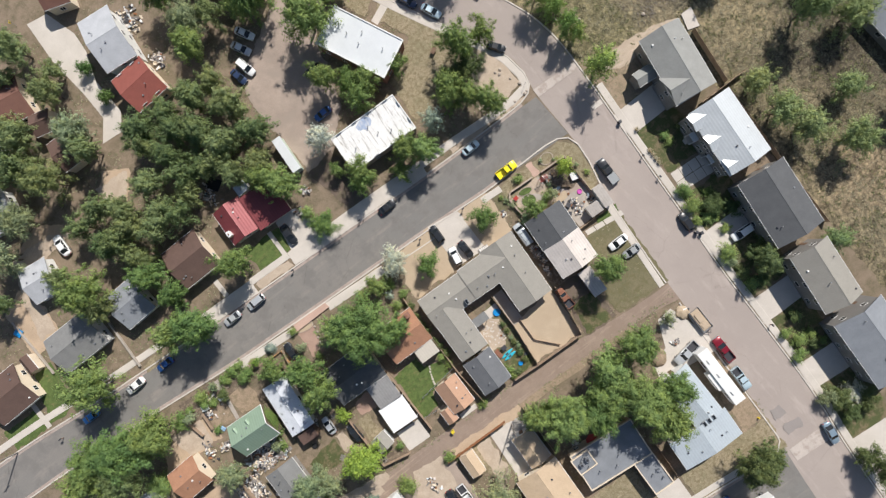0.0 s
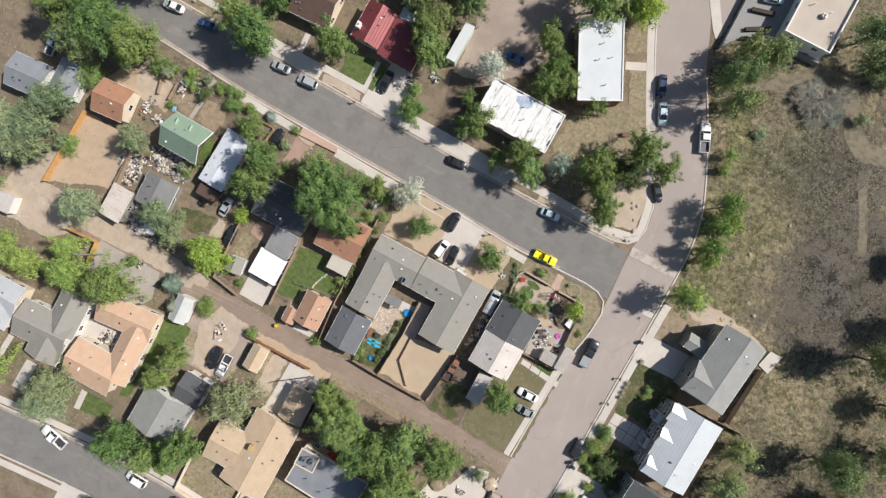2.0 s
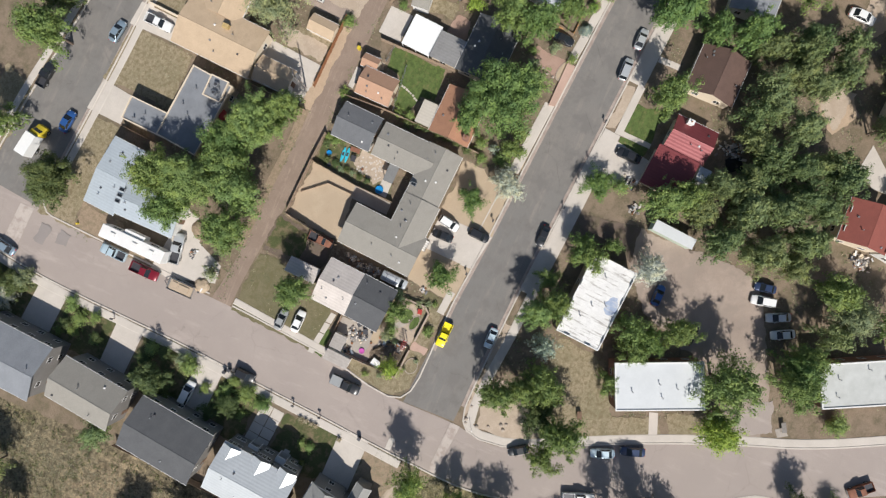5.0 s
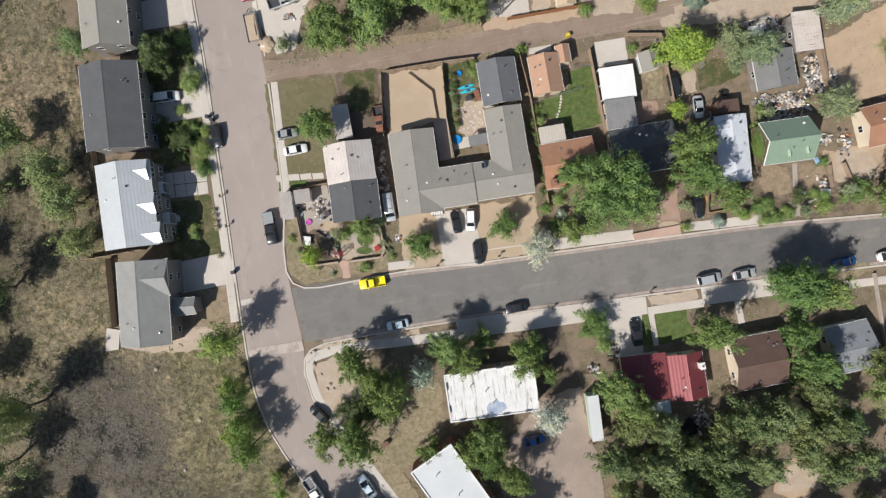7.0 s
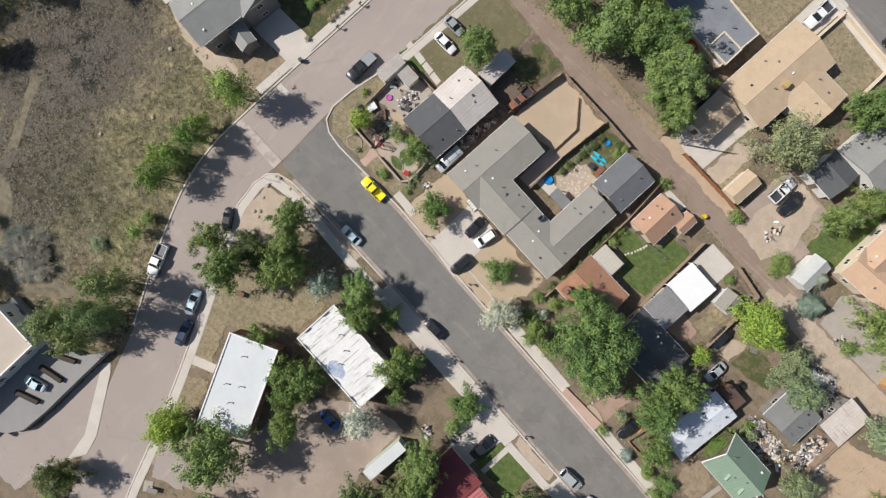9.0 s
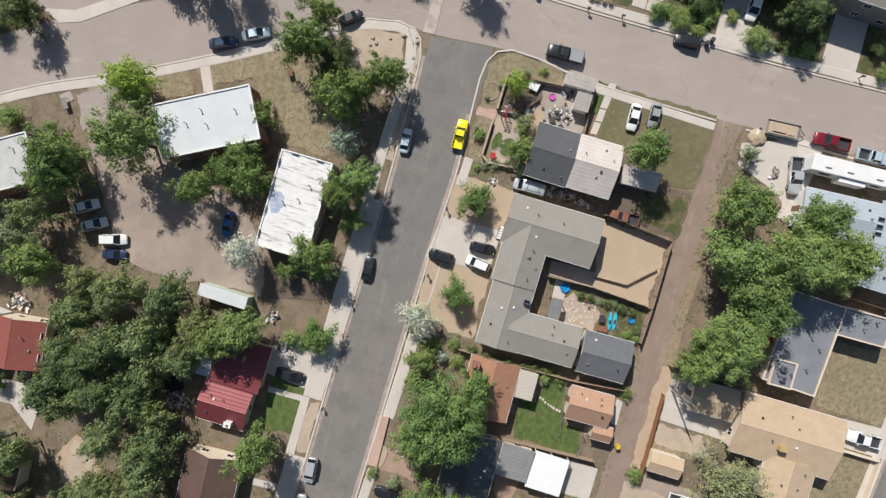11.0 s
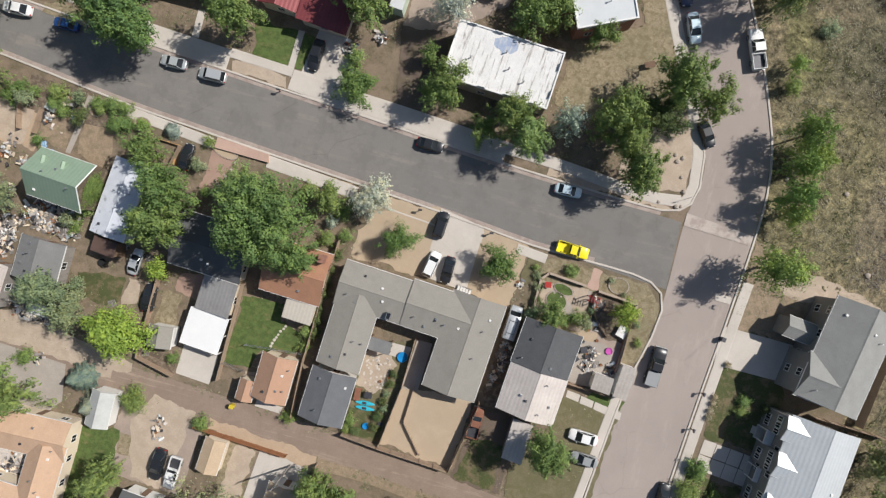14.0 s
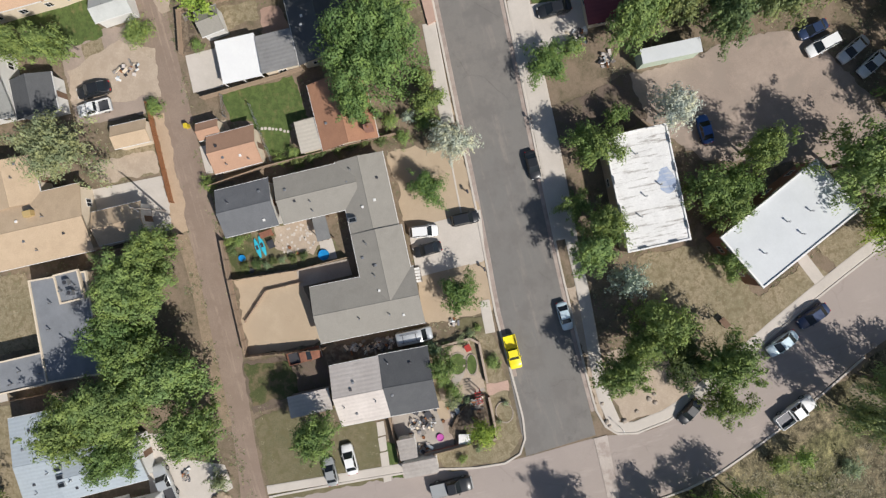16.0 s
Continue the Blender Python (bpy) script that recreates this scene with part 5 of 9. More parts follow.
def skylight(parent, x, y, z, rot, w=0.7, d=1.1):
    sky = on_roof(parent, "skylight", x, y, z, boxes((-w / 2, w / 2, -d / 2, -d / 2 + 0.09, -0.3, 0.16), (-w / 2, w / 2, d / 2 - 0.09, d / 2, -0.3, 0.16), (-w / 2, -w / 2 + 0.09, -d / 2 + 0.09, d / 2 - 0.09, -0.3, 0.16), (w / 2 - 0.09, w / 2, -d / 2 + 0.09, d / 2 - 0.09, -0.3, 0.16)), galvanised, rot, "grey framed skylight")
    part("pane", boxes((-w / 2 + 0.09, w / 2 - 0.09, -d / 2 + 0.09, d / 2 - 0.09, 0.08, 0.12)), glass_mat, sky)


def dormer_vent(parent, x, y, z, rot, material):
    bm = bmesh.new()
    prism(bm, [(-0.32, -0.3), (0.32, -0.3), (0.32, 0.12), (0, 0.42), (-0.32, 0.12)], -0.75, 0.55)
    dv = on_roof(parent, "dormer_vent", x, y, z, finish(bm), material, rot, "small gabled roof vent")
    part("louvre", boxes((-0.22, 0.22, -0.775, -0.752, -0.1, 0.15)), dark_metal, dv)


def roof_patch(parent, x, y, z, w, d, rot, material, label):
    bm = bmesh.new()
    n = 18
    rnd = random.Random(f"{x}{y}")
    ring = [bm.verts.new((math.cos(6.2832 * i / n) * w / 2 * rnd.uniform(0.75, 1.05), math.sin(6.2832 * i / n) * d / 2 * rnd.uniform(0.75, 1.05), 0.006)) for i in range(n)]
    bm.faces.new(ring)
    on_roof(parent, "roof_patch", x, y, z, bm, material, rot, label)


def roof_unit(parent, x, y, z, rot=0.0, w=0.9, d=0.8, h=0.7):
    u = on_roof(parent, "air_conditioner", x, y, z, box(bmesh.new(), -w / 2, w / 2, -d / 2, d / 2, -0.05, h, 0.04), galvanised, rot, "grey metal rooftop air conditioner")
    part("fan_grille", tube(bmesh.new(), (0, 0, h), (0, 0, h + 0.05), min(w, d) * 0.38, min(w, d) * 0.36, 16), dark_metal, u)


def solar_panel(parent, x, y, z, rot):
    p = on_roof(parent, "solar_panel", x, y, z, boxes((-0.5, 0.5, -0.85, 0.85, 0.22, 0.26)), glass_mat, rot, "dark tilted solar panel")
    part("panel_frame", boxes((-0.54, -0.5, -0.89, 0.89, 0.2, 0.28), (0.5, 0.54, -0.89, 0.89, 0.2, 0.28), (-0.5, 0.5, -0.89, -0.85, 0.2, 0.28), (-0.5, 0.5, 0.85, 0.89, 0.2, 0.28), (-0.4, -0.34, -0.7, -0.64, -0.05, 0.2), (0.34, 0.4, 0.64, 0.7, -0.05, 0.2)), galvanised, p)


def arbor(x, y, rot):
    ob = thing("garden_arch", x, y, "red painted wooden garden arch over the path", "garden arch", rot)
    for sx in (-0.7, 0.7):
        for sy in (-0.3, 0.3):
            part("post", boxes((sx - 0.06, sx + 0.06, sy - 0.06, sy + 0.06, 0, 2.1)), red_paint, ob)
    for i in range(5):
        u = -0.8 + 0.4 * i
        part("rafter", boxes((u - 0.04, u + 0.04, -0.5, 0.5, 2.1, 2.2)), red_paint, ob)


def mound(x, y, r, h, material, label):
    bm = bmesh.new()
    bmesh.ops.create_icosphere(bm, subdivisions=3, radius=1.0)
    for v in bm.verts:
        k = 1 + 0.22 * noise.noise(v.co * 2 + Vector((x, y, 0)))
        v.co = Vector((v.co.x * r * k, v.co.y * r * k, max(v.co.z, -0.05) * h * k))
    ob = new("dirt_mound", mesh_of("dirt_mound", bm, material))
    ob.matrix_basis = pose(x, y, 0.03)
    tagged(ob, label, "mound")


def lumber_pile(x, y, rot, length, z=0.03, label="loose stack of orange brown lumber"):
    ob = thing("lumber_stack", x, y, label, "lumber", rot, z)
    rnd = random.Random(f"{x}{y}")
    for i in range(12):
        u, v = rnd.uniform(-0.25, 0.25), -0.7 + 0.12 * i
        part("board", boxes((-length / 2, length / 2, -0.07, 0.07, 0, 0.05)), rnd.choice((wood_orange, wood_fence, wood_brown)), ob, m=pose(u, v, 0.06 * (i % 3), 0, 0, rnd.uniform(-7, 7)))


def garden_chair(x, y, rot, material, label="dark metal garden chair on the patio"):
    ob = thing("garden_chair", x, y, label, "chair", rot, group="garden chairs")
    part("seat", box(bmesh.new(), -0.25, 0.25, -0.25, 0.25, 0.42, 0.47, 0.02), material, ob)
    part("backrest", box(bmesh.new(), -0.25, 0.25, 0.21, 0.25, 0.5, 0.9, 0.02), material, ob)
    for sx in (-0.21, 0.21):
        for sy in (-0.21, 0.21):
            part("leg", boxes((sx - 0.02, sx + 0.02, sy - 0.02, sy + 0.02, 0, 0.42)), material, ob)


def pallet(x, y, rot, label="grey wooden pallet lying in the yard"):
    ob = thing("pallet", x, y, label, "pallet", rot, group="pallets")
    for i in range(7):
        part("slat", boxes((-0.6, 0.6, -0.5 + i * 0.155, -0.4 + i * 0.155, 0.1, 0.125)), wood_grey, ob)
    for u in (-0.55, 0, 0.55):
        part("bearer", boxes((u - 0.05, u + 0.05, -0.5, 0.53, 0, 0.1)), wood_grey, ob)


# ---- the ground and the streets ----
def ground_sheet():
    bm = bmesh.new()
    bmesh.ops.create_grid(bm, x_segments=20, y_segments=20, size=1800)
    tagged(new("ground", mesh_of("ground", bm, ground_mat)), "dry brown yard soil with sparse grass", "ground", kind="structure")


ground_sheet()

strip("road", asphalt_dark, [(-155.9, 25.9), (-109.6, 24.8), (-78.3, 21.6), (-43.3, 18.9), (-15.7, 17.3), (11.4, 15.3), (36.1, 14.3)], [(-156.0, 17.1), (-109.6, 14.9), (-81.5, 12.9), (-43.3, 9.1), (-15.7, 7.3), (2.4, 5.8), (36.6, 3.6)], 0.016, "dark grey worn asphalt street", "road")
strip("road", asphalt_pink, [(24.7, -168.0), (29.1, -95.7), (31.5, -71.7), (33.0, -42.7), (33.5, -28.7), (34.9, -12.6), (36.6, -0.0), (36.5, 14.4), (37.4, 20.0), (36.9, 25.0), (34.9, 30.2), (30.4, 39.1), (26.3, 47.4), (21.7, 57.5), (17.5, 67.7), (9.9, 85.7), (-12.5, 126.0)],
      [(36.7, -168.1), (40.6, -96.1), (43.0, -72.0), (43.9, -42.8), (44.8, -27.9), (45.7, -11.9), (46.6, 1.0), (47.3, 13.9), (47.4, 18.0), (47.2, 21.8), (46.2, 29.3), (43.5, 36.2), (39.8, 44.2), (34.6, 54.4), (30.6, 64.8), (22.7, 82.1), (-1.1, 127.3)], 0.022, "pinkish grey worn asphalt side street", "road")
strip("road", asphalt_dark, [(-153.4, -79.6), (-49.0, -74.3), (-14.1, -76.1), (9.2, -78.0), (32.2, -80.0)], [(-153.9, -89.6), (-49.4, -83.9), (-14.4, -86.3), (9.0, -90.1), (31.2, -92.6)], 0.016, "grey asphalt south street", "road")
strip("alley", alley_dirt, [(-156.4, -25.1), (-98.8, -28.0), (-73.2, -28.3), (-47.9, -30.5), (-22.9, -31.5), (1.8, -32.6), (22.0, -35.1), (33.9, -36.0)], [(-156.5, -34.5), (-98.8, -35.9), (-73.2, -34.1), (-47.9, -35.7), (-24.4, -36.8), (-1.5, -37.1), (21.5, -38.3), (34.1, -40.2)], 0.019, "packed brown dirt alley with wheel tracks", "alley")
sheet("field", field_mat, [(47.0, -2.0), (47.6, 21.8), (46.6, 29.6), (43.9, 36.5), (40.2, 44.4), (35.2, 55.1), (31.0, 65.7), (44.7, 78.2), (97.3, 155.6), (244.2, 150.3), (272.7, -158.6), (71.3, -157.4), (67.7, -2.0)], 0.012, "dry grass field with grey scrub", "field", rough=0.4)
def aside(pts, d):
    """A line shifted sideways, to its left for a positive d."""
    out = []
    for i, p in enumerate(pts):
        t = (Vector(pts[min(i + 1, len(pts) - 1)]) - Vector(pts[max(i - 1, 0)])).normalized()
        out.append((p[0] - t.y * d, p[1] + t.x * d))
    return out


def kerb_and_gutter(pts, side, w=0.62):
    """A kerb with its flat concrete gutter on the road side."""
    kerb(pts)
    ribbon("gutter", aside(pts, side * (0.16 + w / 2)), w, 0.034, "stained pinkish concrete gutter along the kerb", gutter_mat)


KERB_NORTH = [(-155.9, 26.1), (-109.6, 25.0), (-78.3, 21.8), (-43.3, 19.1), (-15.7, 17.4), (0.0, 16.4), (11.4, 15.8), (27.0, 15.3), (32.6, 15.3), (35.2, 16.0), (36.7, 17.4), (37.3, 20.2), (36.7, 25.0), (34.7, 30.2), (30.2, 39.1), (26.1, 47.4), (21.5, 57.5), (17.3, 67.7), (9.7, 85.7), (-12.7, 126.0)]
kerb_and_gutter(KERB_NORTH[:9], -1)
kerb(KERB_NORTH[8:])
kerb_and_gutter([(-156.0, 16.9), (-109.6, 14.7), (-81.5, 12.7), (-54.5, 9.7), (-43.3, 8.8), (-29.9, 7.9), (-15.7, 7.0), (-1.2, 6.1), (7.8, 5.4), (14.9, 4.8), (24.7, 4.7)], 1)
kerb([(24.7, 4.7), (31.0, 4.6), (34.0, 4.1), (36.0, 2.8), (36.8, 0.3), (36.4, -4.0), (34.7, -12.6), (33.3, -28.7), (32.9, -35.5)])
kerb([(32.5, -40.7), (31.3, -71.7), (30.8, -77.9), (28.6, -79.8)])
kerb([(37.0, -168.1), (40.8, -96.1), (43.2, -72.0), (44.1, -42.8), (45.0, -27.9), (45.9, -11.9), (46.8, 1.0), (47.5, 13.9), (47.5, 21.8), (46.4, 28.6), (43.7, 36.0), (40.0, 44.2), (34.8, 54.4)])
kerb_and_gutter([(-153.4, -79.4), (-49.0, -74.1), (-14.1, -75.9), (9.2, -77.8), (26.5, -79.6)], -1)
kerb([(-153.9, -89.8), (-49.4, -84.1), (-14.4, -86.5), (9.0, -90.3), (26.6, -92.6)])
pavement([(-148.3, 28.5), (-105.8, 27.4), (-78.3, 24.6), (-53.0, 22.6)], 1.5)
pavement([(-53.0, 21.3), (-39.2, 20.5)], 3.3)
pavement([(-39.2, 21.7), (-28.8, 21.2)], 1.5)
pavement([(-28.8, 20.1), (-21.5, 19.5), (-15.7, 19.2), (-6.6, 18.7), (0.4, 18.2), (7.0, 17.7)], 3.3)
pavement([(7.0, 18.4), (15.5, 18.0), (26.0, 17.1), (31.5, 16.9), (35.0, 17.4)], 1.8)
pavement(aside(KERB_NORTH[9:], 0.95), 1.6)
pavement([(-54.5, 8.6), (-43.3, 7.6), (-38.4, 7.1)], 1.7, concrete)
pavement([(-29.0, 6.6), (-21.4, 6.0), (-14.0, 5.4)], 2.0)
pavement([(-11.9, 4.7), (-6.1, 4.2), (-0.6, 3.8)], 0.25)
pavement([(12.6, 3.7), (17.5, 3.3)], 1.5)
pavement([(33.8, -12.8), (32.4, -28.7), (31.8, -35.5)], 1.3)
pavement([(38.2, -168.1), (42.0, -96.1), (44.4, -72.0), (45.3, -42.8), (46.2, -27.9), (47.1, -11.9), (48.0, 1.0), (48.5, 7.9)], 1.6)
pavement([(-153.4, -78.3), (-49.0, -72.9), (-14.1, -74.8), (9.2, -76.7), (24.5, -78.3)], 1.4)
pavement([(-154.0, -91.3), (-49.5, -85.6), (-14.4, -88.0), (9.0, -91.8), (26.6, -94.1)], 1.4)
strip("track", track_mat, [(38.0, 52.0), (43.8, 57.3), (48.5, 61.0), (53.8, 65.6), (59.6, 67.0), (64.6, 64.7), (67.7, 59.0), (71.3, 56.7), (76.0, 57.2), (84.0, 59.0), (96.0, 62.5)], [(39.0, 50.9), (45.4, 56.2), (49.8, 59.0), (54.8, 63.5), (59.6, 64.2), (62.9, 62.2), (65.2, 56.3), (70.2, 52.4), (76.5, 53.4), (85.0, 55.0), (97.0, 58.5)], 0.027, "tan dirt track looping through the scrub", "track")
strip("track", track_mat, [(71.5, 50.5), (73.0, 46.9), (76.3, 40.8), (79.0, 34.3)], [(74.0, 51.5), (74.7, 47.8), (77.8, 41.6), (80.9, 34.9)], 0.025, "narrow tan dirt track through grey scrub", "track")
PAVED.append([(43.8, 57.1), (53.8, 65.6), (59.6, 67.0), (64.6, 64.7), (67.7, 59.0), (71.3, 56.7), (96.0, 62.5), (97.0, 58.5), (76.5, 53.4), (70.2, 52.4), (65.2, 56.3), (62.9, 62.2), (59.6, 64.2), (54.8, 63.5), (45.4, 56.2)])
PAVED.append([(73.0, 46.9), (79.0, 34.3), (80.9, 34.9), (74.7, 47.8)])
patch("path", light_dirt, [(50.6, 9.6), (52.4, 11.9), (56.5, 11.8), (61.3, 11.3), (68.0, 9.8), (70.9, 8.4), (70.2, 7.2), (66.5, 8.4), (61.4, 8.0), (55.9, 7.1)], 2, "bare sandy soil trodden round the house")




# apartment blocks north of the street
h = house("long white flat-roofed apartment block with weathered streaked membrane", brick_tan, membrane_old)
wing(h, 3.0, 29.4, 16.3, 8.7, -3.1, 4.2, "flat", 0.25)
roof_patch(h, 2.8, 32.2, 4.285, 4.2, 2.6, -3, blue_stain, "bluish stain on the flat roof")
h = house("white flat-roofed brick apartment block beside the lawn", brick_red, membrane_white)
wing(h, 12.8, 46.4, 9.0, 16.5, 24.6, 4.6, "flat", 0.3)
h = house("pale grey flat-roofed apartment block by the parking lot", brick_red, membrane_pale)
wing(h, -2.9, 80.6, 8.3, 16.1, 27.6, 4.6, "flat", 0.3)

# houses along the north side of the street
h = house("brown shingled cottage with cream walls", stucco_cream, shingle_brown)
wing(h, -96.5, 35.3, 10.3, 9.6, 0.5, 2.8, "x", 1.6)
h = house("small brown shed with cream walls", stucco_cream, shingle_brown)
wing(h, -89.2, 37.9, 2.3, 4.2, 1.3, 2.2, "y", 0.7)
h = house("grey shingled house shaded by street trees", siding_white, shingle_grey)
wing(h, -77.0, 35.1, 11.9, 9.0, 0.1, 2.8, "x", 1.5)
h = house("blue grey shingled house with pale siding", siding_white, shingle_bluegrey)
wing(h, -62.2, 34.2, 7.8, 8.8, 2.5, 2.8, "x", 1.5)
h = house("brown shingled gabled house with cream gable wall", stucco_cream, shingle_brown)
wing(h, -45.5, 33.4, 9.2, 9.6, 0.1, 2.9, "x", 1.9)
h = house("red metal roofed house with white chimney", stucco_cream, metal_red)
wing(h, -32.3, 33.6, 6.9, 8.4, -2.9, 2.9, "y", 1.3)
wing(h, -25.1, 32.5, 8.0, 8.5, -3.2, 3.3, "shed", -0.7)
chimney(h, -34.9, 31.9, 4.6, paint_white)
h = house("small grey metal shed behind the red house", siding_white, metal_pale)
wing(h, -27.2, 38.7, 2.9, 2.4, -0.8, 2.3, "shed", 0.4)
h = house("long pale green mobile home under the trees", siding_green, membrane_white)
wing(h, -14.7, 38.1, 2.1, 8.4, -4.1, 2.8, "flat", 0.15)

# houses in the far north-west
h = house("blue grey roofed house among tall trees", siding_white, shingle_bluegrey)
wing(h, -66.0, 82.1, 5.0, 9.8, -12.9, 3.0, "y", 1.3)
h = house("pale grey roofed low house under trees", siding_white, shingle_pale)
wing(h, -74.2, 68.5, 9.0, 8.7, -11.6, 2.8, "x", 1.0)
h = house("red tile roofed two storey house", stucco_cream, shingle_red)
wing(h, -30.1, 69.6, 8.3, 9.3, 3.9, 4.2, "x", 1.6)
h = house("pale grey shingled two storey house", siding_white, shingle_pale)
wing(h, -29.3, 81.1, 7.7, 12.6, -7.2, 5.0, "x", 1.8)
h = house("rust red roofed house among trees", stucco_cream, shingle_rust)
wing(h, -55.3, 85.8, 7.4, 10.1, -11.1, 3.0, "x", 1.5)
h = house("dark brown roofed house among trees", stucco_cream, shingle_brown)
wing(h, -52.7, 77.4, 4.8, 5.1, -16.1, 3.0, "x", 1.2)
wing(h, -53.2, 69.2, 4.0, 7.5, -2.1, 3.0, "x", 1.2)
h = house("small grey roofed house with pale walls", siding_white, shingle_pale)
wing(h, -75.0, 50.6, 6.8, 8.3, -8.1, 2.8, "x", 1.3)
h = house("brown roofed house behind the red tiled one", stucco_cream, shingle_rust)
wing(h, -33.0, 97.5, 6.2, 5.4, -20.1, 3.2, "x", 1.3)

# houses along the side street in the east
h = house("grey shingled two storey house with attached garage", siding_dusk, shingle_silver)
wing(h, 62.0, 0.9, 9.4, 15.6, -7.9, 5.2, "y", 1.9)
wing(h, 59.1, -3.2, 5.5, 6.8, -6.7, 5.2, "x", 1.7)
wing(h, 56.5, 2.9, 5.5, 3.2, -6.2, 3.0, "x", 0.8)
h = house("pale metal roofed duplex with three front gables", siding_dusk, metal_pale)
wing(h, 61.1, -17.2, 10.0, 15.6, -4.4, 5.6, "y", 1.7)
wing(h, 58.15, -11.3, 4.8, 3.6, -4.4, 5.85, "x", 0.62)
wing(h, 58.2, -16.7, 4.8, 3.6, -4.4, 5.85, "x", 0.62)
wing(h, 58.26, -22.9, 4.8, 3.6, -4.4, 5.85, "x", 0.62)
facade_windows(h, 55.88, -11.3, 4.3, 85.5)
facade_windows(h, 55.88, -11.3, 1.6, 85.5, 2)
facade_windows(h, 55.93, -16.7, 4.3, 85.5)
facade_windows(h, 55.93, -16.7, 1.6, 85.5, 2)
facade_windows(h, 55.99, -22.9, 4.3, 85.5)
facade_windows(h, 55.99, -22.9, 1.6, 85.5, 2)
porch(h, 57.02, -13.9, -94.5)
porch(h, 57.07, -19.8, -94.5)
h = house("charcoal shingled two storey duplex", siding_dusk, shingle_charcoal)
wing(h, 60.2, -35.3, 10.9, 15.7, -6.1, 5.6, "y", 1.8)
h = house("taupe shingled two storey house with white trim", siding_dusk, shingle_taupe)
wing(h, 58.2, -52.9, 8.8, 13.8, -6.1, 5.6, "y", 1.8)
h = house("pale blue grey shingled two storey house", siding_dusk, shingle_bluegrey)
wing(h, 58.2, -70.5, 11.5, 15.9, -3.2, 5.6, "y", 1.9)
h = house("grey shingled house beyond the dry gully", siding_dusk, shingle_bluegrey)
wing(h, 104.3, -20.9, 8.6, 12.6, 3.4, 2.8, "y", 1.3)
h = house("flat roofed white commercial building with parapet", siding_white, gravel_roof)
wing(h, 48.3, 77.2, 9.8, 21.2, -2.0, 5.0, "flat", 0.9)
for px, py in ((45.6, 76.4), (45.3, 77.6), (45.0, 78.8), (44.8, 80.0)):
    solar_panel(h, px, py, 5.1, 62)
roof_unit(h, 48.6, 72.6, 5.08)
roof_unit(h, 49.6, 80.5, 5.08)
facade_windows(h, 43.36, 71.0, 3.6, 88, 4, 1.2, 1.5)
facade_windows(h, 43.56, 78.5, 3.6, 88, 4, 1.2, 1.5)

# houses between the street and the alley
h = house("pale blue grey bungalow with two roofs", siding_white, shingle_bluegrey)
wing(h, -94.6, -7.3, 8.6, 7.3, 2.1, 2.8, "x", 1.2)
wing(h, -86.6, -4.5, 5.8, 7.7, -2.7, 2.8, "y", 1.3)
h = house("orange brown shingled bungalow", stucco_cream, shingle_orange)
wing(h, -75.7, -4.2, 7.3, 7.3, 2.3, 2.9, "x", 1.5)
h = house("green metal roofed house with ivy grown gable wall", mulch, metal_green)
wing(h, -57.4, -4.6, 9.0, 7.6, -3.8, 4.0, "x", 2.6)
dormer_vent(h, -59.9, -2.3, 5.35, 180, metal_green)
dormer_vent(h, -56.7, -2.4, 5.35, 180, metal_green)
for sy in (-1, 1):
    on_roof(h, "rake_trim", -57.4, -4.6, 0, tube(bmesh.new(), (4.47, sy * 3.82, 4.10), (4.47, 0, 6.78), 0.10, 0.10, 4), paint_white, -3.8, "white painted rake board")
part("ivy", crown_mesh("bush", "s", 1), LEAVES["bush"], h, "green ivy covering the gable wall", m=pose(4.3, -0.3, 0, 0, 0, -3.8) @ Matrix.Diagonal((0.4, 2.9, 4.6, 1)))
h = house("weathered dark grey shed", wood_grey, shingle_grey)
wing(h, -58.8, -17.8, 7.3, 6.8, -1.0, 2.6, "y", 0.9)
h = house("rusty corrugated metal shed", wood_grey, metal_rust)
wing(h, -65.7, -23.4, 5.2, 7.2, -3.0, 2.5, "shed", 0.5)
h = house("long mobile home with patched white roof", siding_white, membrane_patch)
wing(h, -48.6, -5.2, 5.6, 12.3, -5.4, 2.9, "y", 0.45)
h = house("small brown add-on shed", wood_brown, shingle_brown)
wing(h, -49.4, -13.0, 4.2, 2.4, -3.4, 2.3, "shed", 0.4)
# charcoal shingles put the tree shade over this roof into its colour
h = house("grey roofed house darkened for tree shade, with metal patio roof", stucco_cream, shingle_charcoal)
wing(h, -32.9, -8.5, 11.7, 8.6, -2.0, 2.9, "x", 1.5)
wing(h, -30.2, -15.7, 5.6, 5.4, -2.4, 2.7, "shed", 0.3, roof=metal_grey)
h = house("open white canvas carport", paint_white, canvas_white)
wing(h, -30.8, -21.4, 6.3, 5.9, -3.6, 2.5, "flat", 0.12, open_sides=True)
h = house("small pale shed with shingled roof", siding_white, shingle_taupe)
wing(h, -37.4, -24.2, 3.8, 3.5, 4.5, 2.2, "y", 0.7)
h = house("orange brown shingled house with brick chimney", stucco_cream, shingle_orange)
wing(h, -19.2, -8.7, 9.7, 8.3, -1.6, 2.9, "x", 1.4)
wing(h, -17.3, -14.5, 4.7, 3.2, -1.3, 2.6, "shed", 0.25, roof=metal_cream)
chimney(h, -15.5, -5.6, 5.0, brick_red)
h = house("clay brown shingled garage beside the alley", stucco_cream, shingle_clay)
wing(h, -18.3, -25.5, 5.6, 7.2, -1.3, 2.6, "y", 1.3)
h = house("small clay brown shingled shed beside the garage", stucco_cream, shingle_clay)
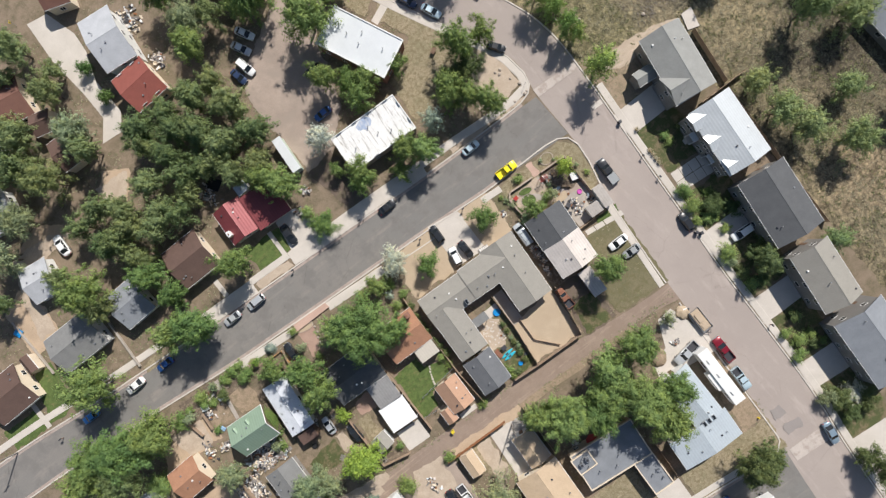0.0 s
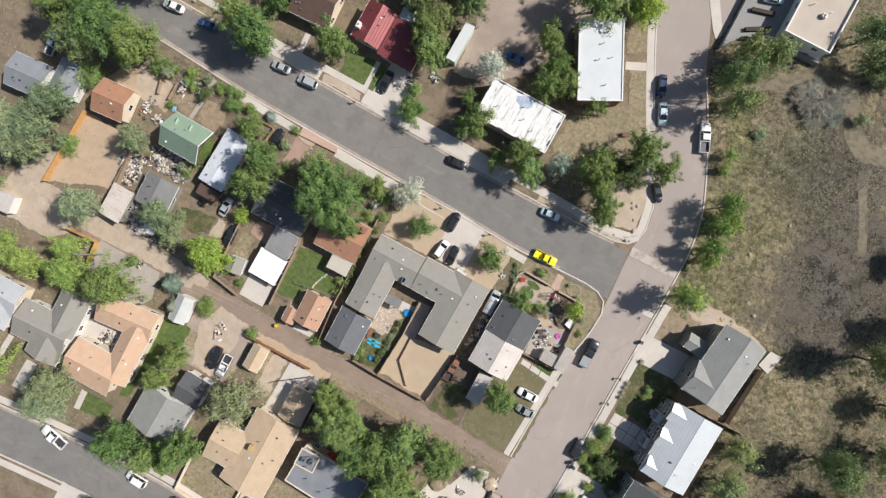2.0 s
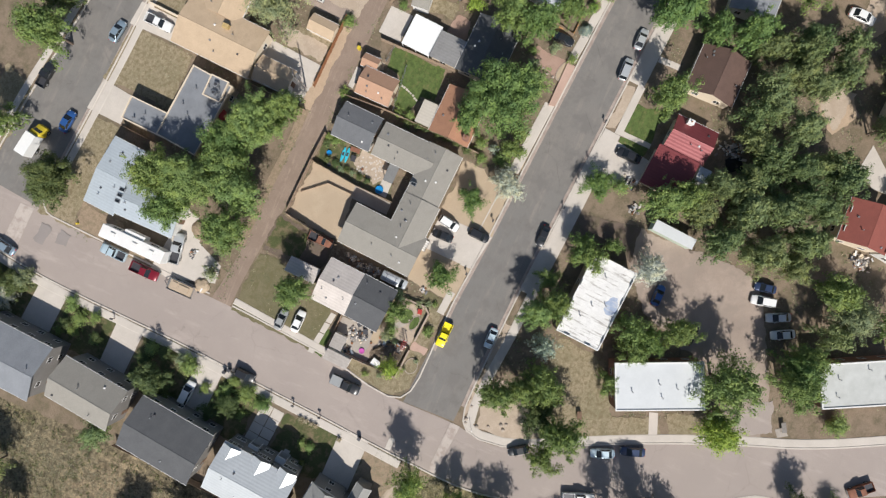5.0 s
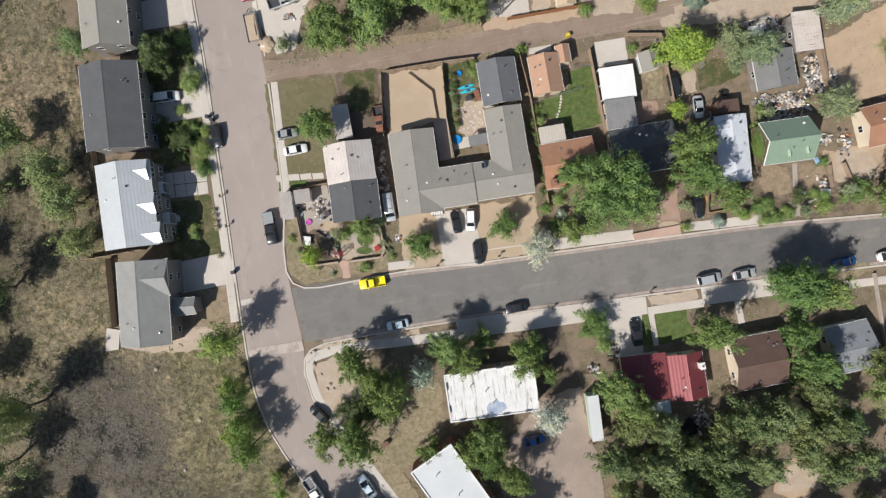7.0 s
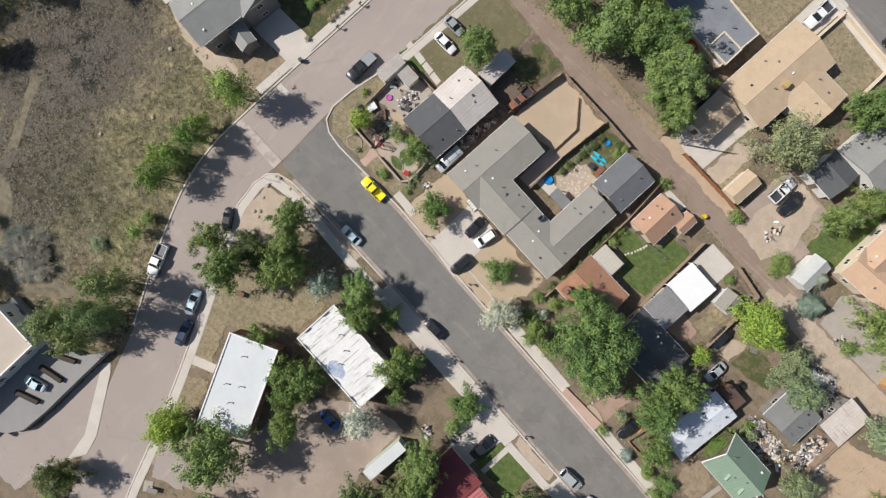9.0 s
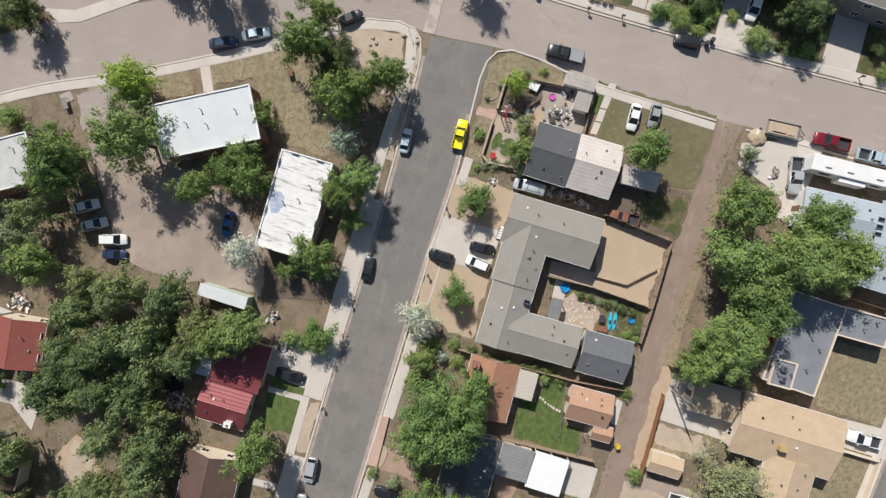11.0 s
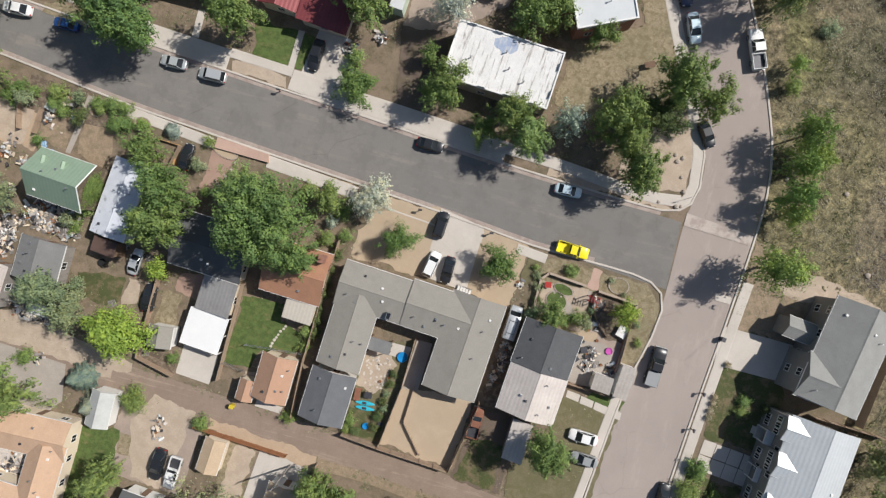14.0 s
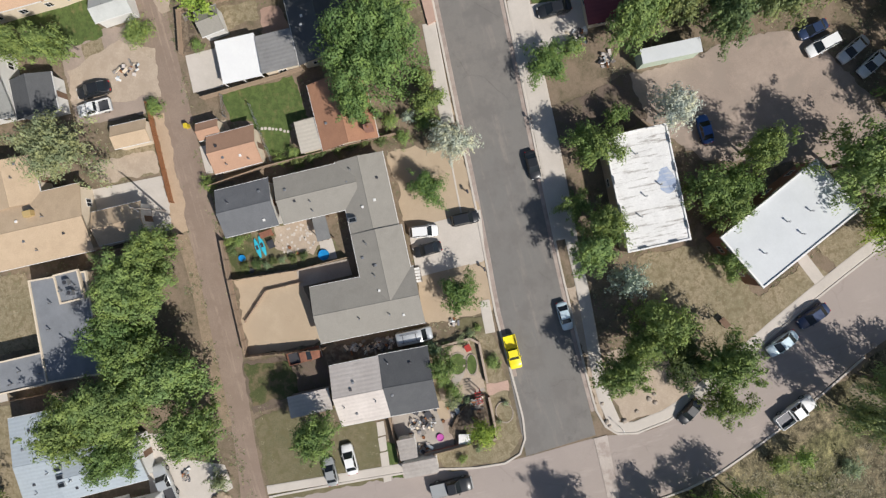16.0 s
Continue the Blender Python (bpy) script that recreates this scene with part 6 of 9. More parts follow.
wing(h, -22.2, -28.6, 2.6, 3.4, -1.3, 2.2, "y", 0.6)

# large house round a courtyard
h = house("large taupe shingled house built round a courtyard", stucco_tan, shingle_taupe)
wing(h, -6.9, -8.5, 10.8, 7.0, -2.8, 3.0, "x", 0.9)
wing(h, 3.5, -8.85, 10.2, 7.4, -3.1, 3.1, "x", 1.0)
skylight(h, -3.7, -11.3, 4.0, -3)
wing(h, -9.0, -15.3, 6.8, 11.8, -2.3, 3.0, "y", 0.85)
wing(h, 8.5, -12.7, 8.3, 15.4, -3.6, 3.06, "y", 1.02)
h = house("slate grey shingled garage beside the alley", siding_white, shingle_slate)
wing(h, -9.6, -25.9, 7.0, 8.1, -1.9, 2.9, "y", 1.2)
h = house("dark lean-to porch roof in the courtyard", wood_brown, shingle_grey)
wing(h, -3.9, -16.3, 3.5, 2.0, -1.1, 2.5, "flat", 0.1, open_sides=True)
h = house("small house with half white and half charcoal roof", stucco_cream, shingle_charcoal)
wing(h, 20.6, -9.8, 9.0, 7.2, -4.5, 3.2, "y", 1.5)
wing(h, 20.2, -17.0, 8.9, 7.3, -3.5, 3.2, "y", 1.5, roof=metal_weathered)
h = house("weathered grey corrugated lean-to shed", wood_grey, metal_weathered)
wing(h, 20.2, -24.8, 3.1, 6.3, -1.9, 2.2, "shed", 0.4)
h = house("small weathered grey garden shed", siding_white, shed_metal)
wing(h, 30.3, -12.8, 2.9, 2.6, -2.3, 2.1, "shed", 0.3)
h = house("narrow pale utility trailer by the kerb", siding_white, shed_metal)
wing(h, 33.5, -11.7, 2.2, 5.1, -3.2, 2.2, "flat", 0.06)

# houses between the alley and the south street
h = house("pale blue metal roofed house", siding_white, metal_blue)
wing(h, -96.4, -46.7, 8.9, 20.2, 0.2, 3.0, "y", 1.4)
h = house("pale grey shingled low house with a front gable", stucco_cream, shingle_pale)
wing(h, -84.7, -51.4, 19.1, 6.9, -2.5, 3.0, "x", 1.1)
wing(h, -79.8, -55.1, 8.5, 6.3, -2.6, 3.0, "y", 1.0)
h = house("grey shingled house with two gables", siding_white, shingle_taupe)
wing(h, -68.2, -54.0, 12.1, 8.2, 0.4, 3.0, "x", 1.3)
wing(h, -64.7, -49.2, 6.7, 8.6, -1.8, 3.0, "y", 1.4)
wing(h, -66.0, -57.7, 7.4, 5.2, -2.0, 3.0, "y", 1.1)
h = house("salmon tile roofed house round a white patio", stucco_cream, tile_salmon)
wing(h, -55.0, -56.6, 11.1, 8.4, -2.0, 3.2, "x", 1.4)
wing(h, -49.6, -51.0, 5.8, 13.0, -1.6, 3.2, "y", 1.2)
wing(h, -52.9, -44.1, 12.6, 6.2, 3.0, 3.2, "x", 1.0)
h = house("small white gabled shed by the alley", siding_white, membrane_pale)
wing(h, -43.6, -37.7, 3.6, 5.8, 0.9, 2.3, "y", 0.8)
h = house("small pale block shed by the alley", siding_white, metal_weathered)
wing(h, -88.4, -34.1, 4.2, 3.9, 4.2, 2.3, "flat", 0.15)
h = house("grey shingled house, rear wing roof darkened for shade", siding_white, shingle_silver)
wing(h, -37.6, -59.5, 11.1, 9.0, -4.3, 3.0, "y", 1.5)
# charcoal here is only shade, put into the colour of a grey roof
wing(h, -33.9, -52.0, 5.9, 6.4, -4.1, 2.8, "x", 1.0, roof=shingle_charcoal)
h = house("tan shingled house with white trim", stucco_cream, shingle_tan)
wing(h, -22.3, -58.9, 7.0, 8.5, -1.9, 3.1, "x", 0.95)
wing(h, -15.1, -57.4, 10.1, 16.9, -2.9, 3.1, "y", 1.15)
on_roof(h, "roof_vent", -17.1, -56.4, 4.3, boxes((-0.45, 0.45, -0.6, 0.6, -0.4, 0.55), bevel=0.05), tan_metal, 0, "tan metal roof cooler")
h = house("tan shingled garden shed", stucco_cream, shingle_tan)
wing(h, -24.8, -40.0, 3.4, 5.5, -3.2, 2.2, "y", 0.6)
h = house("brown shingled garage with white trim", siding_white, shingle_tan)
wing(h, -12.5, -44.9, 5.1, 7.6, -2.6, 2.6, "y", 0.9)
h = house("dark flat roofed house with white parapet", stucco_tan, membrane_dark)
wing(h, 0.1, -56.2, 15.2, 8.7, -5.7, 3.4, "flat", 0.35)
wing(h, -5.4, -53.7, 4.3, 3.7, -1.6, 4.0, "flat", 0.3)
roof_unit(h, -6.1, -53.7, 4.08)
roof_unit(h, -4.5, -53.5, 4.08)
wing(h, 4.9, -64.5, 4.7, 9.0, -2.2, 3.1, "flat", 0.35)
h = house("pale blue metal roofed long house", siding_white, metal_blue)
wing(h, 18.1, -66.0, 14.1, 6.7, -3.7, 3.0, "y", 0.8)
wing(h, 21.4, -57.1, 6.8, 12.8, -0.2, 3.0, "y", 0.7)
skylight(h, 19.8, -63.0, 3.75, 0)
skylight(h, 21.0, -63.0, 3.75, 0)
skylight(h, 22.2, -63.0, 3.75, 0)
h = house("white house with salmon roof across the south street", siding_white, tile_salmon)
wing(h, -37.1, -101.4, 8.0, 10.7, 40.7, 3.0, "x", 1.3)

# parked cars on and off the street
car("pale blue sedan parked at the kerb", car_paleblue, "sedan", 17.8, 14.4, 1, 4.2)
car("yellow pickup truck parked at the kerb", car_yellow, "pickup", 20.9, 5.7, -1, 4.8)
car("black sedan parked in tree shade", car_black, "sedan", -4.7, 15.7, -0, 3.8)
car("silver estate car parked at the kerb", car_silver, "suv", -40.8, 17.4, -179, 4.6)
car("silver sedan parked at the kerb", car_silver, "sedan", -47.3, 17.8, 180, 4.3)
car("blue sedan parked at the kerb", car_blue, "sedan", -65.7, 19.2, -179, 3.7)
car("white sedan parked at the kerb", car_white, "sedan", -74.0, 19.6, -178, 4.8)
car("bright blue hatchback parked in shade", car_brightblue, "sedan", -86.5, 20.4, 178, 4.1)
car("black jeep on the concrete driveway", car_black, "suv", 0.2, 4.1, 87, 4.1)
car("white estate car on the concrete driveway", car_white, "suv", 0.4, -2.2, 80, 4.1)
car("black hatchback on the concrete driveway", car_black, "sedan", 3.1, -2.4, -90, 4.3)
car("black car in the narrow driveway", car_black, "sedan", -25.7, 24.6, -92, 5.0)
car("silver van beside the house", car_silver, "van", 14.9, -7.6, 87, 5.3)
car("rusty old pickup truck in the yard", car_rust, "pickup", 13.5, -24.3, 90, 4.3)
car("white sedan in the yard", car_white, "sedan", 30.2, -21.9, 179, 4.6)
car("grey covered car in the yard", car_grey, "sedan", 31.3, -25.2, 178, 3.9)
kerb_pickup = car("black pickup truck with a grey bed cover at the kerb", car_black, "pickup", 37.9, -8.3, 88, 6.3)
part("bed_cover", box(bmesh.new(), -2.66, -0.66, -0.9, 0.9, 1.09, 1.17, 0.02), car_grey, kerb_pickup, "grey bed cover")
car("black hatchback parked at the kerb", car_black, "suv", 44.4, -27.5, 88, 4.4)
car("white estate car on a driveway", car_white, "suv", 52.4, -36.8, 176, 5.2)
car("dark green car half under the corner tree", car_black, "sedan", 35.9, 28.2, -55, 3.2)
car("pale blue sedan parked on the curved street", car_paleblue, "sedan", 29.7, 43.4, -67, 4.8)
car("navy sedan parked on the curved street", car_navy, "sedan", 27.0, 48.6, -70, 4.8)
car("white pickup truck on the curved street", car_white, "pickup", 39.7, 42.6, 112, 6.3)
car("navy car in the parking lot", car_navy, "sedan", -12.6, 59.0, -79, 4.1)
car("white car in the parking lot", car_white, "suv", -10.1, 59.7, -77, 4.9)
car("silver car in the parking lot", car_silver, "sedan", -8.3, 63.6, -64, 4.8)
car("white car in the parking lot", car_white, "sedan", -5.6, 65.7, -62, 4.7)
car("blue car beside the apartment block", car_blue, "sedan", -3.0, 40.8, -180, 3.6)
car("dark car under the parking lot tree", car_black, "sedan", 1.4, 49.7, 177, 4.3)
car("pale blue sedan parked on the side street", car_bluegrey, "sedan", 40.4, -82.8, -99, 5.1)
car("dark red pickup truck parked by the kerb", car_red, "pickup", 33.5, -54.3, 89, 6.0)
car("pale blue pickup truck parked by the kerb", car_paleblue, "pickup", 32.6, -61.6, -91, 5.4)
car("silver pickup truck on the concrete driveway", car_silver, "pickup", 26.7, -50.0, -172, 6.7)
car("white suv parked at the kerb", car_white, "suv", -37.1, -75.6, 175, 5.0)
car("black suv parked at the kerb", car_black, "suv", -26.5, -76.5, 177, 4.5)
car("blue grey sedan parked at the kerb", car_bluegrey, "sedan", -8.4, -78.4, 172, 4.7)
car("black van across the south street", car_black, "suv", -31.2, -84.4, -179, 4.8)
car("white pickup truck on a driveway", car_white, "pickup", -13.2, -71.3, 88, 5.7)
car("black pickup truck at the far kerb", car_black, "pickup", 5.4, -88.4, 174, 5.2)
car("blue hatchback parked at the kerb", car_blue, "sedan", 12.2, -80.7, 174, 4.7)
car("white box truck with yellow cab", car_white, "truck", 18.3, -85.0, 170, 6.8)
car("dark car beside the alley", car_black, "sedan", -33.3, -44.5, -92, 5.4)
car("white pickup truck beside the alley", car_white, "pickup", -30.6, -45.1, -92, 5.1)
car("dark car in the front yard", car_black, "sedan", -41.5, 3.9, 88, 3.6)
car("pale silver car in the back yard", car_silver, "sedan", -45.1, -14.3, 87, 4.0)
car("dark car in the back yard", car_black, "sedan", -41.5, -19.2, 92, 4.6)
car("white car in a dirt yard", car_white, "sedan", -67.6, 54.7, 88, 5.4)
car("white pickup truck in the west yard", car_white, "pickup", -94.5, 0.9, 94, 4.1)
car("white pickup truck on the south street", car_white, "pickup", -57.3, -75.4, 164, 6.9)
car("pale blue car in the building lot", car_paleblue, "sedan", 39.3, 73.6, 16, 4.2).location.z = 1.64
car("white motorhome beside the blue roof", paint_white, "motorhome", 28.9, -57.5, 89, 13.5)
car("flat trailer with a tan load by the kerb", car_grey, "trailer", 33.6, -46.4, -90, 6.6)

# trees
tree(49.0, 10.6, 10.5, 3.6, "leafy")
tree(49.2, 21.5, 8.0, 2.5, "leafy")
tree(50.3, 19.2, 6.0, 2.0, "leafy")
tree(48.6, 30.8, 8.6, 2.5, "leafy")
tree(51.2, 28.6, 5.5, 2.2, "leafy")
tree(49.3, 26.3, 7.0, 2.2, "leafy")
tree(45.2, 40.9, 4.2, 1.5, "leafy")
tree(46.2, 38.2, 2.6, 1.4, "bush")
tree(40.4, 49.2, 11.5, 3.7, "field")
tree(36.8, 53.0, 11.5, 3.2, "field")
tree(39.7, 56.2, 10.0, 2.9, "field")
tree(38.8, 61.2, 9.0, 2.9, "field")
tree(43.9, 61.9, 9.0, 3.4, "field")
tree(58.8, 73.5, 11.0, 4.2, "field")
tree(62.5, 69.0, 8.0, 3.6, "field")
tree(49.8, 48.5, 1.6, 1.5, "olive")
tree(66.6, 59.3, 2.4, 1.6, "olive")
dead_shrub(57.6, 59.6, 4.6, 3.0)
dead_shrub(54.4, 58.6, 3.4, 2.0)
dead_shrub(60.6, 61.6, 3.6, 2.2)
dead_shrub(57.9, 56.0, 3.2, 1.6)
dead_shrub(61.5, 57.4, 2.8, 1.8)
dead_shrub(55.5, 61.8, 2.4, 1.6)
tree(88.0, 15.4, 13.5, 4.8, "field")
tree(89.3, -7.3, 12.0, 4.4, "field")
tree(72.6, -12.6, 7, 3.6, "field")
tree(73.1, -20.5, 8, 4.2, "field")
tree(75.4, -26.3, 7.5, 4.0, "field")
tree(81.0, -34.3, 8.5, 4.5, "field")
tree(87.4, -25.4, 6.0, 3.7, "field")
tree(66.1, -49.4, 5.5, 3.1, "field")
tree(89.9, 38.2, 7.5, 4.6, "field")
tree(95.4, 25.5, 12.0, 4.8, "field")
tree(99.9, -1.2, 8.2, 4.8, "field")
tree(96.8, -13.9, 8.2, 4.5, "field")
tree(96.2, -35.8, 8.2, 4.5, "field")
tree(92.3, -45.8, 7.5, 4, "field")
tree(100.7, 35.3, 9.8, 5, "field")
tree(97.0, 8.7, 8.2, 4, "field")
tree(69.5, 71.1, 7, 4, "field")
tree(92.9, 51.1, 7.5, 4.5, "field")
tree(87.5, -59.8, 6.8, 4, "field")
tree(79.7, -65.9, 8, 3.5, "field")
tree(-57.1, 22.8, 9.2, 4.0, "elm")
tree(-52.1, 20.5, 10.4, 5.1, "elm")
tree(-53.6, 35.3, 9.0, 3.9, "elm")
tree(-52.4, 29.2, 7.2, 3.1, "elm")
tree(-37.4, 25.9, 9.2, 4.0, "elm")
tree(-18.9, 32.7, 9.2, 4.0, "elm")
tree(-21.5, 36.5, 8.4, 3.7, "elm")
tree(-19.4, 25.6, 2.6, 1.6, "bush")
tree(-17.6, 21.3, 4.2, 2.7, "round")
tree(-6.6, 35.6, 8.0, 3.3, "silver")
tree(-8.1, 28.8, 4.0, 1.7, "elm")
tree(-5.6, 22.8, 6.0, 2.6, "elm")
tree(6.3, 22.5, 7.6, 3.3, "elm")
tree(9.3, 19.7, 8.0, 3.5, "elm")
tree(2.5, 20.1, 4.8, 2.1, "elm")
tree(14.6, 23.6, 7.5, 2.4, "silver")
tree(28.5, 32.6, 9.6, 4.2, "elm")
# next two dark trees are added to stand for shade below the taller ones
tree(27.9, 28.2, 5.5, 2.9, "dark")
tree(24.8, 28.6, 6.0, 2.6, "dark")
tree(34.1, 31.9, 6.4, 2.8, "elm")
tree(20.9, 25.9, 9.2, 4.0, "elm")
tree(26.4, 19.0, 8.4, 3.7, "elm")
tree(23.9, 23.1, 7.2, 3.1, "elm")
tree(5.2, 37.0, 6.8, 3.0, "elm")
tree(15.9, 37.9, 4.8, 2.1, "elm")
tree(-23.9, -2.3, 14.0, 7.2, "elm")
tree(-29.5, 1.2, 8.0, 3.5, "elm")
tree(-19.2, -6.4, 8.0, 3.5, "elm")
tree(-17.2, 3.6, 5.6, 2.4, "elm")
tree(-10.7, 5.0, 6.6, 3.3, "silver")
tree(-5.7, -0.2, 4.6, 2.2, "round")
tree(10.2, 0.4, 4.6, 2.5, "round")
tree(-46.0, 3.4, 6.6, 2.6, "elm")
tree(-39.6, -1.5, 10.5, 3.9, "elm")
tree(-39.8, -7.0, 10.5, 3.8, "elm")
tree(-40.4, -14.1, 4.0, 1.7, "lime")
tree(-41.9, -24.0, 9.6, 4.2, "lime")
tree(-55.2, -21.4, 8.4, 3.7, "olive")
tree(-51.7, -24.2, 6.0, 2.6, "olive")
tree(-67.1, -9.3, 7.6, 3.3, "olive")
tree(24.0, -24.0, 8.4, 3.7, "elm")
tree(19.9, -4.7, 4.8, 2.1, "elm")
tree(30.8, -1.4, 4.4, 1.9, "lime")
tree(47.6, -25.6, 2.2, 1.8, "bush")
tree(53.9, -31.0, 2.2, 1.9, "dark")
tree(-45.0, 7.2, 1.9, 1.7, "spruce")
tree(-56.8, 7.6, 1.3, 1.0, "bush")
tree(-64.2, 6.7, 1.5, 1.2, "bush")
tree(-2.4, -42.4, 10.9, 5.8, "elm")
tree(-6.8, -39.4, 8.7, 3.8, "elm")
tree(3.0, -46.1, 10.3, 4.9, "elm")
tree(14.3, -55.9, 10.6, 5.3, "elm")
tree(12.3, -49.2, 11.2, 6.2, "elm")
tree(10.3, -40.6, 10.6, 5.3, "elm")
tree(18.4, -39.9, 10.3, 4.9, "elm")
tree(19.5, -52.0, 9.2, 4.0, "elm")
tree(6.4, -44.3, 10.3, 4.9, "elm")
tree(-24.0, -48.4, 10.5, 5.1, "olive")
tree(-41.8, -66.6, 10.1, 4.5, "elm")
tree(-35.4, -66.7, 8.7, 3.8, "elm")
tree(-29.3, -61.9, 10.1, 4.5, "elm")
tree(-31.3, -66.3, 7.2, 3.1, "elm")
tree(-40.8, -51.8, 7.2, 3.1, "elm")
tree(-39.2, -46.4, 7.2, 3.1, "elm")
tree(-45.6, -38.1, 4.3, 2.9, "spruce")
tree(-2.5, -86.4, 10.5, 5.1, "elm")
tree(-10.1, -89.3, 6.6, 3.8, "dark")
tree(22.7, -76.2, 8.6, 4.9, "dark")
tree(17.0, -89.8, 9.2, 4.0, "elm")
tree(-42.7, -85.0, 2.0, 1.6, "bush")
tree(-43.4, -90.8, 2.2, 1.8, "bush")
tree(-31.0, -89.1, 6.7, 2.9, "olive")
tree(-15.9, 67.9, 9.2, 4.0, "elm")
tree(-12.9, 72.8, 8.7, 3.8, "olive")
tree(-4.1, 24.3, 6.7, 2.9, "elm")
tree(6.2, 42.0, 5.5, 2.6, "round")
tree(1.9, 45.2, 7.7, 3.3, "elm")
tree(8.8, 39.1, 6.2, 2.7, "elm")
tree(7.0, 56.4, 10.8, 5.6, "elm")
tree(16.6, 59.6, 8.7, 3.8, "lime")
tree(23.9, 81.2, 7.0, 4.0, "dark")
tree(-2.6, 68.7, 8.2, 3.6, "elm")
tree(2.3, 68.3, 9.2, 4.0, "elm")
tree(-15.0, 81.4, 8.7, 3.8, "elm")
tree(-82.5, -41.6, 8.6, 3.7, "leafy")
tree(-75.8, -42.2, 8.2, 3.6, "leafy")
tree(-69.6, -35.7, 7.5, 3.3, "leafy")
tree(-66.6, -39.7, 10.0, 4.4, "leafy")
tree(-56.5, -37.8, 10.6, 5.3, "elm")
tree(-73.5, -65.3, 10.4, 5.0, "leafy")
tree(-59.1, -62.2, 10.1, 4.6, "olive")
tree(-66.5, 40.6, 10.4, 5.0, "elm")
tree(-77.6, 24.1, 10.7, 5.5, "elm")
tree(-90.3, 9.0, 10.5, 5.2, "elm")
tree(-79.7, 9.0, 11.4, 6.6, "elm")
tree(-72.9, 8.1, 10.7, 5.5, "elm")
tree(-86.4, 11.6, 10.5, 5.2, "elm")
tree(-90.9, -19.3, 11.1, 6.2, "olive")
tree(-86.1, -15.8, 10.5, 5.2, "olive")
tree(-84.9, -9.6, 10.1, 4.5, "olive")
tree(-85.8, -20.6, 9.3, 3.8, "olive")
tree(-70.2, -26.4, 9.8, 4.3, "olive")
tree(-93.4, -30.6, 3.3, 2.6, "bush")
tree(51.6, -27.9, 2.4, 1.9, "dark")
tree(51.0, -43.2, 7.2, 3.4, "dark")
tree(-61.6, 71.0, 10.0, 4.2, "grove")
tree(-57.2, 75.8, 10.0, 4.3, "grove")
tree(-58.1, 64.5, 10.0, 4.3, "grove")
tree(-69.3, 62.6, 10.0, 4.3, "olive")
tree(-64.9, 77.9, 6.6, 2.9, "olive")
tree(-47.3, 69.7, 10.0, 4.3, "olive")
tree(-47.6, 65.0, 8.6, 3.2, "grove")
tree(-70.3, 73.5, 10.3, 4.8, "grove")
tree(-66.4, 82.1, 8.3, 3.6, "grove")
tree(-58.4, 78.3, 10.0, 4.3, "grove")
tree(-77.1, 58.1, 9.4, 4.1, "olive")
tree(-14.0, 75.4, 7.2, 3.1, "olive")
tree(-8.8, 72.2, 6.7, 2.9, "grove")
tree(-17.3, 59.5, 7.7, 3.3, "grove")
tree(-22.4, 59.1, 9.1, 4.0, "grove")
tree(-29.1, 60.0, 8.2, 3.6, "grove")
tree(-35.6, 60.4, 9.1, 4.0, "grove")
tree(-17.2, 52.4, 10.0, 4.4, "grove")
tree(-25.9, 52.5, 9.6, 4.2, "grove")
tree(-34.0, 53.0, 8.2, 3.6, "grove")
tree(-23.1, 47.3, 9.1, 4.0, "grove")
tree(-16.4, 45.1, 8.7, 3.8, "grove")
tree(-20.2, 39.6, 8.2, 3.6, "grove")
tree(-26.1, 41.3, 7.2, 3.1, "grove")
tree(-30.4, 47.1, 6.7, 2.9, "grove")
tree(-41.2, 50.9, 8.2, 3.6, "grove")
tree(-49.4, 50.0, 7.7, 3.3, "grove")
tree(-53.5, 53.4, 7.7, 3.3, "grove")
tree(-59.2, 53.2, 6.7, 2.9, "grove")
tree(-50.8, 46.1, 7.7, 3.3, "grove")
tree(-43.4, 44.4, 7.7, 3.3, "grove")
tree(-36.4, 44.0, 6.7, 2.9, "grove")
tree(-57.2, 45.7, 6.7, 2.9, "grove")
tree(-52.8, 39.8, 7.2, 3.1, "grove")
tree(-67.0, 36.9, 7.7, 3.3, "grove")
tree(-70.4, 48.1, 5.8, 2.5, "grove")
tree(-46.8, 80.6, 7.7, 3.3, "grove")
tree(-46.8, 92.1, 9.1, 4.0, "grove")
tree(-43.4, 84.0, 5.3, 2.3, "grove")
tree(-52.5, 89.6, 5.8, 2.5, "grove")
tree(-38.6, 81.7, 3.3, 1.6, "round")
tree(-38.5, 73.7, 3.3, 1.6, "round")
tree(-83.8, 4.5, 10.3, 4.8, "grove")
tree(-84.7, 51.6, 7.2, 3.1, "grove")
tree(53.8, -41.4, 2.2, 1.8, "dark")
tree(46.4, -76.6, 3.4, 2.3, "dark")
tree(25.8, -77.0, 6.6, 3.8, "dark")
tree(43.6, -93.3, 7.3, 4.2, "dark")

GROVE_EDGE = [(-45.7, 42.9, 8, 3.0), (-40.1, 42.1, 7.5, 3.0), (-26.9, 44.8, 8, 3.0), (-29.8, 56.0, 8.5, 3.4), (-37.3, 58.4, 8, 3.0), (-34.4, 47.2, 8, 3.0), (-54.4, 45.3, 8, 3.0)]
for gx, gy, gh, gr in GROVE_EDGE:
    tree(gx, gy, gh, gr, "grove")

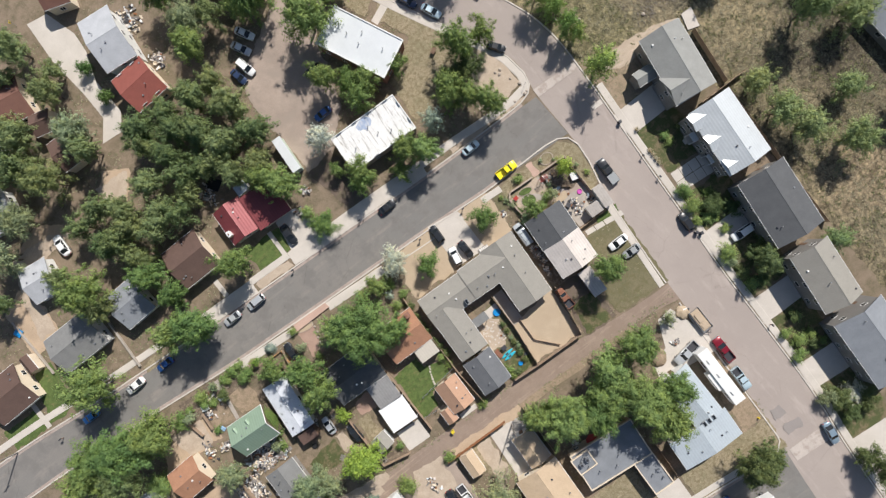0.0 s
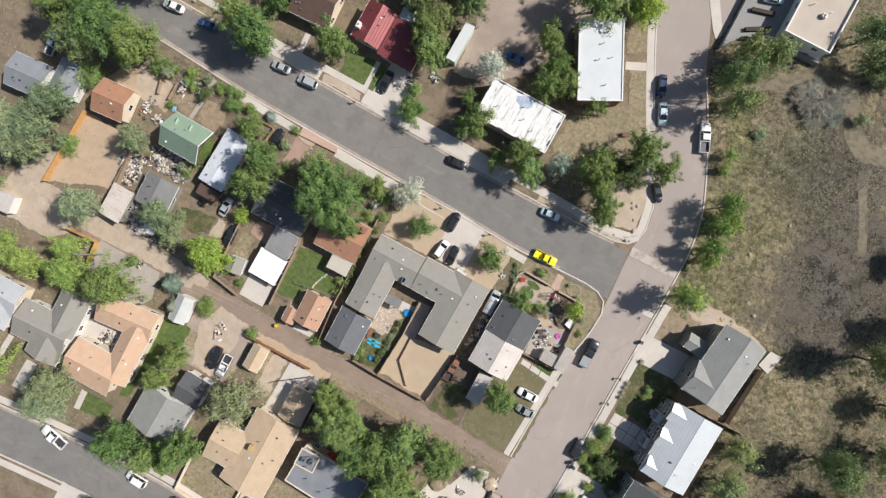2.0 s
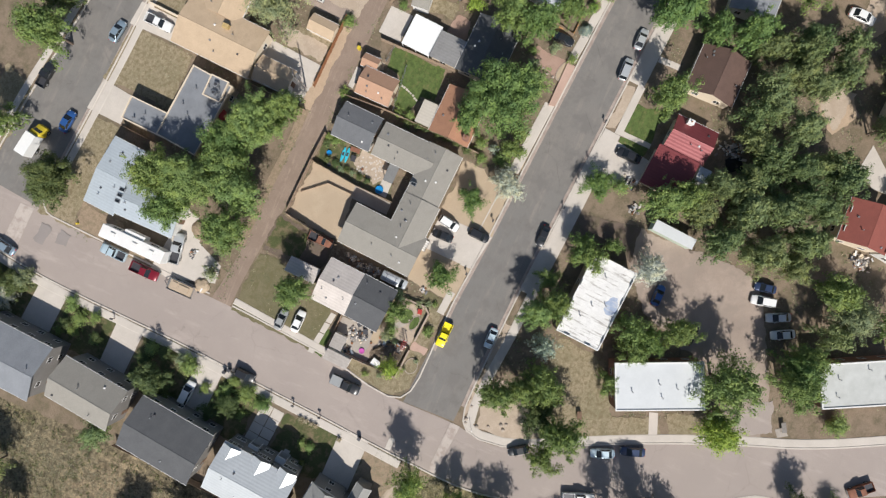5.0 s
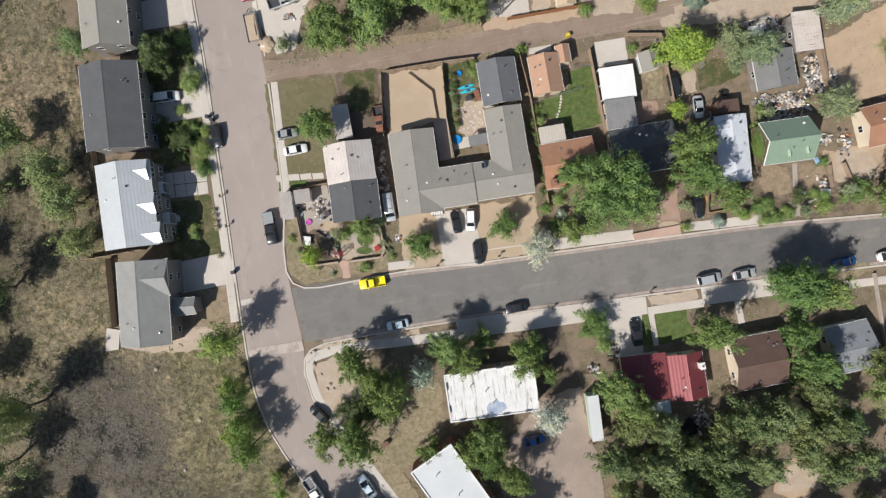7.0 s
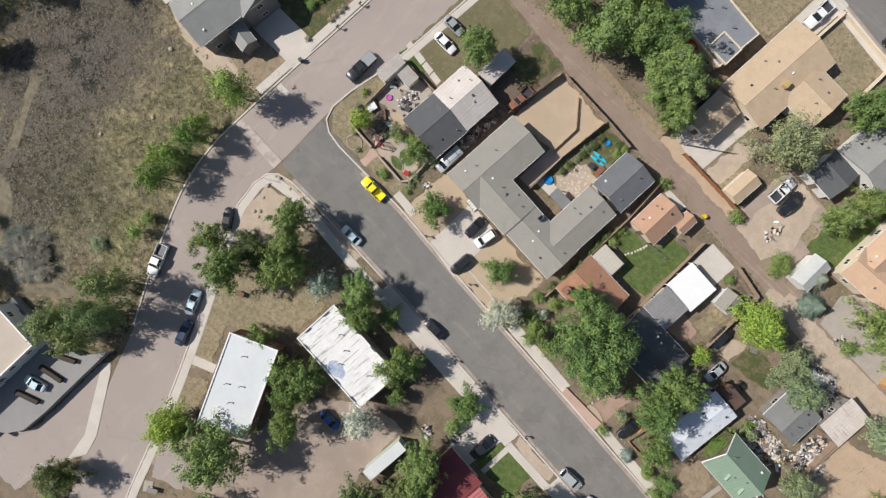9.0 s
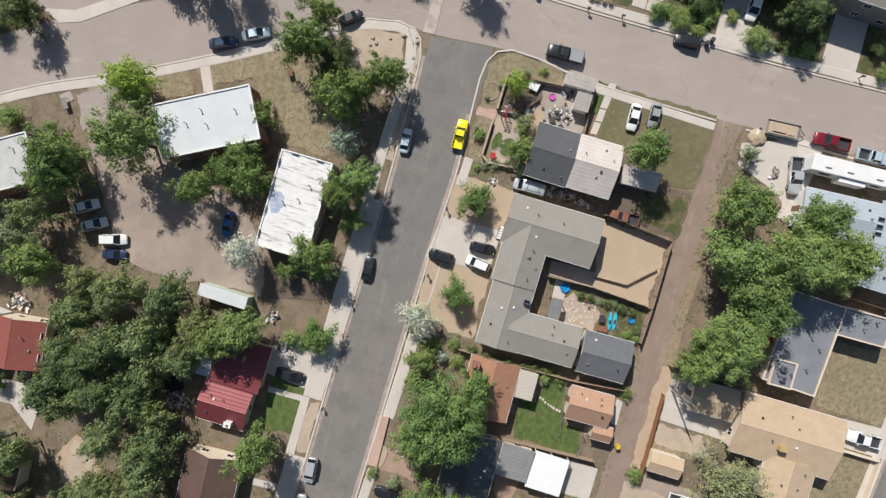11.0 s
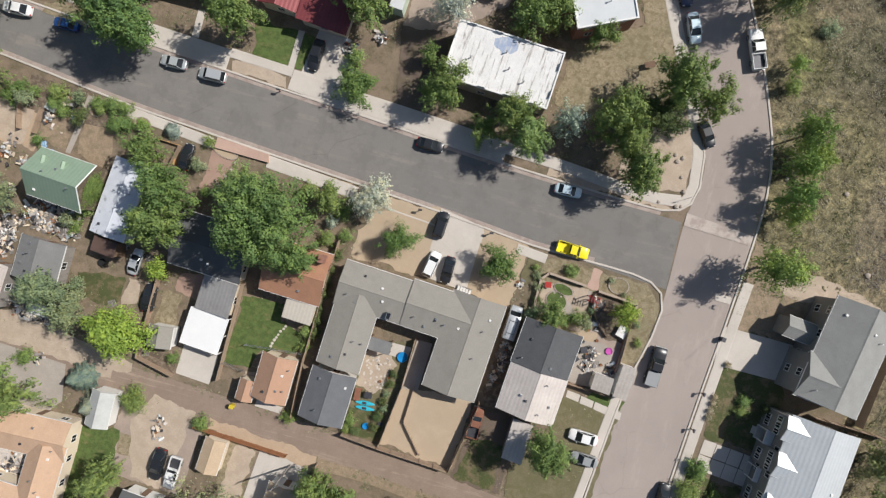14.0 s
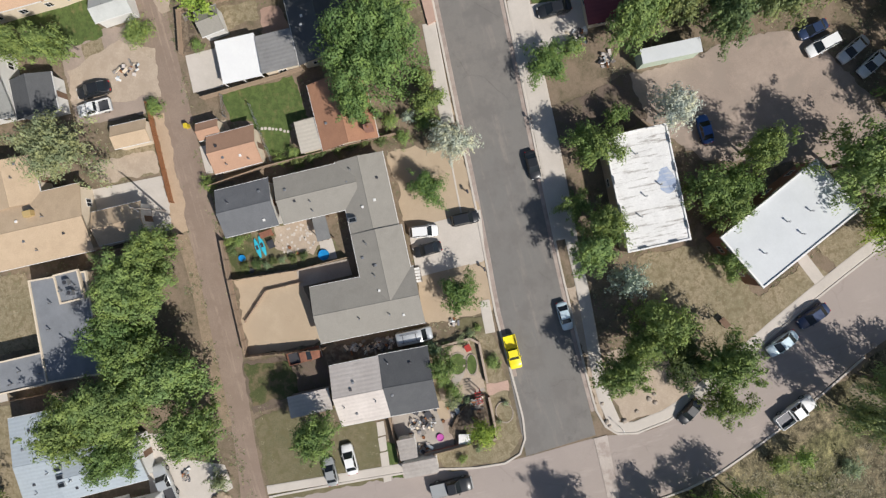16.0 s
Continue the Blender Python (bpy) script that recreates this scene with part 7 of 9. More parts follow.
# fences
fence("board", [(-6.2, -31.6), (-0.3, -32.1), (11.3, -32.6), (13.2, -21.0)], 1.8)
fence("board", [(1.1, -14.2), (1.0, -22.1), (-0.1, -31.8)], 1.5)
fence("board", [(-14.4, -2.4), (-15.0, -22.2), (-14.5, -31.1)], 1.8)
fence("board", [(-27.5, -13.2), (-27.4, -16.9), (-27.4, -28.8)], 1.6)
fence("wire", [(-24.7, -22.3), (-15.6, -21.3)], 1.2)
fence("board", [(-40.7, -13.8), (-40.7, -22.4)], 1.6)
fence("orange", [(-81.4, -8.9), (-83.0, -26.3)], 1.8)
fence("orange", [(-73.9, -33.3), (-66.9, -33.2), (-66.8, -37.9)], 1.8)
fence("wall", [(-28.5, -64.0), (-28.6, -73.6), (-16.2, -74.7), (-15.8, -67.6)], 1.0)
fence("rust", [(-29.1, -37.0), (-13.8, -37.5)], 1.5)
fence("board", [(18.0, -0.8), (17.5, -4.2)], 1.0)
fence("brick", [(17.5, -4.2), (17.4, 0.1), (18.4, 1.3), (24.4, 0.9)], 0.8)
fence("brick", [(26.5, 0.6), (30.1, 0.4)], 0.8)
fence("board", [(32.5, -1.5), (32.5, -9.5)], 1.3)
fence("board", [(2.9, -21.6), (2.7, -27.4), (6.4, -31.7)], 0.7)
fence("board", [(25.4, -14.4), (32.4, -14.6)], 1.4)
fence("board", [(71.3, 4.2), (69.9, -8.9)], 1.8)
fence("board", [(62.6, -9.2), (74.4, -9.5)], 1.8)
fence("board", [(69.2, -10.1), (68.5, -26.9), (67.9, -46.1)], 1.8)
fence("plank", [(-87.7, 48.3), (-87.4, 33.4)], 0.5)
fence("plank", [(-70.1, 36.1), (-70.7, 22.4)], 0.6)
fence("board", [(-68.3, -8.8), (-68.9, -20.0)], 1.6)
fence("board", [(8.5, -69.8), (9.1, -61.5)], 1.4)
fence("board", [(-9.4, -49.5), (-8.8, -37.5)], 1.6)
fence("board", [(-43.9, 1.2), (-43.0, 5.3)], 1.2)

# driveways, lawns and bare yards
patch("lawn", lawn_dry, [(-92.4, -61.6), (-77.1, -60.1), (-77.3, -65.5), (-90.9, -71.0)], 1)
patch("path", concrete, [(-76.5, -60.1), (-75.2, -60.1), (-75.8, -65.4), (-77.1, -65.3)], 2)
patch("yard", lawn_olive, [(-75.1, -60.3), (-70.6, -62.0), (-71.0, -66.2), (-75.7, -65.6)], 1)
patch("path", concrete, [(-70.5, -63.3), (-67.9, -63.4), (-68.6, -70.0), (-71.1, -70.0)], 2)
patch("yard", lawn_olive, [(-67.7, -63.4), (-56.8, -63.8), (-56.7, -68.3), (-68.5, -70.0)], 1)
patch("path", concrete, [(-56.7, -63.8), (-55.3, -63.9), (-55.3, -68.1), (-56.6, -68.3)], 2)
patch("lawn", lawn_green, [(-55.1, -64.1), (-48.7, -64.0), (-48.8, -67.3), (-55.2, -68.0)], 1)
patch("lawn", lawn_green, [(-47.0, -42.3), (-41.5, -41.1), (-42.7, -46.6), (-44.8, -51.7), (-47.0, -60.6), (-48.7, -61.5), (-47.4, -52.2), (-47.3, -45.8)], 1)
patch("patio", concrete, [(-61.6, -49.0), (-53.9, -48.6), (-54.9, -55.2), (-62.1, -54.1)], 3)
patch("driveway", concrete, [(-67.2, -33.5), (-60.0, -33.5), (-63.0, -36.5), (-65.9, -38.1), (-67.9, -36.3)], 2)
patch("driveway", concrete, [(-0.5, 6.7), (6.9, 5.5), (6.7, -5.0), (-0.5, -4.4)], 3)
patch("yard", tan_gravel, [(-12.1, -0.8), (-9.9, 5.1), (-0.5, 6.7), (-0.5, -4.4), (-12.1, -4.3)], 1)
patch("yard", tan_gravel, [(6.9, 5.3), (14.0, 4.4), (14.6, 1.2), (13.7, -6.0), (6.7, -5.0)], 1)
patch("yard", tan_gravel, [(0.9, -22.1), (12.3, -21.1), (11.5, -32.7), (-0.5, -31.9)], 1)
patch("yard", lawn_olive, [(-6.3, -16.9), (1.1, -14.3), (-0.2, -31.9), (-6.4, -31.8)], 1)
patch("patio", concrete, [(-2.3, -15.8), (0.8, -15.8), (0.6, -18.0), (-2.3, -17.8)], 3)
patch("yard", light_dirt, [(-6.2, -19.0), (-4.8, -17.4), (-2.4, -17.4), (-0.9, -19.1), (-1.6, -23.0), (-3.2, -24.6), (-6.2, -23.8)], 2)
patch("patio", concrete_old, [(1.3, -14.3), (3.8, -14.3), (3.5, -22.3), (0.9, -22.3)], 2)
patch("lawn", lawn_dark, [(-6.4, -27.6), (-1.2, -27.2), (-0.6, -31.7), (-6.4, -31.6)], 2)
for hx, hy, hr in ((-14.4, -4.8, 1.0), (-14.8, -6.9, 1.2), (-14.9, -9.0, 0.9), (-15.0, -11.2, 1.2), (-15.1, -13.3, 1.0), (-14.9, -15.4, 1.2), (-14.5, -17.7, 1.1)):
    tree(hx, hy, 1.1 + hr * 0.4, hr, "dark")
for hx, hy, hr in ((-0.9, -20.4, 0.7), (-1.0, -21.9, 0.8), (-1.2, -25.0, 0.8), (-1.5, -27.6, 0.9), (-1.7, -29.3, 0.8), (-4.6, -30.6, 1.0)):
    tree(hx, hy, 1.0, hr, "dark")
tree(-5.6, -29.2, 1.3, 1.0, "bush")
tree(-5.9, -30.8, 1.0, 0.9, "bush")
tree(-0.9, -26.2, 0.9, 0.7, "olive")
tree(-1.1, -23.8, 0.8, 0.6, "olive")
patch("lawn", lawn_green, [(-27.4, -14.8), (-20.5, -14.3), (-20.3, -17.2), (-16.5, -17.9), (-16.9, -21.7), (-22.4, -22.7), (-23.1, -25.9), (-27.4, -26.0)], 1)
patch("driveway", concrete, [(-34.4, -25.1), (-28.6, -25.5), (-28.9, -30.2), (-34.6, -29.9)], 2)
patch("yard", red_gravel, [(-38.3, -13.8), (-34.1, -13.8), (-34.1, -17.5), (-38.0, -17.1)], 1)
patch("yard", red_gravel, [(-38.0, 6.2), (-33.9, 6.0), (-34.8, 3.0), (-35.4, -0.2), (-36.9, -1.1), (-38.4, -0.2)], 1)
slab("planter_bed", [(-37.6, 8.2), (-29.0, 7.7), (-28.7, 6.4), (-37.7, 6.5)], "low raised bed of red brick beside the pavement", 0.45, pink_paver)
patch("yard", tan_gravel, [(-21.6, 7.1), (-15.0, 6.8), (-15.7, 5.0), (-20.7, 5.0)], 1)
patch("lawn", lawn_green, [(-36.4, 28.0), (-29.6, 27.7), (-29.7, 21.6), (-35.8, 22.0)], 1)
patch("lawn", lawn_green, [(-28.6, 27.5), (-26.8, 27.3), (-27.0, 21.7), (-28.8, 21.7)], 1)
patch("driveway", concrete, [(-26.4, 29.1), (-21.1, 28.5), (-19.7, 25.6), (-19.3, 20.4), (-27.6, 21.0)], 2)
patch("path", concrete, [(-29.6, 27.9), (-28.6, 27.9), (-28.8, 21.4), (-29.8, 21.4)], 2)
patch("path", concrete, [(-46.0, 27.0), (-44.8, 27.0), (-44.8, 22.6), (-46.0, 22.6)], 2)
patch("yard", light_dirt, [(-38.6, 20.9), (-29.4, 20.4), (-29.2, 18.4), (-38.4, 19.0)], 2)
patch("lawn", lawn_green, [(-91.2, 35.7), (-86.6, 36.0), (-87.8, 24.7), (-95.7, 24.8)], 1)
patch("lawn", lawn_dry, [(-70.5, 22.2), (-65.2, 22.2), (-65.2, 20.0), (-70.5, 20.3)], 2)
patch("path", concrete, [(-96.6, 31.0), (-95.4, 31.0), (-95.4, 24.5), (-96.6, 24.5)], 2)
patch("lawn", lawn_green, [(-105.3, 29.8), (-96.6, 29.8), (-96.6, 24.8), (-105.3, 25.0)], 1)
patch("yard", pink_gravel, [(-13.5, 32.1), (-14.1, 55.4), (-9.9, 60.3), (6.1, 68.5), (15.2, 70.5), (18.2, 66.1), (5.7, 55.0), (4.7, 49.4), (0.8, 39.4), (-6.8, 33.1), (-10.4, 27.5)], 1)
patch("yard", shaded_soil, [(-11.2, 18.5), (-14.0, 32.6), (-6.8, 33.5), (-5.3, 27.2), (-5.3, 19.5)], 2)
patch("lawn", lawn_dry, [(12.1, 27.0), (13.0, 37.1), (22.5, 42.5), (19.2, 50.2), (22.7, 53.5), (30.8, 34.2), (23.3, 26.5)], 1)
patch("lawn", lawn_dry, [(17.6, 51.9), (14.3, 58.7), (17.3, 63.6), (22.5, 54.6)], 1)
patch("path", concrete, [(18.7, 48.7), (18.1, 50.3), (23.4, 52.4), (24.0, 50.8)], 2)
patch("yard", light_dirt, [(25.5, 25.0), (29.5, 32.0), (33.2, 30.6), (35.2, 25.1), (35.6, 18.6), (30.0, 18.3), (24.7, 19.0)], 1)
patch("yard", light_dirt, [(14.0, 17.2), (34.4, 16.4), (33.8, 15.5), (14.0, 15.9)], 1)
patch("lawn", lawn_dry, [(14.9, 3.8), (33.5, 3.8), (36.2, 1.1), (36.0, -8.2), (32.8, -9.7), (25.8, -7.8), (17.4, -6.0)], 1)
patch("yard", pink_gravel, [(25.8, -4.7), (32.8, -6.0), (32.9, -14.2), (25.8, -14.2)], 2)
patch("yard", lawn_olive, [(25.4, -16.9), (35.0, -16.8), (33.8, -35.4), (21.2, -34.5), (20.3, -30.2), (24.7, -22.1)], 1)
patch("yard", shaded_soil, [(13.6, -21.3), (20.3, -22.1), (20.3, -34.7), (12.4, -33.9)], 1)
patch("yard", dirt, [(47.7, 14.7), (60.6, 10.8), (60.7, 0.3), (48.2, 0.5)], 1)
patch("driveway", concrete, [(46.6, 0.5), (59.2, 0.5), (59.1, -5.5), (46.7, -5.6)], 2)
patch("lawn", lawn_dark, [(48.1, -5.1), (57.4, -5.5), (59.0, -10.3), (58.4, -17.6), (48.2, -16.7)], 1)
patch("paving_slab", concrete, [(48.5, -17.3), (50.5, -17.4), (50.3, -19.7), (48.3, -19.6)], 2)
patch("paving_slab", concrete, [(50.6, -17.5), (52.7, -17.6), (52.5, -19.9), (50.4, -19.8)], 2)
patch("paving_slab", concrete, [(52.8, -17.6), (54.8, -17.8), (54.6, -20.1), (52.6, -20.0)], 2)
patch("paving_slab", concrete, [(55.0, -17.8), (57.0, -18.0), (56.8, -20.3), (54.8, -20.1)], 2)
patch("paving_slab", concrete, [(48.3, -19.7), (50.3, -19.9), (50.1, -22.2), (48.1, -21.9)], 2)
patch("paving_slab", concrete, [(50.4, -19.9), (52.5, -20.1), (52.3, -22.4), (50.2, -22.2)], 2)
patch("paving_slab", concrete, [(52.6, -20.1), (54.6, -20.3), (54.4, -22.6), (52.4, -22.4)], 2)
patch("paving_slab", concrete, [(54.7, -20.3), (56.8, -20.5), (56.6, -22.8), (54.5, -22.6)], 2)
patch("lawn", lawn_dark, [(46.8, -22.8), (57.8, -23.6), (57.9, -32.3), (46.0, -32.0)], 1)
patch("driveway", concrete, [(45.0, -31.9), (57.9, -32.3), (57.2, -38.4), (44.5, -37.1)], 2)
patch("lawn", lawn_dark, [(44.5, -37.4), (57.0, -38.4), (56.1, -49.7), (44.1, -49.5)], 1)
patch("driveway", concrete, [(44.0, -55.8), (44.5, -49.9), (56.8, -50.5), (56.7, -56.0)], 2)
patch("driveway", concrete, [(43.3, -73.5), (43.8, -67.2), (56.6, -68.1), (56.5, -74.6)], 2)
patch("driveway", concrete, [(42.2, -96.1), (42.7, -87.0), (56.3, -88.1), (56.2, -96.6)], 2)
patch("lawn", lawn_dark, [(44.2, -67.3), (44.7, -55.8), (54.4, -55.9), (54.2, -67.8)], 1)
patch("lawn", lawn_dark, [(43.1, -87.1), (43.7, -73.5), (54.1, -74.5), (54.0, -87.8)], 1)
patch("lawn", lawn_dry, [(9.0, -77.8), (9.2, -70.9), (31.7, -71.9), (31.4, -79.8)], 1)
patch("yard", dirt, [(25.9, -71.7), (28.0, -52.2), (32.3, -53.5), (31.7, -71.9)], 1)
patch("driveway", concrete, [(18.7, -51.9), (19.9, -47.2), (24.0, -46.7), (26.5, -40.8), (30.2, -40.5), (33.1, -50.0), (32.5, -53.8)], 2)
patch("lawn", lawn_dry, [(-10.6, -76.6), (-10.0, -62.9), (1.7, -63.0), (1.3, -77.6)], 1)
patch("lawn", lawn_dry, [(-28.6, -73.7), (-27.5, -64.2), (-16.0, -67.7), (-16.4, -74.8)], 1)
patch("driveway", concrete, [(-15.9, -76.6), (-15.4, -67.5), (-10.8, -67.6), (-10.9, -77.2)], 2)
patch("driveway", concrete, [(1.5, -77.6), (2.4, -70.7), (8.5, -70.9), (8.1, -78.6)], 2)
patch("yard", pink_gravel, [(-36.0, -48.1), (-36.7, -36.6), (-28.2, -36.8), (-27.9, -41.3), (-29.5, -49.0)], 1)
patch("driveway", concrete, [(-19.2, -50.3), (-18.2, -37.8), (-10.0, -38.1), (-10.1, -50.6)], 2)
patch("yard", pink_gravel, [(-41.7, -48.6), (-41.8, -36.4), (-36.0, -36.6), (-35.8, -48.3)], 1)
patch("lawn", lawn_green, [(-46.5, -51.3), (-45.9, -42.5), (-41.1, -41.3), (-40.8, -45.8), (-42.5, -47.9)], 2)
patch("lawn", lawn_dry, [(-24.1, -46.1), (-23.8, -37.7), (-18.8, -37.8), (-19.3, -47.4)], 1)
patch("lawn", lawn_dry, [(-41.0, -45.0), (-40.8, -41.4), (-38.1, -41.5), (-38.2, -45.1)], 1)
patch("yard", orange_dirt, [(-82.0, -9.0), (-68.7, -10.1), (-69.6, -21.6), (-83.2, -26.5)], 1)
patch("yard", orange_dirt, [(-78.4, 4.3), (-66.9, 4.2), (-66.1, -1.4), (-81.7, -1.5)], 1)
patch("driveway", concrete, [(-43.0, 99.0), (-43.6, 89.0), (-42.6, 78.5), (-42.5, 71.5), (-46.2, 67.0), (-41.0, 66.4), (-38.4, 70.2), (-38.6, 79.0), (-36.2, 85.5), (-35.8, 90.5), (-38.0, 98.0)], 2)
patch("yard", orange_dirt, [(-50.2, 62.5), (-44.8, 58.9), (-49.8, 53.4), (-54.6, 58.2)], 1)
patch("yard", orange_dirt, [(-82.4, 53.3), (-79.7, 46.2), (-80.4, 39.1), (-89.0, 39.3), (-88.3, 50.6)], 1)
patch("yard", orange_dirt, [(-70.3, 62.5), (-64.8, 58.5), (-69.2, 55.1), (-77.6, 59.8)], 1)
slab("parking_deck", [(34.2, 60.6), (34.4, 66.5), (34.6, 76.5), (35.1, 81.7), (36.8, 84.2), (39.0, 86.0), (39.4, 93.0), (54.0, 93.0), (53.6, 66.0), (42.8, 66.4), (37.2, 64.6)], "raised grey concrete parking deck beside the building", 1.6, deck_grey)
patch("yard", asphalt_pink, [(33.6, 63.4), (25.6, 76.0), (26.4, 82.0), (29.0, 92.0), (38.8, 93.0), (38.6, 86.2), (36.4, 84.4), (34.8, 82.0), (34.3, 76.5), (34.1, 66.0)], 2)
patch("path", concrete, [(33.0, 62.4), (31.6, 63.8), (25.2, 74.0), (24.2, 77.6), (26.0, 81.2), (26.6, 77.6), (27.0, 75.3), (32.8, 65.6), (33.7, 63.6)], 3)
patch("gutter", crossing_mat, [(36.5, 15.9), (47.2, 15.1), (47.2, 13.5), (36.5, 13.9)], 3, "worn pale concrete drainage dip across the street")
patch("gutter", crossing_mat, [(31.2, -83.6), (31.3, -80.6), (41.2, -80.9), (41.1, -84.2)], 3, "worn pale concrete dip across the side street")
patch("gutter", concrete, [(44.0, 5.1), (46.6, 5.1), (46.6, 4.0), (44.2, 4.0)], 3)
patch("road_patch", asphalt_patch, [(33.3, -78.0), (33.3, -75.8), (37.1, -76.0), (36.8, -78.2)], 4)
patch("road_patch", asphalt_patch, [(32.9, -73.8), (33.2, -71.2), (36.1, -71.4), (35.8, -73.9)], 4)
patch("lawn", lawn_dry, [(-25.8, -96.1), (-25.6, -86.5), (-18.5, -87.0), (-18.8, -96.4)], 1)
patch("driveway", concrete, [(-18.5, -96.4), (-18.1, -86.5), (-16.9, -86.8), (-17.4, -96.4)], 2)
patch("lawn", lawn_dry, [(-17.1, -96.4), (-16.7, -87.4), (-7.5, -88.3), (-7.7, -96.8)], 1)
patch("yard", dirt, [(-38.8, -95.7), (-38.5, -86.7), (-27.2, -87.6), (-27.1, -96.1)], 1)
patch("driveway", concrete, [(-52.3, -95.2), (-51.8, -83.8), (-44.2, -84.4), (-44.3, -95.5)], 1)
patch("lawn", lawn_dry, [(6.4, -97.3), (9.0, -90.1), (26.6, -91.9), (27.7, -98.0)], 1)

# small things in the yards
tree(-67.8, 7.7, 1.3, 1.0, "bush")
tree(-63.6, 8.3, 2.0, 1.6, "bush")
tree(-53.0, 8.7, 1.6, 1.3, "bush")
tree(-53.6, 5.9, 2.0, 1.6, "bush")
tree(-38.6, 7.1, 1.3, 1.0, "bush")
tree(-65.5, 0.3, 1.3, 1.0, "bush")
tree(-13.7, -1.5, 1.5, 1.2, "bush")
tree(-15.0, 2.1, 1.7, 1.4, "bush")
tree(-54.9, -8.3, 1.7, 1.4, "bush")
tree(-55.9, -11.5, 1.5, 1.2, "bush")
tree(47.9, -21.6, 2.0, 1.6, "bush")
tree(46.2, -28.7, 1.7, 1.4, "bush")
tree(49.7, -27.5, 3.0, 1.6, "dark")
tree(52.0, -25.2, 1.2, 1.2, "bush")
tree(49.9, -30.5, 1.1, 1.1, "bush")
tree(46.2, -65.0, 1.5, 1.2, "bush")
tree(46.0, -59.7, 1.5, 1.2, "bush")
tree(50.4, -62.9, 1.3, 1.3, "bush")
tree(50.5, -58.5, 1.1, 1.1, "bush")
tree(46.2, -80.6, 3.0, 2.2, "dark")
tree(49.0, -78.6, 2.4, 2.1, "silver")
tree(51.7, -80.1, 2.9, 2.0, "dark")
tree(48.7, -29.7, 1.6, 1.5, "bush")
tree(50.2, -33.8, 1.2, 1.2, "bush")
tree(51.6, -65.9, 1.0, 1.0, "bush")
tree(49.6, -47.3, 1.8, 1.7, "dark")
tree(46.9, -40.2, 1.8, 1.4, "olive")
tree(27.8, -41.0, 3.6, 1.6, "olive")
tree(14.0, 59.2, 5.6, 2.5, "elm")
hedge_ball(48.0, -10.6, 0.55)
hedge_ball(48.0, -11.6, 0.55)
hedge_ball(47.9, -12.8, 0.55)
hedge_ball(47.9, -13.9, 0.55)
hedge_ball(48.6, -5.2, 0.55)
boulder(32.4, 24.1, 0.32)
boulder(32.9, 23.2, 0.4)
boulder(33.6, 23.9, 0.36)
boulder(34.2, 21.0, 0.3)
boulder(35.1, 18.9, 0.4)
boulder(34.6, 16.4, 0.38)
boulder(35.3, 16.6, 0.28)
boulder(59.0, 25.0, 0.4)
boulder(54.0, 21.7, 0.3)
boulder(65.4, 13.8, 0.45)
boulder(63.8, 34.0, 0.35)
boulder(31.8, 16.4, 0.3)
boulder(49.8, 24.8, 0.4)
kayak(-4.0, -26.2, 6, 3.2)
kayak(-3.8, -27.0, 4, 3.2)
round_pool(-0.2, -17.6, 0.8, 0.35, blue_plastic, "blue plastic paddling pool on the patio")
round_pool(-3.0, -29.7, 0.5, 0.3, blue_plastic, "small blue plastic basin on the grass")
round_pool(-0.8, -28.8, 0.4, 0.3, dark_metal, "dark round tub on the grass", "tub")
round_pool(30.6, -8.0, 0.55, 0.3, pink_plastic, "pink plastic tub on the patio", "tub")
round_pool(-50.7, -16.0, 0.6, 0.25, rubber, "old tyre lying in the back yard", "tyre")
oval_bed(21.3, -0.6, 1.5, 0.75, -12, lawn_green, "small oval lawn with stone edging")
oval_bed(20.7, -2.6, 1.6, 1.3, -20, lawn_green, "round lawn bed with stone edging")
oval_bed(29.4, 2.2, 1.5, 1.2, 0, lawn_dry, "round stone ringed flower bed")
oval_bed(-50.0, 7.2, 1.2, 0.9, 0, dirt, "round flower bed with stone edging")
patch("path", pink_paver, [(24.9, 3.8), (26.4, 3.7), (26.4, 0.6), (24.9, 0.7)], 3)
patch("deck", tan_gravel, [(25.4, -6.0), (27.8, -5.7), (27.8, -7.5), (25.3, -7.5)], 4)
patch("path", concrete_old, [(21.6, 0.1), (25.6, 0.3), (25.6, -4.2), (22.9, -4.2)], 2)
entry = thing("steps", 6.4, -5.1, "pale wooden entry steps at the front door", "steps", -3.6)
for i in range(5):
    part("tread", boxes((-1.15 + 0.46 * i, -0.80 + 0.46 * i, -0.75, 0.75, 0.42 - 0.08 * i, 0.48 - 0.08 * i)), paint_white, entry)
for sy in (-0.78, 0.72):
    part("stringer", boxes((-1.2, 1.1, sy, sy + 0.06, 0.0, 0.40)), wood_grey, entry)
for wx, wy, wr, kind in ((21.9, 2.3, 0.8, "bush"), (21.2, 2.9, 0.6, "olive"), (22.4, 3.1, 0.5, "dark"), (24.4, -4.6, 0.9, "olive"), (25.5, -4.0, 0.8, "bush"), (23.5, -4.9, 0.8, "olive"), (26.4, -2.6, 0.6, "olive"),
                         (16.9, 0.5, 0.8, "olive"), (17.4, -1.2, 0.9, "olive"), (17.6, -3.2, 0.8, "dark"), (16.2, 1.6, 0.6, "bush"), (28.0, 2.6, 0.5, "olive"), (30.3, 1.1, 0.5, "olive"), (33.6, -2.9, 0.6, "olive"), (34.4, -5.6, 0.7, "bush")):
    tree(wx, wy, 0.5 + 0.5 * wr, wr, kind)
garden_table(31.6, -4.5, 1.5, 1.8, -15, paint_white, "white plastic garden table under the tree")
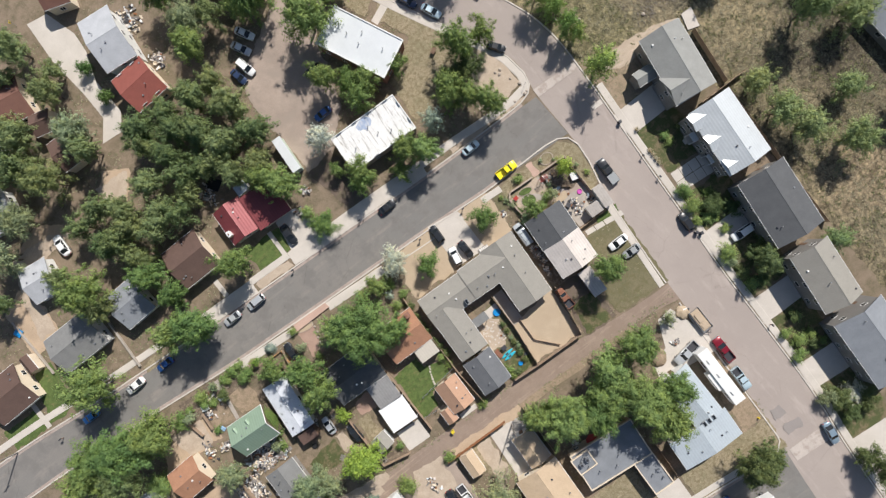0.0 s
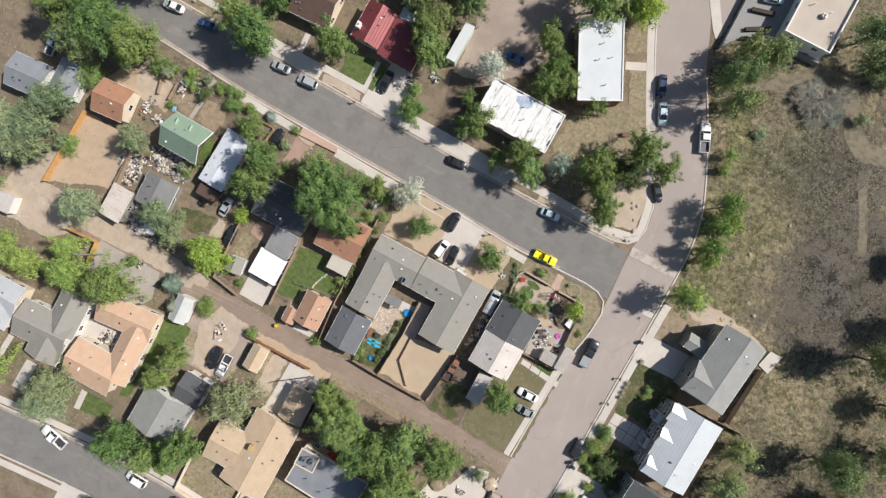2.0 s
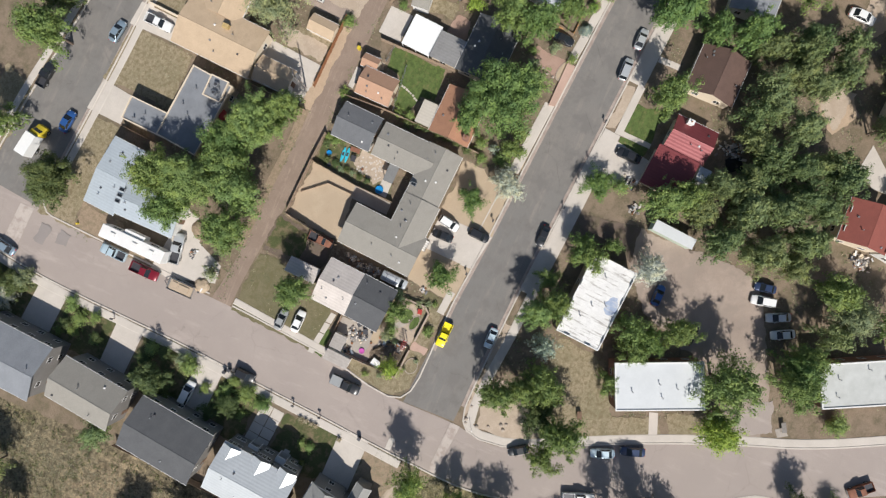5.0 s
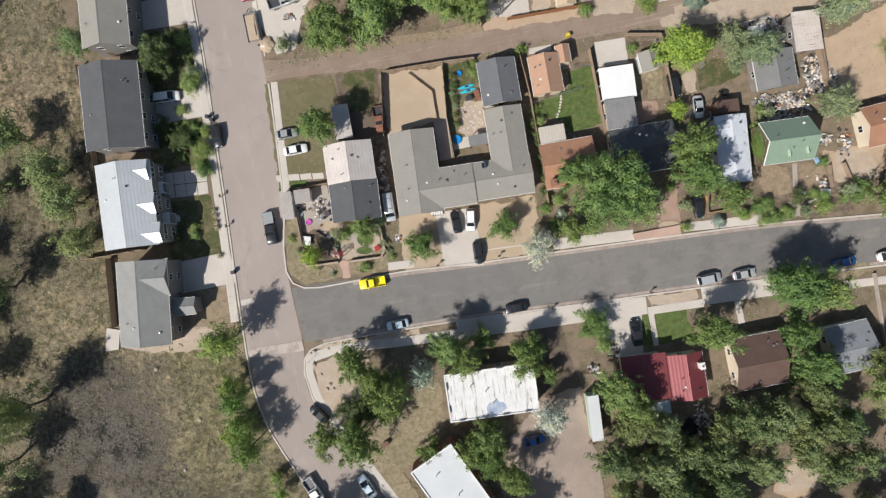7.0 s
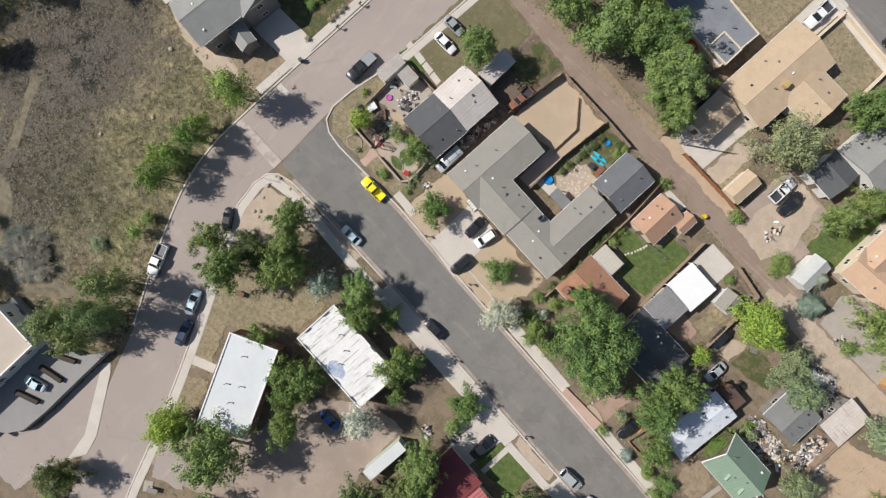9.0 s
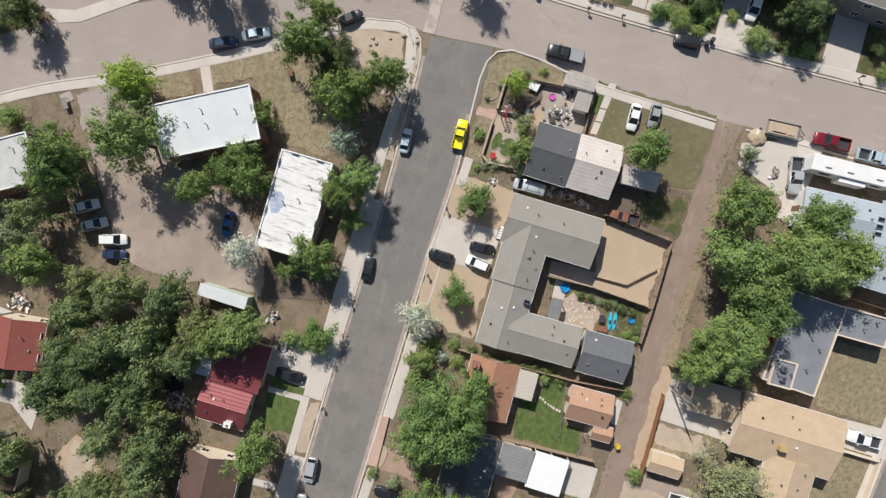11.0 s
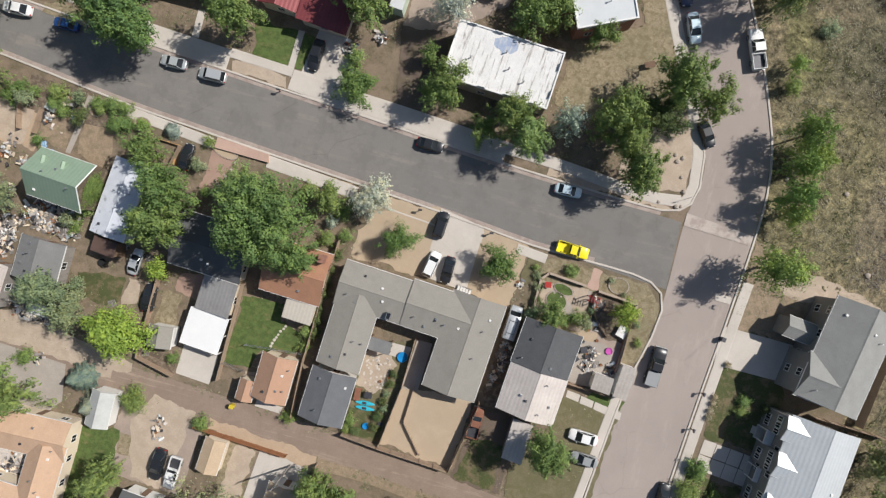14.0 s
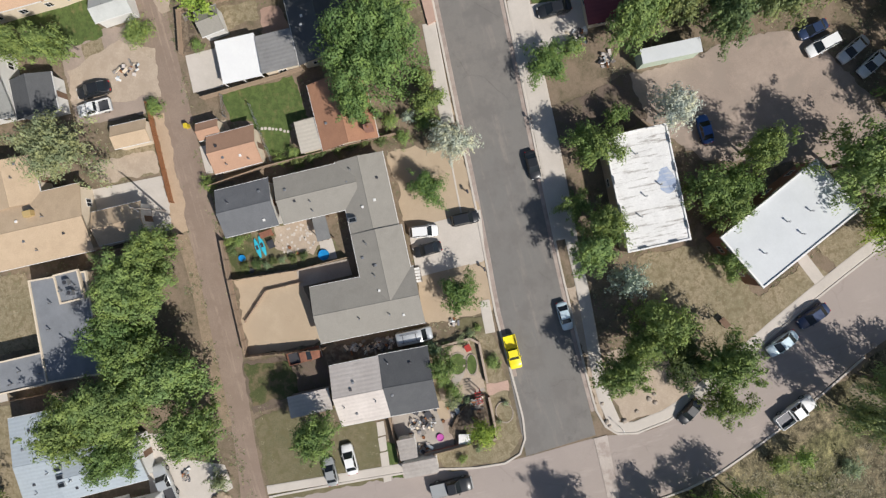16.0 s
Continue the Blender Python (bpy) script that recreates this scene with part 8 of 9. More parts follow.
garden_table(26.7, -8.8, 1.0, 1.0, 20, dark_metal, "black metal patio table")
garden_table(25.9, -10.5, 0.9, 0.7, 50, dark_metal, "black metal barbecue table on the patio")
garden_table(18.7, -0.5, 1.0, 0.9, 10, red_paint, "small red painted garden table")
garden_table(24.7, 36.3, 1.6, 0.9, 25, wood_brown, "brown wooden picnic table on dry grass")
scrap_pile(-60.5, -11.2, 9.0, 4.5, 380, 5)
scrap_pile(-67.4, -15.9, 4.0, 6.5, 260, 9)
scrap_pile(-59.4, -26.4, 6.5, 3.2, 170, 12)
scrap_pile(-63.6, -21.9, 1.6, 5.0, 50, 14)
scrap_pile(-24.8, 84.8, 6.5, 6.0, 150, 21)
scrap_pile(-24.5, 73.9, 2.5, 4.0, 60, 23)
scrap_pile(-56.1, -51.6, 3.5, 4.0, 60, 25)
scrap_pile(-20.7, 27.0, 2.5, 2.5, 40, 27)
scrap_pile(26.9, -1.5, 2.0, 1.6, 26, 29)
scrap_pile(27.8, -11.3, 1.6, 1.4, 20, 31)
scrap_pile(32.3, -42.5, 0.8, 0.8, 6, 33)
scrap_pile(26.4, -47.1, 1.6, 1.0, 14, 35)
scrap_pile(14.9, -12.3, 1.6, 4.0, 34, 37)
scrap_pile(3.7, -65.9, 1.8, 2.6, 26, 39)
boulder(33.5, 56.1, 0.4)
tarp(-63.2, -1.6, 1.1, 2.0, 0, tarp_blue, "crumpled pale blue tarpaulin beside the green house")
tarp(-88.2, 45.7, 1.8, 1.8, 20, blue_plastic, "blue tarpaulin over a heap in the yard")
tarp(-32.1, 44.1, 2.6, 3.2, 30, rubber, "black tarpaulin behind the red house")
parasol(-1.1, -52.0, 1.5, red_paint, "red fabric parasol beside the dark roof")
utility_pole(-105.5, 24.6, 9, 10)
utility_pole(-13.0, -39.2, 8.5, 40)
utility_pole(-65.3, -35.3, 8.5, 0)
mailbox(-11.3, 17.2, 0)
mailbox(-3.5, 5.5, 0)
mailbox(8.1, 4.9, 0)
mailbox(46.0, -10.4, 90)
mailbox(46.0, -16.2, 90)
mailbox(-29.9, 17.8, 0)
mailbox(44.9, -56.5, 90)
mailbox(-95.0, 20.7, 0)
sign_post(29.0, -79.9, 30, yellow_paint, "yellow street sign at the corner")
sign_post(-45.0, 100.3, 60, yellow_paint, "yellow street sign beside the driveway")
sign_post(35.8, 18.0, 20, paint_white)
hydrant(30.3, -71.0)
wheelie_bin(44.8, -30.8, 80, dark_metal)
wheelie_bin(45.5, -31.5, 80, dark_metal)
wheelie_bin(46.7, -1.5, 80, dark_metal)
wheelie_bin(-24.2, -32.3, 0, yellow_paint)
timber(39.2, 66.9, 27, 5.2, 1.61)
timber(38.6, 70.5, 12, 4.8, 1.61)
timber(38.7, 76.6, 20, 4.6, 1.61)
timber(39.8, 86.4, 20, 4.6, 1.61)
stepping_stones([(-19.4, -17.9), (-19.6, -18.4), (-20.0, -18.9), (-20.2, -19.5), (-20.4, -20.0), (-20.6, -20.5), (-20.8, -21.1), (-20.9, -21.6)], 0.25, "row of pale round stepping stones on the lawn")
stepping_stones([(-4.7, -18.8), (-4.1, -19.1), (-5.3, -20.4), (-2.1, -22.4), (-2.7, -19.4), (-3.5, -19.7), (-4.9, -18.8), (-4.8, -23.1), (-2.4, -22.5), (-2.5, -19.3), (-4.4, -21.5), (-2.8, -22.7), (-2.2, -18.7), (-3.3, -21.8), (-3.6, -19.2), (-3.8, -18.7), (-2.0, -22.8), (-3.5, -19.8), (-2.1, -21.2), (-2.2, -22.7), (-3.6, -20.4), (-3.3, -20.5), (-5.0, -19.9), (-2.5, -18.5), (-5.4, -21.6), (-4.5, -21.1), (-3.8, -20.1), (-1.8, -19.3), (-4.0, -19.3), (-3.2, -19.7), (-4.2, -22.2), (-4.3, -21.2), (-2.1, -18.8), (-5.3, -19.5), (-2.7, -21.5), (-4.7, -20.0), (-4.9, -20.7), (-5.4, -21.9), (-2.2, -23.3), (-2.8, -23.3), (-5.5, -19.8), (-1.9, -22.3), (-4.0, -23.2), (-3.2, -22.5), (-4.5, -19.3), (-3.9, -19.0)], 0.2, "cream flagstones laid on courtyard gravel")
patch("paving_slab", concrete, [(26.1, -15.6), (28.2, -15.8), (28.2, -17.0), (26.1, -16.7)], 3)
patch("paving_slab", concrete, [(28.4, -15.9), (30.5, -16.2), (30.5, -17.3), (28.4, -17.1)], 3)
patch("paving_slab", concrete, [(30.7, -16.2), (32.8, -16.5), (32.8, -17.7), (30.7, -17.4)], 3)
patch("paving_slab", concrete, [(33.0, -16.6), (35.1, -16.8), (35.1, -18.0), (33.0, -17.7)], 3)
tree(-70.2, 7.9, 1.5, 1.2, "bush")
tree(-62.3, 5.9, 1.5, 1.2, "bush")
tree(-60.0, 8.4, 2.7, 1.2, "olive")
tree(-57.3, 8.5, 1.5, 1.2, "bush")
tree(-54.8, 8.5, 1.7, 1.4, "bush")
tree(-51.8, 6.3, 1.6, 1.3, "bush")
tree(-49.2, 7.1, 2.4, 1.0, "lime")
tree(-55.8, -5.5, 1.6, 1.3, "bush")
tree(-48.3, 2.7, 1.9, 1.5, "bush")
tree(-56.6, -10.5, 2.9, 1.3, "olive")
tree(-38.9, 3.3, 2.7, 1.2, "olive")
tree(-37.1, -0.6, 1.3, 1.0, "bush")
tree(-16.6, -2.7, 1.6, 1.3, "bush")
tree(-21.5, 3.6, 1.8, 1.5, "bush")
tree(-16.1, -0.0, 2.1, 1.0, "silver")
tree(-35.4, -27.5, 1.3, 1.0, "bush")
tree(-15.6, -17.7, 1.5, 1.2, "bush")
tree(-15.6, -20.1, 1.3, 1.0, "bush")
tree(-15.0, -31.5, 1.5, 1.2, "bush")
tree(-52.5, -22.1, 4.0, 1.7, "olive")
tree(-54.7, -25.8, 1.7, 1.3, "bush")
tree(-52.9, -20.4, 2.9, 1.3, "olive")
tree(-58.4, -33.7, 1.8, 1.5, "bush")
tree(21.5, 2.6, 1.3, 1.0, "bush")
tree(24.3, -4.4, 1.6, 1.3, "bush")
tree(25.5, -4.7, 2.7, 1.2, "olive")
tree(22.5, -5.1, 1.3, 1.0, "bush")
tree(17.3, -5.3, 2.9, 1.3, "olive")
patch("yard", dirt, [(-59.2, 4.7), (-56.4, 5.2), (-53.9, 4.9), (-53.8, 1.2), (-54.4, -1.1), (-57.4, -0.8), (-59.5, -0.3)], 1)
patch("yard", dirt, [(-66.3, 4.4), (-60.9, 5.1), (-61.0, -0.2), (-65.9, 0.5)], 1)
patch("yard", mulch, [(-69.6, 10.0), (-51.7, 9.5), (-51.5, 5.2), (-60.2, 4.9), (-69.6, 5.6)], 1)
patch("path", concrete_old, [(-59.8, 9.3), (-58.8, 9.3), (-59.5, 3.8), (-60.2, -0.5), (-61.1, -0.5), (-60.4, 4.0)], 2)
patch("yard", red_gravel, [(-52.2, 9.3), (-48.4, 8.9), (-48.5, 5.6), (-52.1, 6.0)], 1)
patch("lawn", lawn_dark, [(-54.2, -18.3), (-46.4, -17.2), (-46.1, -21.3), (-49.2, -22.7), (-53.3, -21.8)], 1)
patch("yard", light_dirt, [(-45.8, -17.1), (-43.6, -17.1), (-43.6, -20.8), (-46.1, -21.7)], 2)
patch("lawn", lawn_dry, [(-39.9, -17.7), (-36.6, -17.6), (-36.7, -23.0), (-39.9, -23.1)], 2)
patch("yard", mulch, [(-41.0, -27.4), (-34.9, -27.3), (-34.9, -30.1), (-41.1, -30.1)], 1)
patch("alley_verge", light_dirt, [(-71.7, -28.0), (-64.6, -28.5), (-51.9, -29.0), (-41.6, -30.2), (-41.6, -31.8), (-60.4, -32.6), (-71.8, -32.1)], 1)
patch("driveway", concrete, [(-20.8, -30.4), (-16.5, -30.5), (-16.7, -31.6), (-20.9, -31.5)], 2)
patch("driveway", concrete_old, [(-67.0, -32.8), (-60.4, -33.1), (-61.2, -36.7), (-67.0, -36.7)], 2)
patch("yard", light_dirt, [(-23.8, -26.3), (-22.2, -26.3), (-22.2, -30.2), (-24.2, -30.2)], 1)
patch("yard", light_dirt, [(17.4, -0.2), (24.7, 0.3), (26.7, -4.2), (26.1, -6.9), (24.7, -6.4), (18.1, -4.7)], 3)
patch("path", concrete_old, [(19.4, -1.4), (20.5, -0.8), (22.9, -2.4), (24.3, -4.2), (23.4, -4.7), (21.6, -3.1)], 4)
patch("yard", mulch, [(26.7, 0.1), (32.5, -0.2), (32.5, -6.0), (29.6, -6.4), (27.8, -3.8), (26.5, -2.0)], 3)
patch("lawn", lawn_olive, [(14.6, 4.0), (17.6, 3.8), (17.4, 1.2), (15.4, -1.5), (14.5, -0.2)], 2)
patch("lawn", lawn_green, [(29.9, -14.9), (35.0, -14.9), (34.8, -16.7), (29.5, -16.5)], 2)
patch("yard", mulch, [(13.9, -9.6), (16.4, -9.6), (15.8, -21.3), (13.6, -21.3)], 2)
patch("lawn", lawn_dark, [(13.6, -26.7), (19.0, -26.8), (19.0, -34.3), (12.7, -33.9)], 2)
arbor(25.8, -0.8, 0)
fence("brick", [(30.1, 0.4), (32.7, 0.1), (32.6, -1.5)], 0.8)
fence("board", [(-66.0, 5.3), (-66.3, 1.2)], 1.2)
fence("orange", [(-46.9, 5.5), (-43.3, 5.4), (-43.4, 2.2)], 0.6)
fence("board", [(-40.7, -13.8), (-40.8, -28.8), (-34.6, -30.1)], 1.5)
fence("wire", [(-27.2, -26.0), (-24.0, -26.4)], 1.2)
fence("board", [(-68.2, -14.3), (-68.2, -20.0)], 1.8)
boulder(-34.4, 6.4, 0.28)
boulder(-34.1, 5.0, 0.28)
boulder(-34.3, 3.7, 0.28)
boulder(-35.0, 2.6, 0.28)
boulder(-35.3, 1.5, 0.28)
boulder(-35.2, 0.3, 0.28)
boulder(-34.4, -0.5, 0.28)
garden_chair(26.3, -7.6, 0, dark_metal)
garden_chair(27.6, -8.2, 80, dark_metal)
garden_chair(27.4, -9.7, 200, dark_metal)
garden_chair(26.0, -9.2, 120, dark_metal)
garden_chair(29.0, -2.2, 30, wood_brown, "brown wooden garden chair in the shade")
garden_chair(28.2, -1.4, 60, wood_brown, "brown wooden garden chair in the shade")
garden_table(-3.8, -24.7, 1.2, 1.0, 5, dark_metal, "dark metal garden table beside the kayaks")
garden_table(-5.5, -25.0, 0.9, 2.0, 5, car_rust, "dark red garden bench table by the garage")
garden_table(-58.1, -25.9, 2.8, 1.7, -4, paint_white, "white sheet metal work table behind the shed")
garden_table(-60.3, 5.4, 1.6, 0.9, 0, metal_pale, "small pale metal table by the garden path")
garden_table(-70.2, 5.3, 1.0, 0.8, 10, wood_grey, "grey wooden work bench in the garden")
pallet(-68.6, -14.7, 10)
pallet(-61.0, -13.5, 40)
pallet(-43.4, -13.3, 5)
pallet(29.1, -10.5, 15)
pallet(14.5, -13.2, 0)
pallet(-47.4, -21.9, 30)
pallet(-69.8, -17.3, 80)
pallet(-40.2, -28.1, 12)
scrap_pile(-57.4, -12.6, 4.0, 3.0, 70, 51)
scrap_pile(-69.7, -13.6, 3.0, 4.0, 60, 52)
scrap_pile(-70.1, -2.5, 2.0, 5.0, 40, 53)
scrap_pile(-62.7, -24.6, 1.6, 4.0, 50, 54)
scrap_pile(-47.3, -11.6, 1.4, 2.4, 20, 55)
scrap_pile(14.5, -1.5, 0.8, 1.4, 8, 56)
scrap_pile(-35.0, -39.2, 2.4, 4.0, 26, 57)
scrap_pile(-4.7, -52.6, 1.8, 5.0, 36, 58)
scrap_pile(1.7, -54.8, 1.0, 4.5, 22, 59)
scrap_pile(-34.4, 42.7, 3.5, 5.0, 60, 60)
scrap_pile(-16.6, 30.2, 1.5, 2.0, 30, 61)
scrap_pile(-56.7, -33.7, 2.0, 2.0, 16, 63)
mound(21.4, -47.3, 2.0, 0.9, dirt, "heap of brown soil on the concrete drive")
mound(31.7, -42.8, 1.5, 0.8, tan_gravel, "heap of tan gravel beside the drive")
tarp(28.4, -42.7, 2.0, 1.6, 40, metal_grey, "grey tarpaulin lying on the drive")
slab("back_step", [(73.2, 4.1), (70.7, 5.0), (71.7, 8.6), (74.3, 8.5)], "pale pink concrete step behind the house", 0.3, concrete)
strip("alley_verge", dirt, [(-24.4, -36.6), (-10.1, -36.7), (-1.5, -36.9), (10.0, -37.6), (21.0, -38.1)], [(-24.4, -38.4), (-10.1, -38.7), (-1.5, -38.5), (10.0, -39.3), (21.1, -39.6)], 0.03, "pale sandy verge beside the alley", "verge")
patch("yard", light_dirt, [(-93.1, -32.2), (-89.0, -24.3), (-84.1, -18.5), (-83.7, -26.7), (-70.7, -27.6), (-60.4, -27.6), (-44.8, -29.9), (-44.6, -33.9), (-61.0, -32.3), (-71.9, -32.6), (-77.6, -37.5), (-89.8, -36.9)], 1)
patch("yard", light_dirt, [(-37.0, -34.1), (-29.8, -35.1), (-32.0, -48.6), (-37.5, -48.1), (-39.5, -39.2)], 2)
patch("driveway", concrete_old, [(-66.8, -32.8), (-52.2, -33.4), (-51.3, -39.3), (-53.8, -42.6), (-66.8, -39.1)], 2)
patch("alley_verge", orange_dirt, [(-27.3, -35.1), (-9.1, -36.6), (-9.4, -38.8), (-27.5, -37.1)], 3)
patch("yard", light_dirt, [(-22.2, -38.3), (-18.9, -38.6), (-19.9, -47.3), (-23.3, -49.4)], 2)
patch("yard", light_dirt, [(-75.4, 5.3), (-67.1, 5.0), (-68.4, -1.1), (-74.1, -0.5)], 2)
patch("yard", light_dirt, [(-79.1, 59.2), (-70.1, 58.8), (-62.7, 56.0), (-67.3, 55.5), (-74.4, 54.9), (-80.2, 49.3), (-80.8, 41.2), (-85.2, 41.0), (-83.4, 49.6)], 2)
patch("yard", light_dirt, [(-54.0, 60.0), (-45.9, 59.0), (-49.5, 54.4), (-53.7, 56.8)], 2)
tree(-98.8, -28.4, 3.6, 2.9, "bush")
tree(-39.2, -35.2, 2.7, 2.1, "bush")
tree(-28.2, -36.2, 1.8, 1.4, "bush")
tree(-82.9, -1.3, 3.9, 3.1, "bush")
tree(-48.7, -34.3, 4.3, 2.9, "spruce")
tree(-81.3, -17.1, 2.7, 2.1, "bush")
car("rusty brown pickup truck parked by the hedge", car_rust, "pickup", 15.9, 91.4, -46, 3.3)
tree(21.6, 87.9, 3.1, 2.5, "bush")
tree(6.4, 81.5, 2.7, 2.2, "bush")
tree(-0.2, 68.2, 8.9, 3.9, "elm")
tree(4.5, 71.9, 4.7, 2.1, "elm")
patch("driveway", asphalt_pink, [(9.0, 65.7), (6.9, 69.5), (12.7, 72.0), (16.3, 66.4), (15.7, 65.0)], 2)
patch("path", concrete_old, [(10.8, 73.7), (12.0, 75.0), (13.2, 73.3), (11.9, 72.2)], 3)
garden_table(10.8, 73.2, 2.0, 0.9, 30, wood_grey, "grey wooden bench beside the pavement")
patch("parking_line", paint_white, [(27.4, 84.7), (27.4, 85.0), (29.2, 85.0), (29.2, 84.8)], 4)
patch("parking_line", paint_white, [(27.1, 85.4), (27.2, 85.7), (29.0, 85.7), (29.0, 85.5)], 4)
patch("parking_line", paint_white, [(26.9, 86.1), (26.9, 86.4), (28.7, 86.4), (28.7, 86.2)], 4)
patch("parking_line", paint_white, [(26.7, 86.8), (26.7, 87.0), (28.5, 87.1), (28.5, 86.8)], 4)
tree(-43.8, -84.4, 3.0, 1.7, "dark")
tree(-59.2, -66.1, 10.2, 4.6, "olive")
tree(52.4, -9.7, 1.1, 1.1, "bush")
tree(55.7, -10.3, 1.6, 0.8, "dark")
tree(52.5, -11.6, 1.0, 1.0, "bush")
tree(48.7, -22.9, 1.3, 1.2, "bush")
tree(50.6, -29.4, 2.6, 1.4, "dark")
tree(46.9, -38.1, 2.5, 2.0, "bush")
patch("patio", concrete_old, [(25.8, -7.6), (29.1, -7.1), (32.5, -7.8), (32.5, -14.2), (25.8, -14.2)], 4)
patch("yard", tan_gravel, [(-12.4, 6.6), (-6.1, 6.2), (-0.4, 5.6), (-0.4, 3.0), (-12.1, 3.0)], 1)
patch("driveway", concrete, [(-0.5, 5.6), (7.0, 5.0), (7.0, 3.0), (-0.4, 3.0)], 3)
patch("yard", tan_gravel, [(7.0, 5.0), (12.4, 4.6), (12.4, 2.0), (7.0, 2.0)], 1)
fence("board", [(26.1, -0.0), (26.3, -1.2), (26.5, -2.2), (27.1, -3.3), (28.0, -4.5), (29.0, -5.4), (29.7, -5.9)], 0.8)
fence("brick", [(32.4, -5.2), (32.3, -10.8)], 0.8)
boulder(22.9, -0.5, 0.2)
boulder(23.4, -1.4, 0.2)
boulder(22.1, -2.0, 0.2)
boulder(21.2, -1.8, 0.2)
boulder(20.1, -1.5, 0.2)
scrap_pile(26.5, -4.7, 2.6, 2.0, 24, 71)
scrap_pile(28.4, -9.6, 2.0, 2.4, 24, 72)
scrap_pile(31.6, -11.2, 1.4, 2.6, 18, 73)
scrap_pile(15.1, -13.2, 1.2, 4.5, 30, 74)
scrap_pile(14.1, -16.8, 1.4, 3.0, 22, 75)
round_pool(27.4, -9.6, 0.22, 0.3, rust_metal, "small terracotta plant pot", "plant_pot")
round_pool(28.4, -6.9, 0.22, 0.3, rust_metal, "small terracotta plant pot", "plant_pot")
round_pool(30.0, -10.4, 0.22, 0.3, rust_metal, "small terracotta plant pot", "plant_pot")
round_pool(29.1, -12.2, 0.22, 0.3, rust_metal, "small terracotta plant pot", "plant_pot")
round_pool(-5.2, -24.3, 0.22, 0.3, rust_metal, "small terracotta plant pot", "plant_pot")
round_pool(-2.6, -22.3, 0.22, 0.3, rust_metal, "small terracotta plant pot", "plant_pot")
round_pool(-1.5, -21.4, 0.22, 0.3, rust_metal, "small terracotta plant pot", "plant_pot")
lumber_pile(4.5, -61.6, 60, 3.6)
lumber_pile(2.4, -54.7, 60, 2.6)
tree(42.5, -89.7, 4.3, 2.4, "dark")
tree(44.6, -75.4, 3.4, 1.5, "olive")
tree(43.1, -75.6, 2.8, 1.2, "olive")
tree(49.9, -82.4, 2.5, 1.6, "dark")
tree(44.8, -65.7, 1.5, 1.2, "bush")
tree(47.3, -62.5, 1.6, 1.7, "bush")
tree(49.4, -65.3, 1.8, 1.2, "dark")
tree(49.5, -57.9, 1.8, 1.2, "dark")
tree(46.9, -46.8, 1.8, 1.5, "bush")
tree(47.0, -43.6, 1.6, 1.5, "dark")
tree(51.3, -46.3, 2.2, 1.6, "dark")
boulder(-68.5, 6.0, 0.3)
boulder(-66.6, 5.0, 0.25)
boulder(-64.2, 2.6, 0.3)
boulder(-61.4, 4.2, 0.35)
boulder(-62.5, 5.2, 0.3)
boulder(-69.3, 1.8, 0.3)
boulder(-62.5, 2.3, 0.25)
boulder(-60.2, 7.5, 0.3)
boulder(-58.9, 7.3, 0.35)
scrap_pile(-62.7, 6.9, 2.6, 2.0, 26, 71)
scrap_pile(-64.7, 4.3, 2.2, 2.2, 20, 72)
scrap_pile(-66.6, -3.9, 2.5, 1.6, 40, 73)
scrap_pile(-68.6, -9.7, 2.0, 4.0, 50, 74)
scrap_pile(-58.5, -5.8, 1.6, 1.6, 14, 75)
oval_bed(-57.8, 7.3, 1.0, 0.9, 0, dirt, "round clay edged bed beside the street")
garden_table(-64.7, 5.9, 1.8, 1.2, -15, metal_pale, "pale wire mesh table by the street")
tarp(-64.6, -0.2, 0.9, 1.2, 20, tarp_blue, "blue tarpaulin folded against the green house")
oval_bed(-36.1, 6.5, 2.2, 1.0, -15, tan_gravel, "tan gravel bed with stone edging")
fence("board", [(-69.9, 5.9), (-68.9, 1.3)], 1.2)
fence("board", [(-44.9, 2.9), (-45.4, -1.8)], 1.4)
tree(-71.2, 6.4, 2.2, 1.7, "bush")
tree(-68.2, 6.2, 3.0, 1.3, "olive")
tree(-59.0, 5.7, 2.6, 1.5, "dark")
tree(-34.5, 0.6, 2.4, 1.0, "olive")


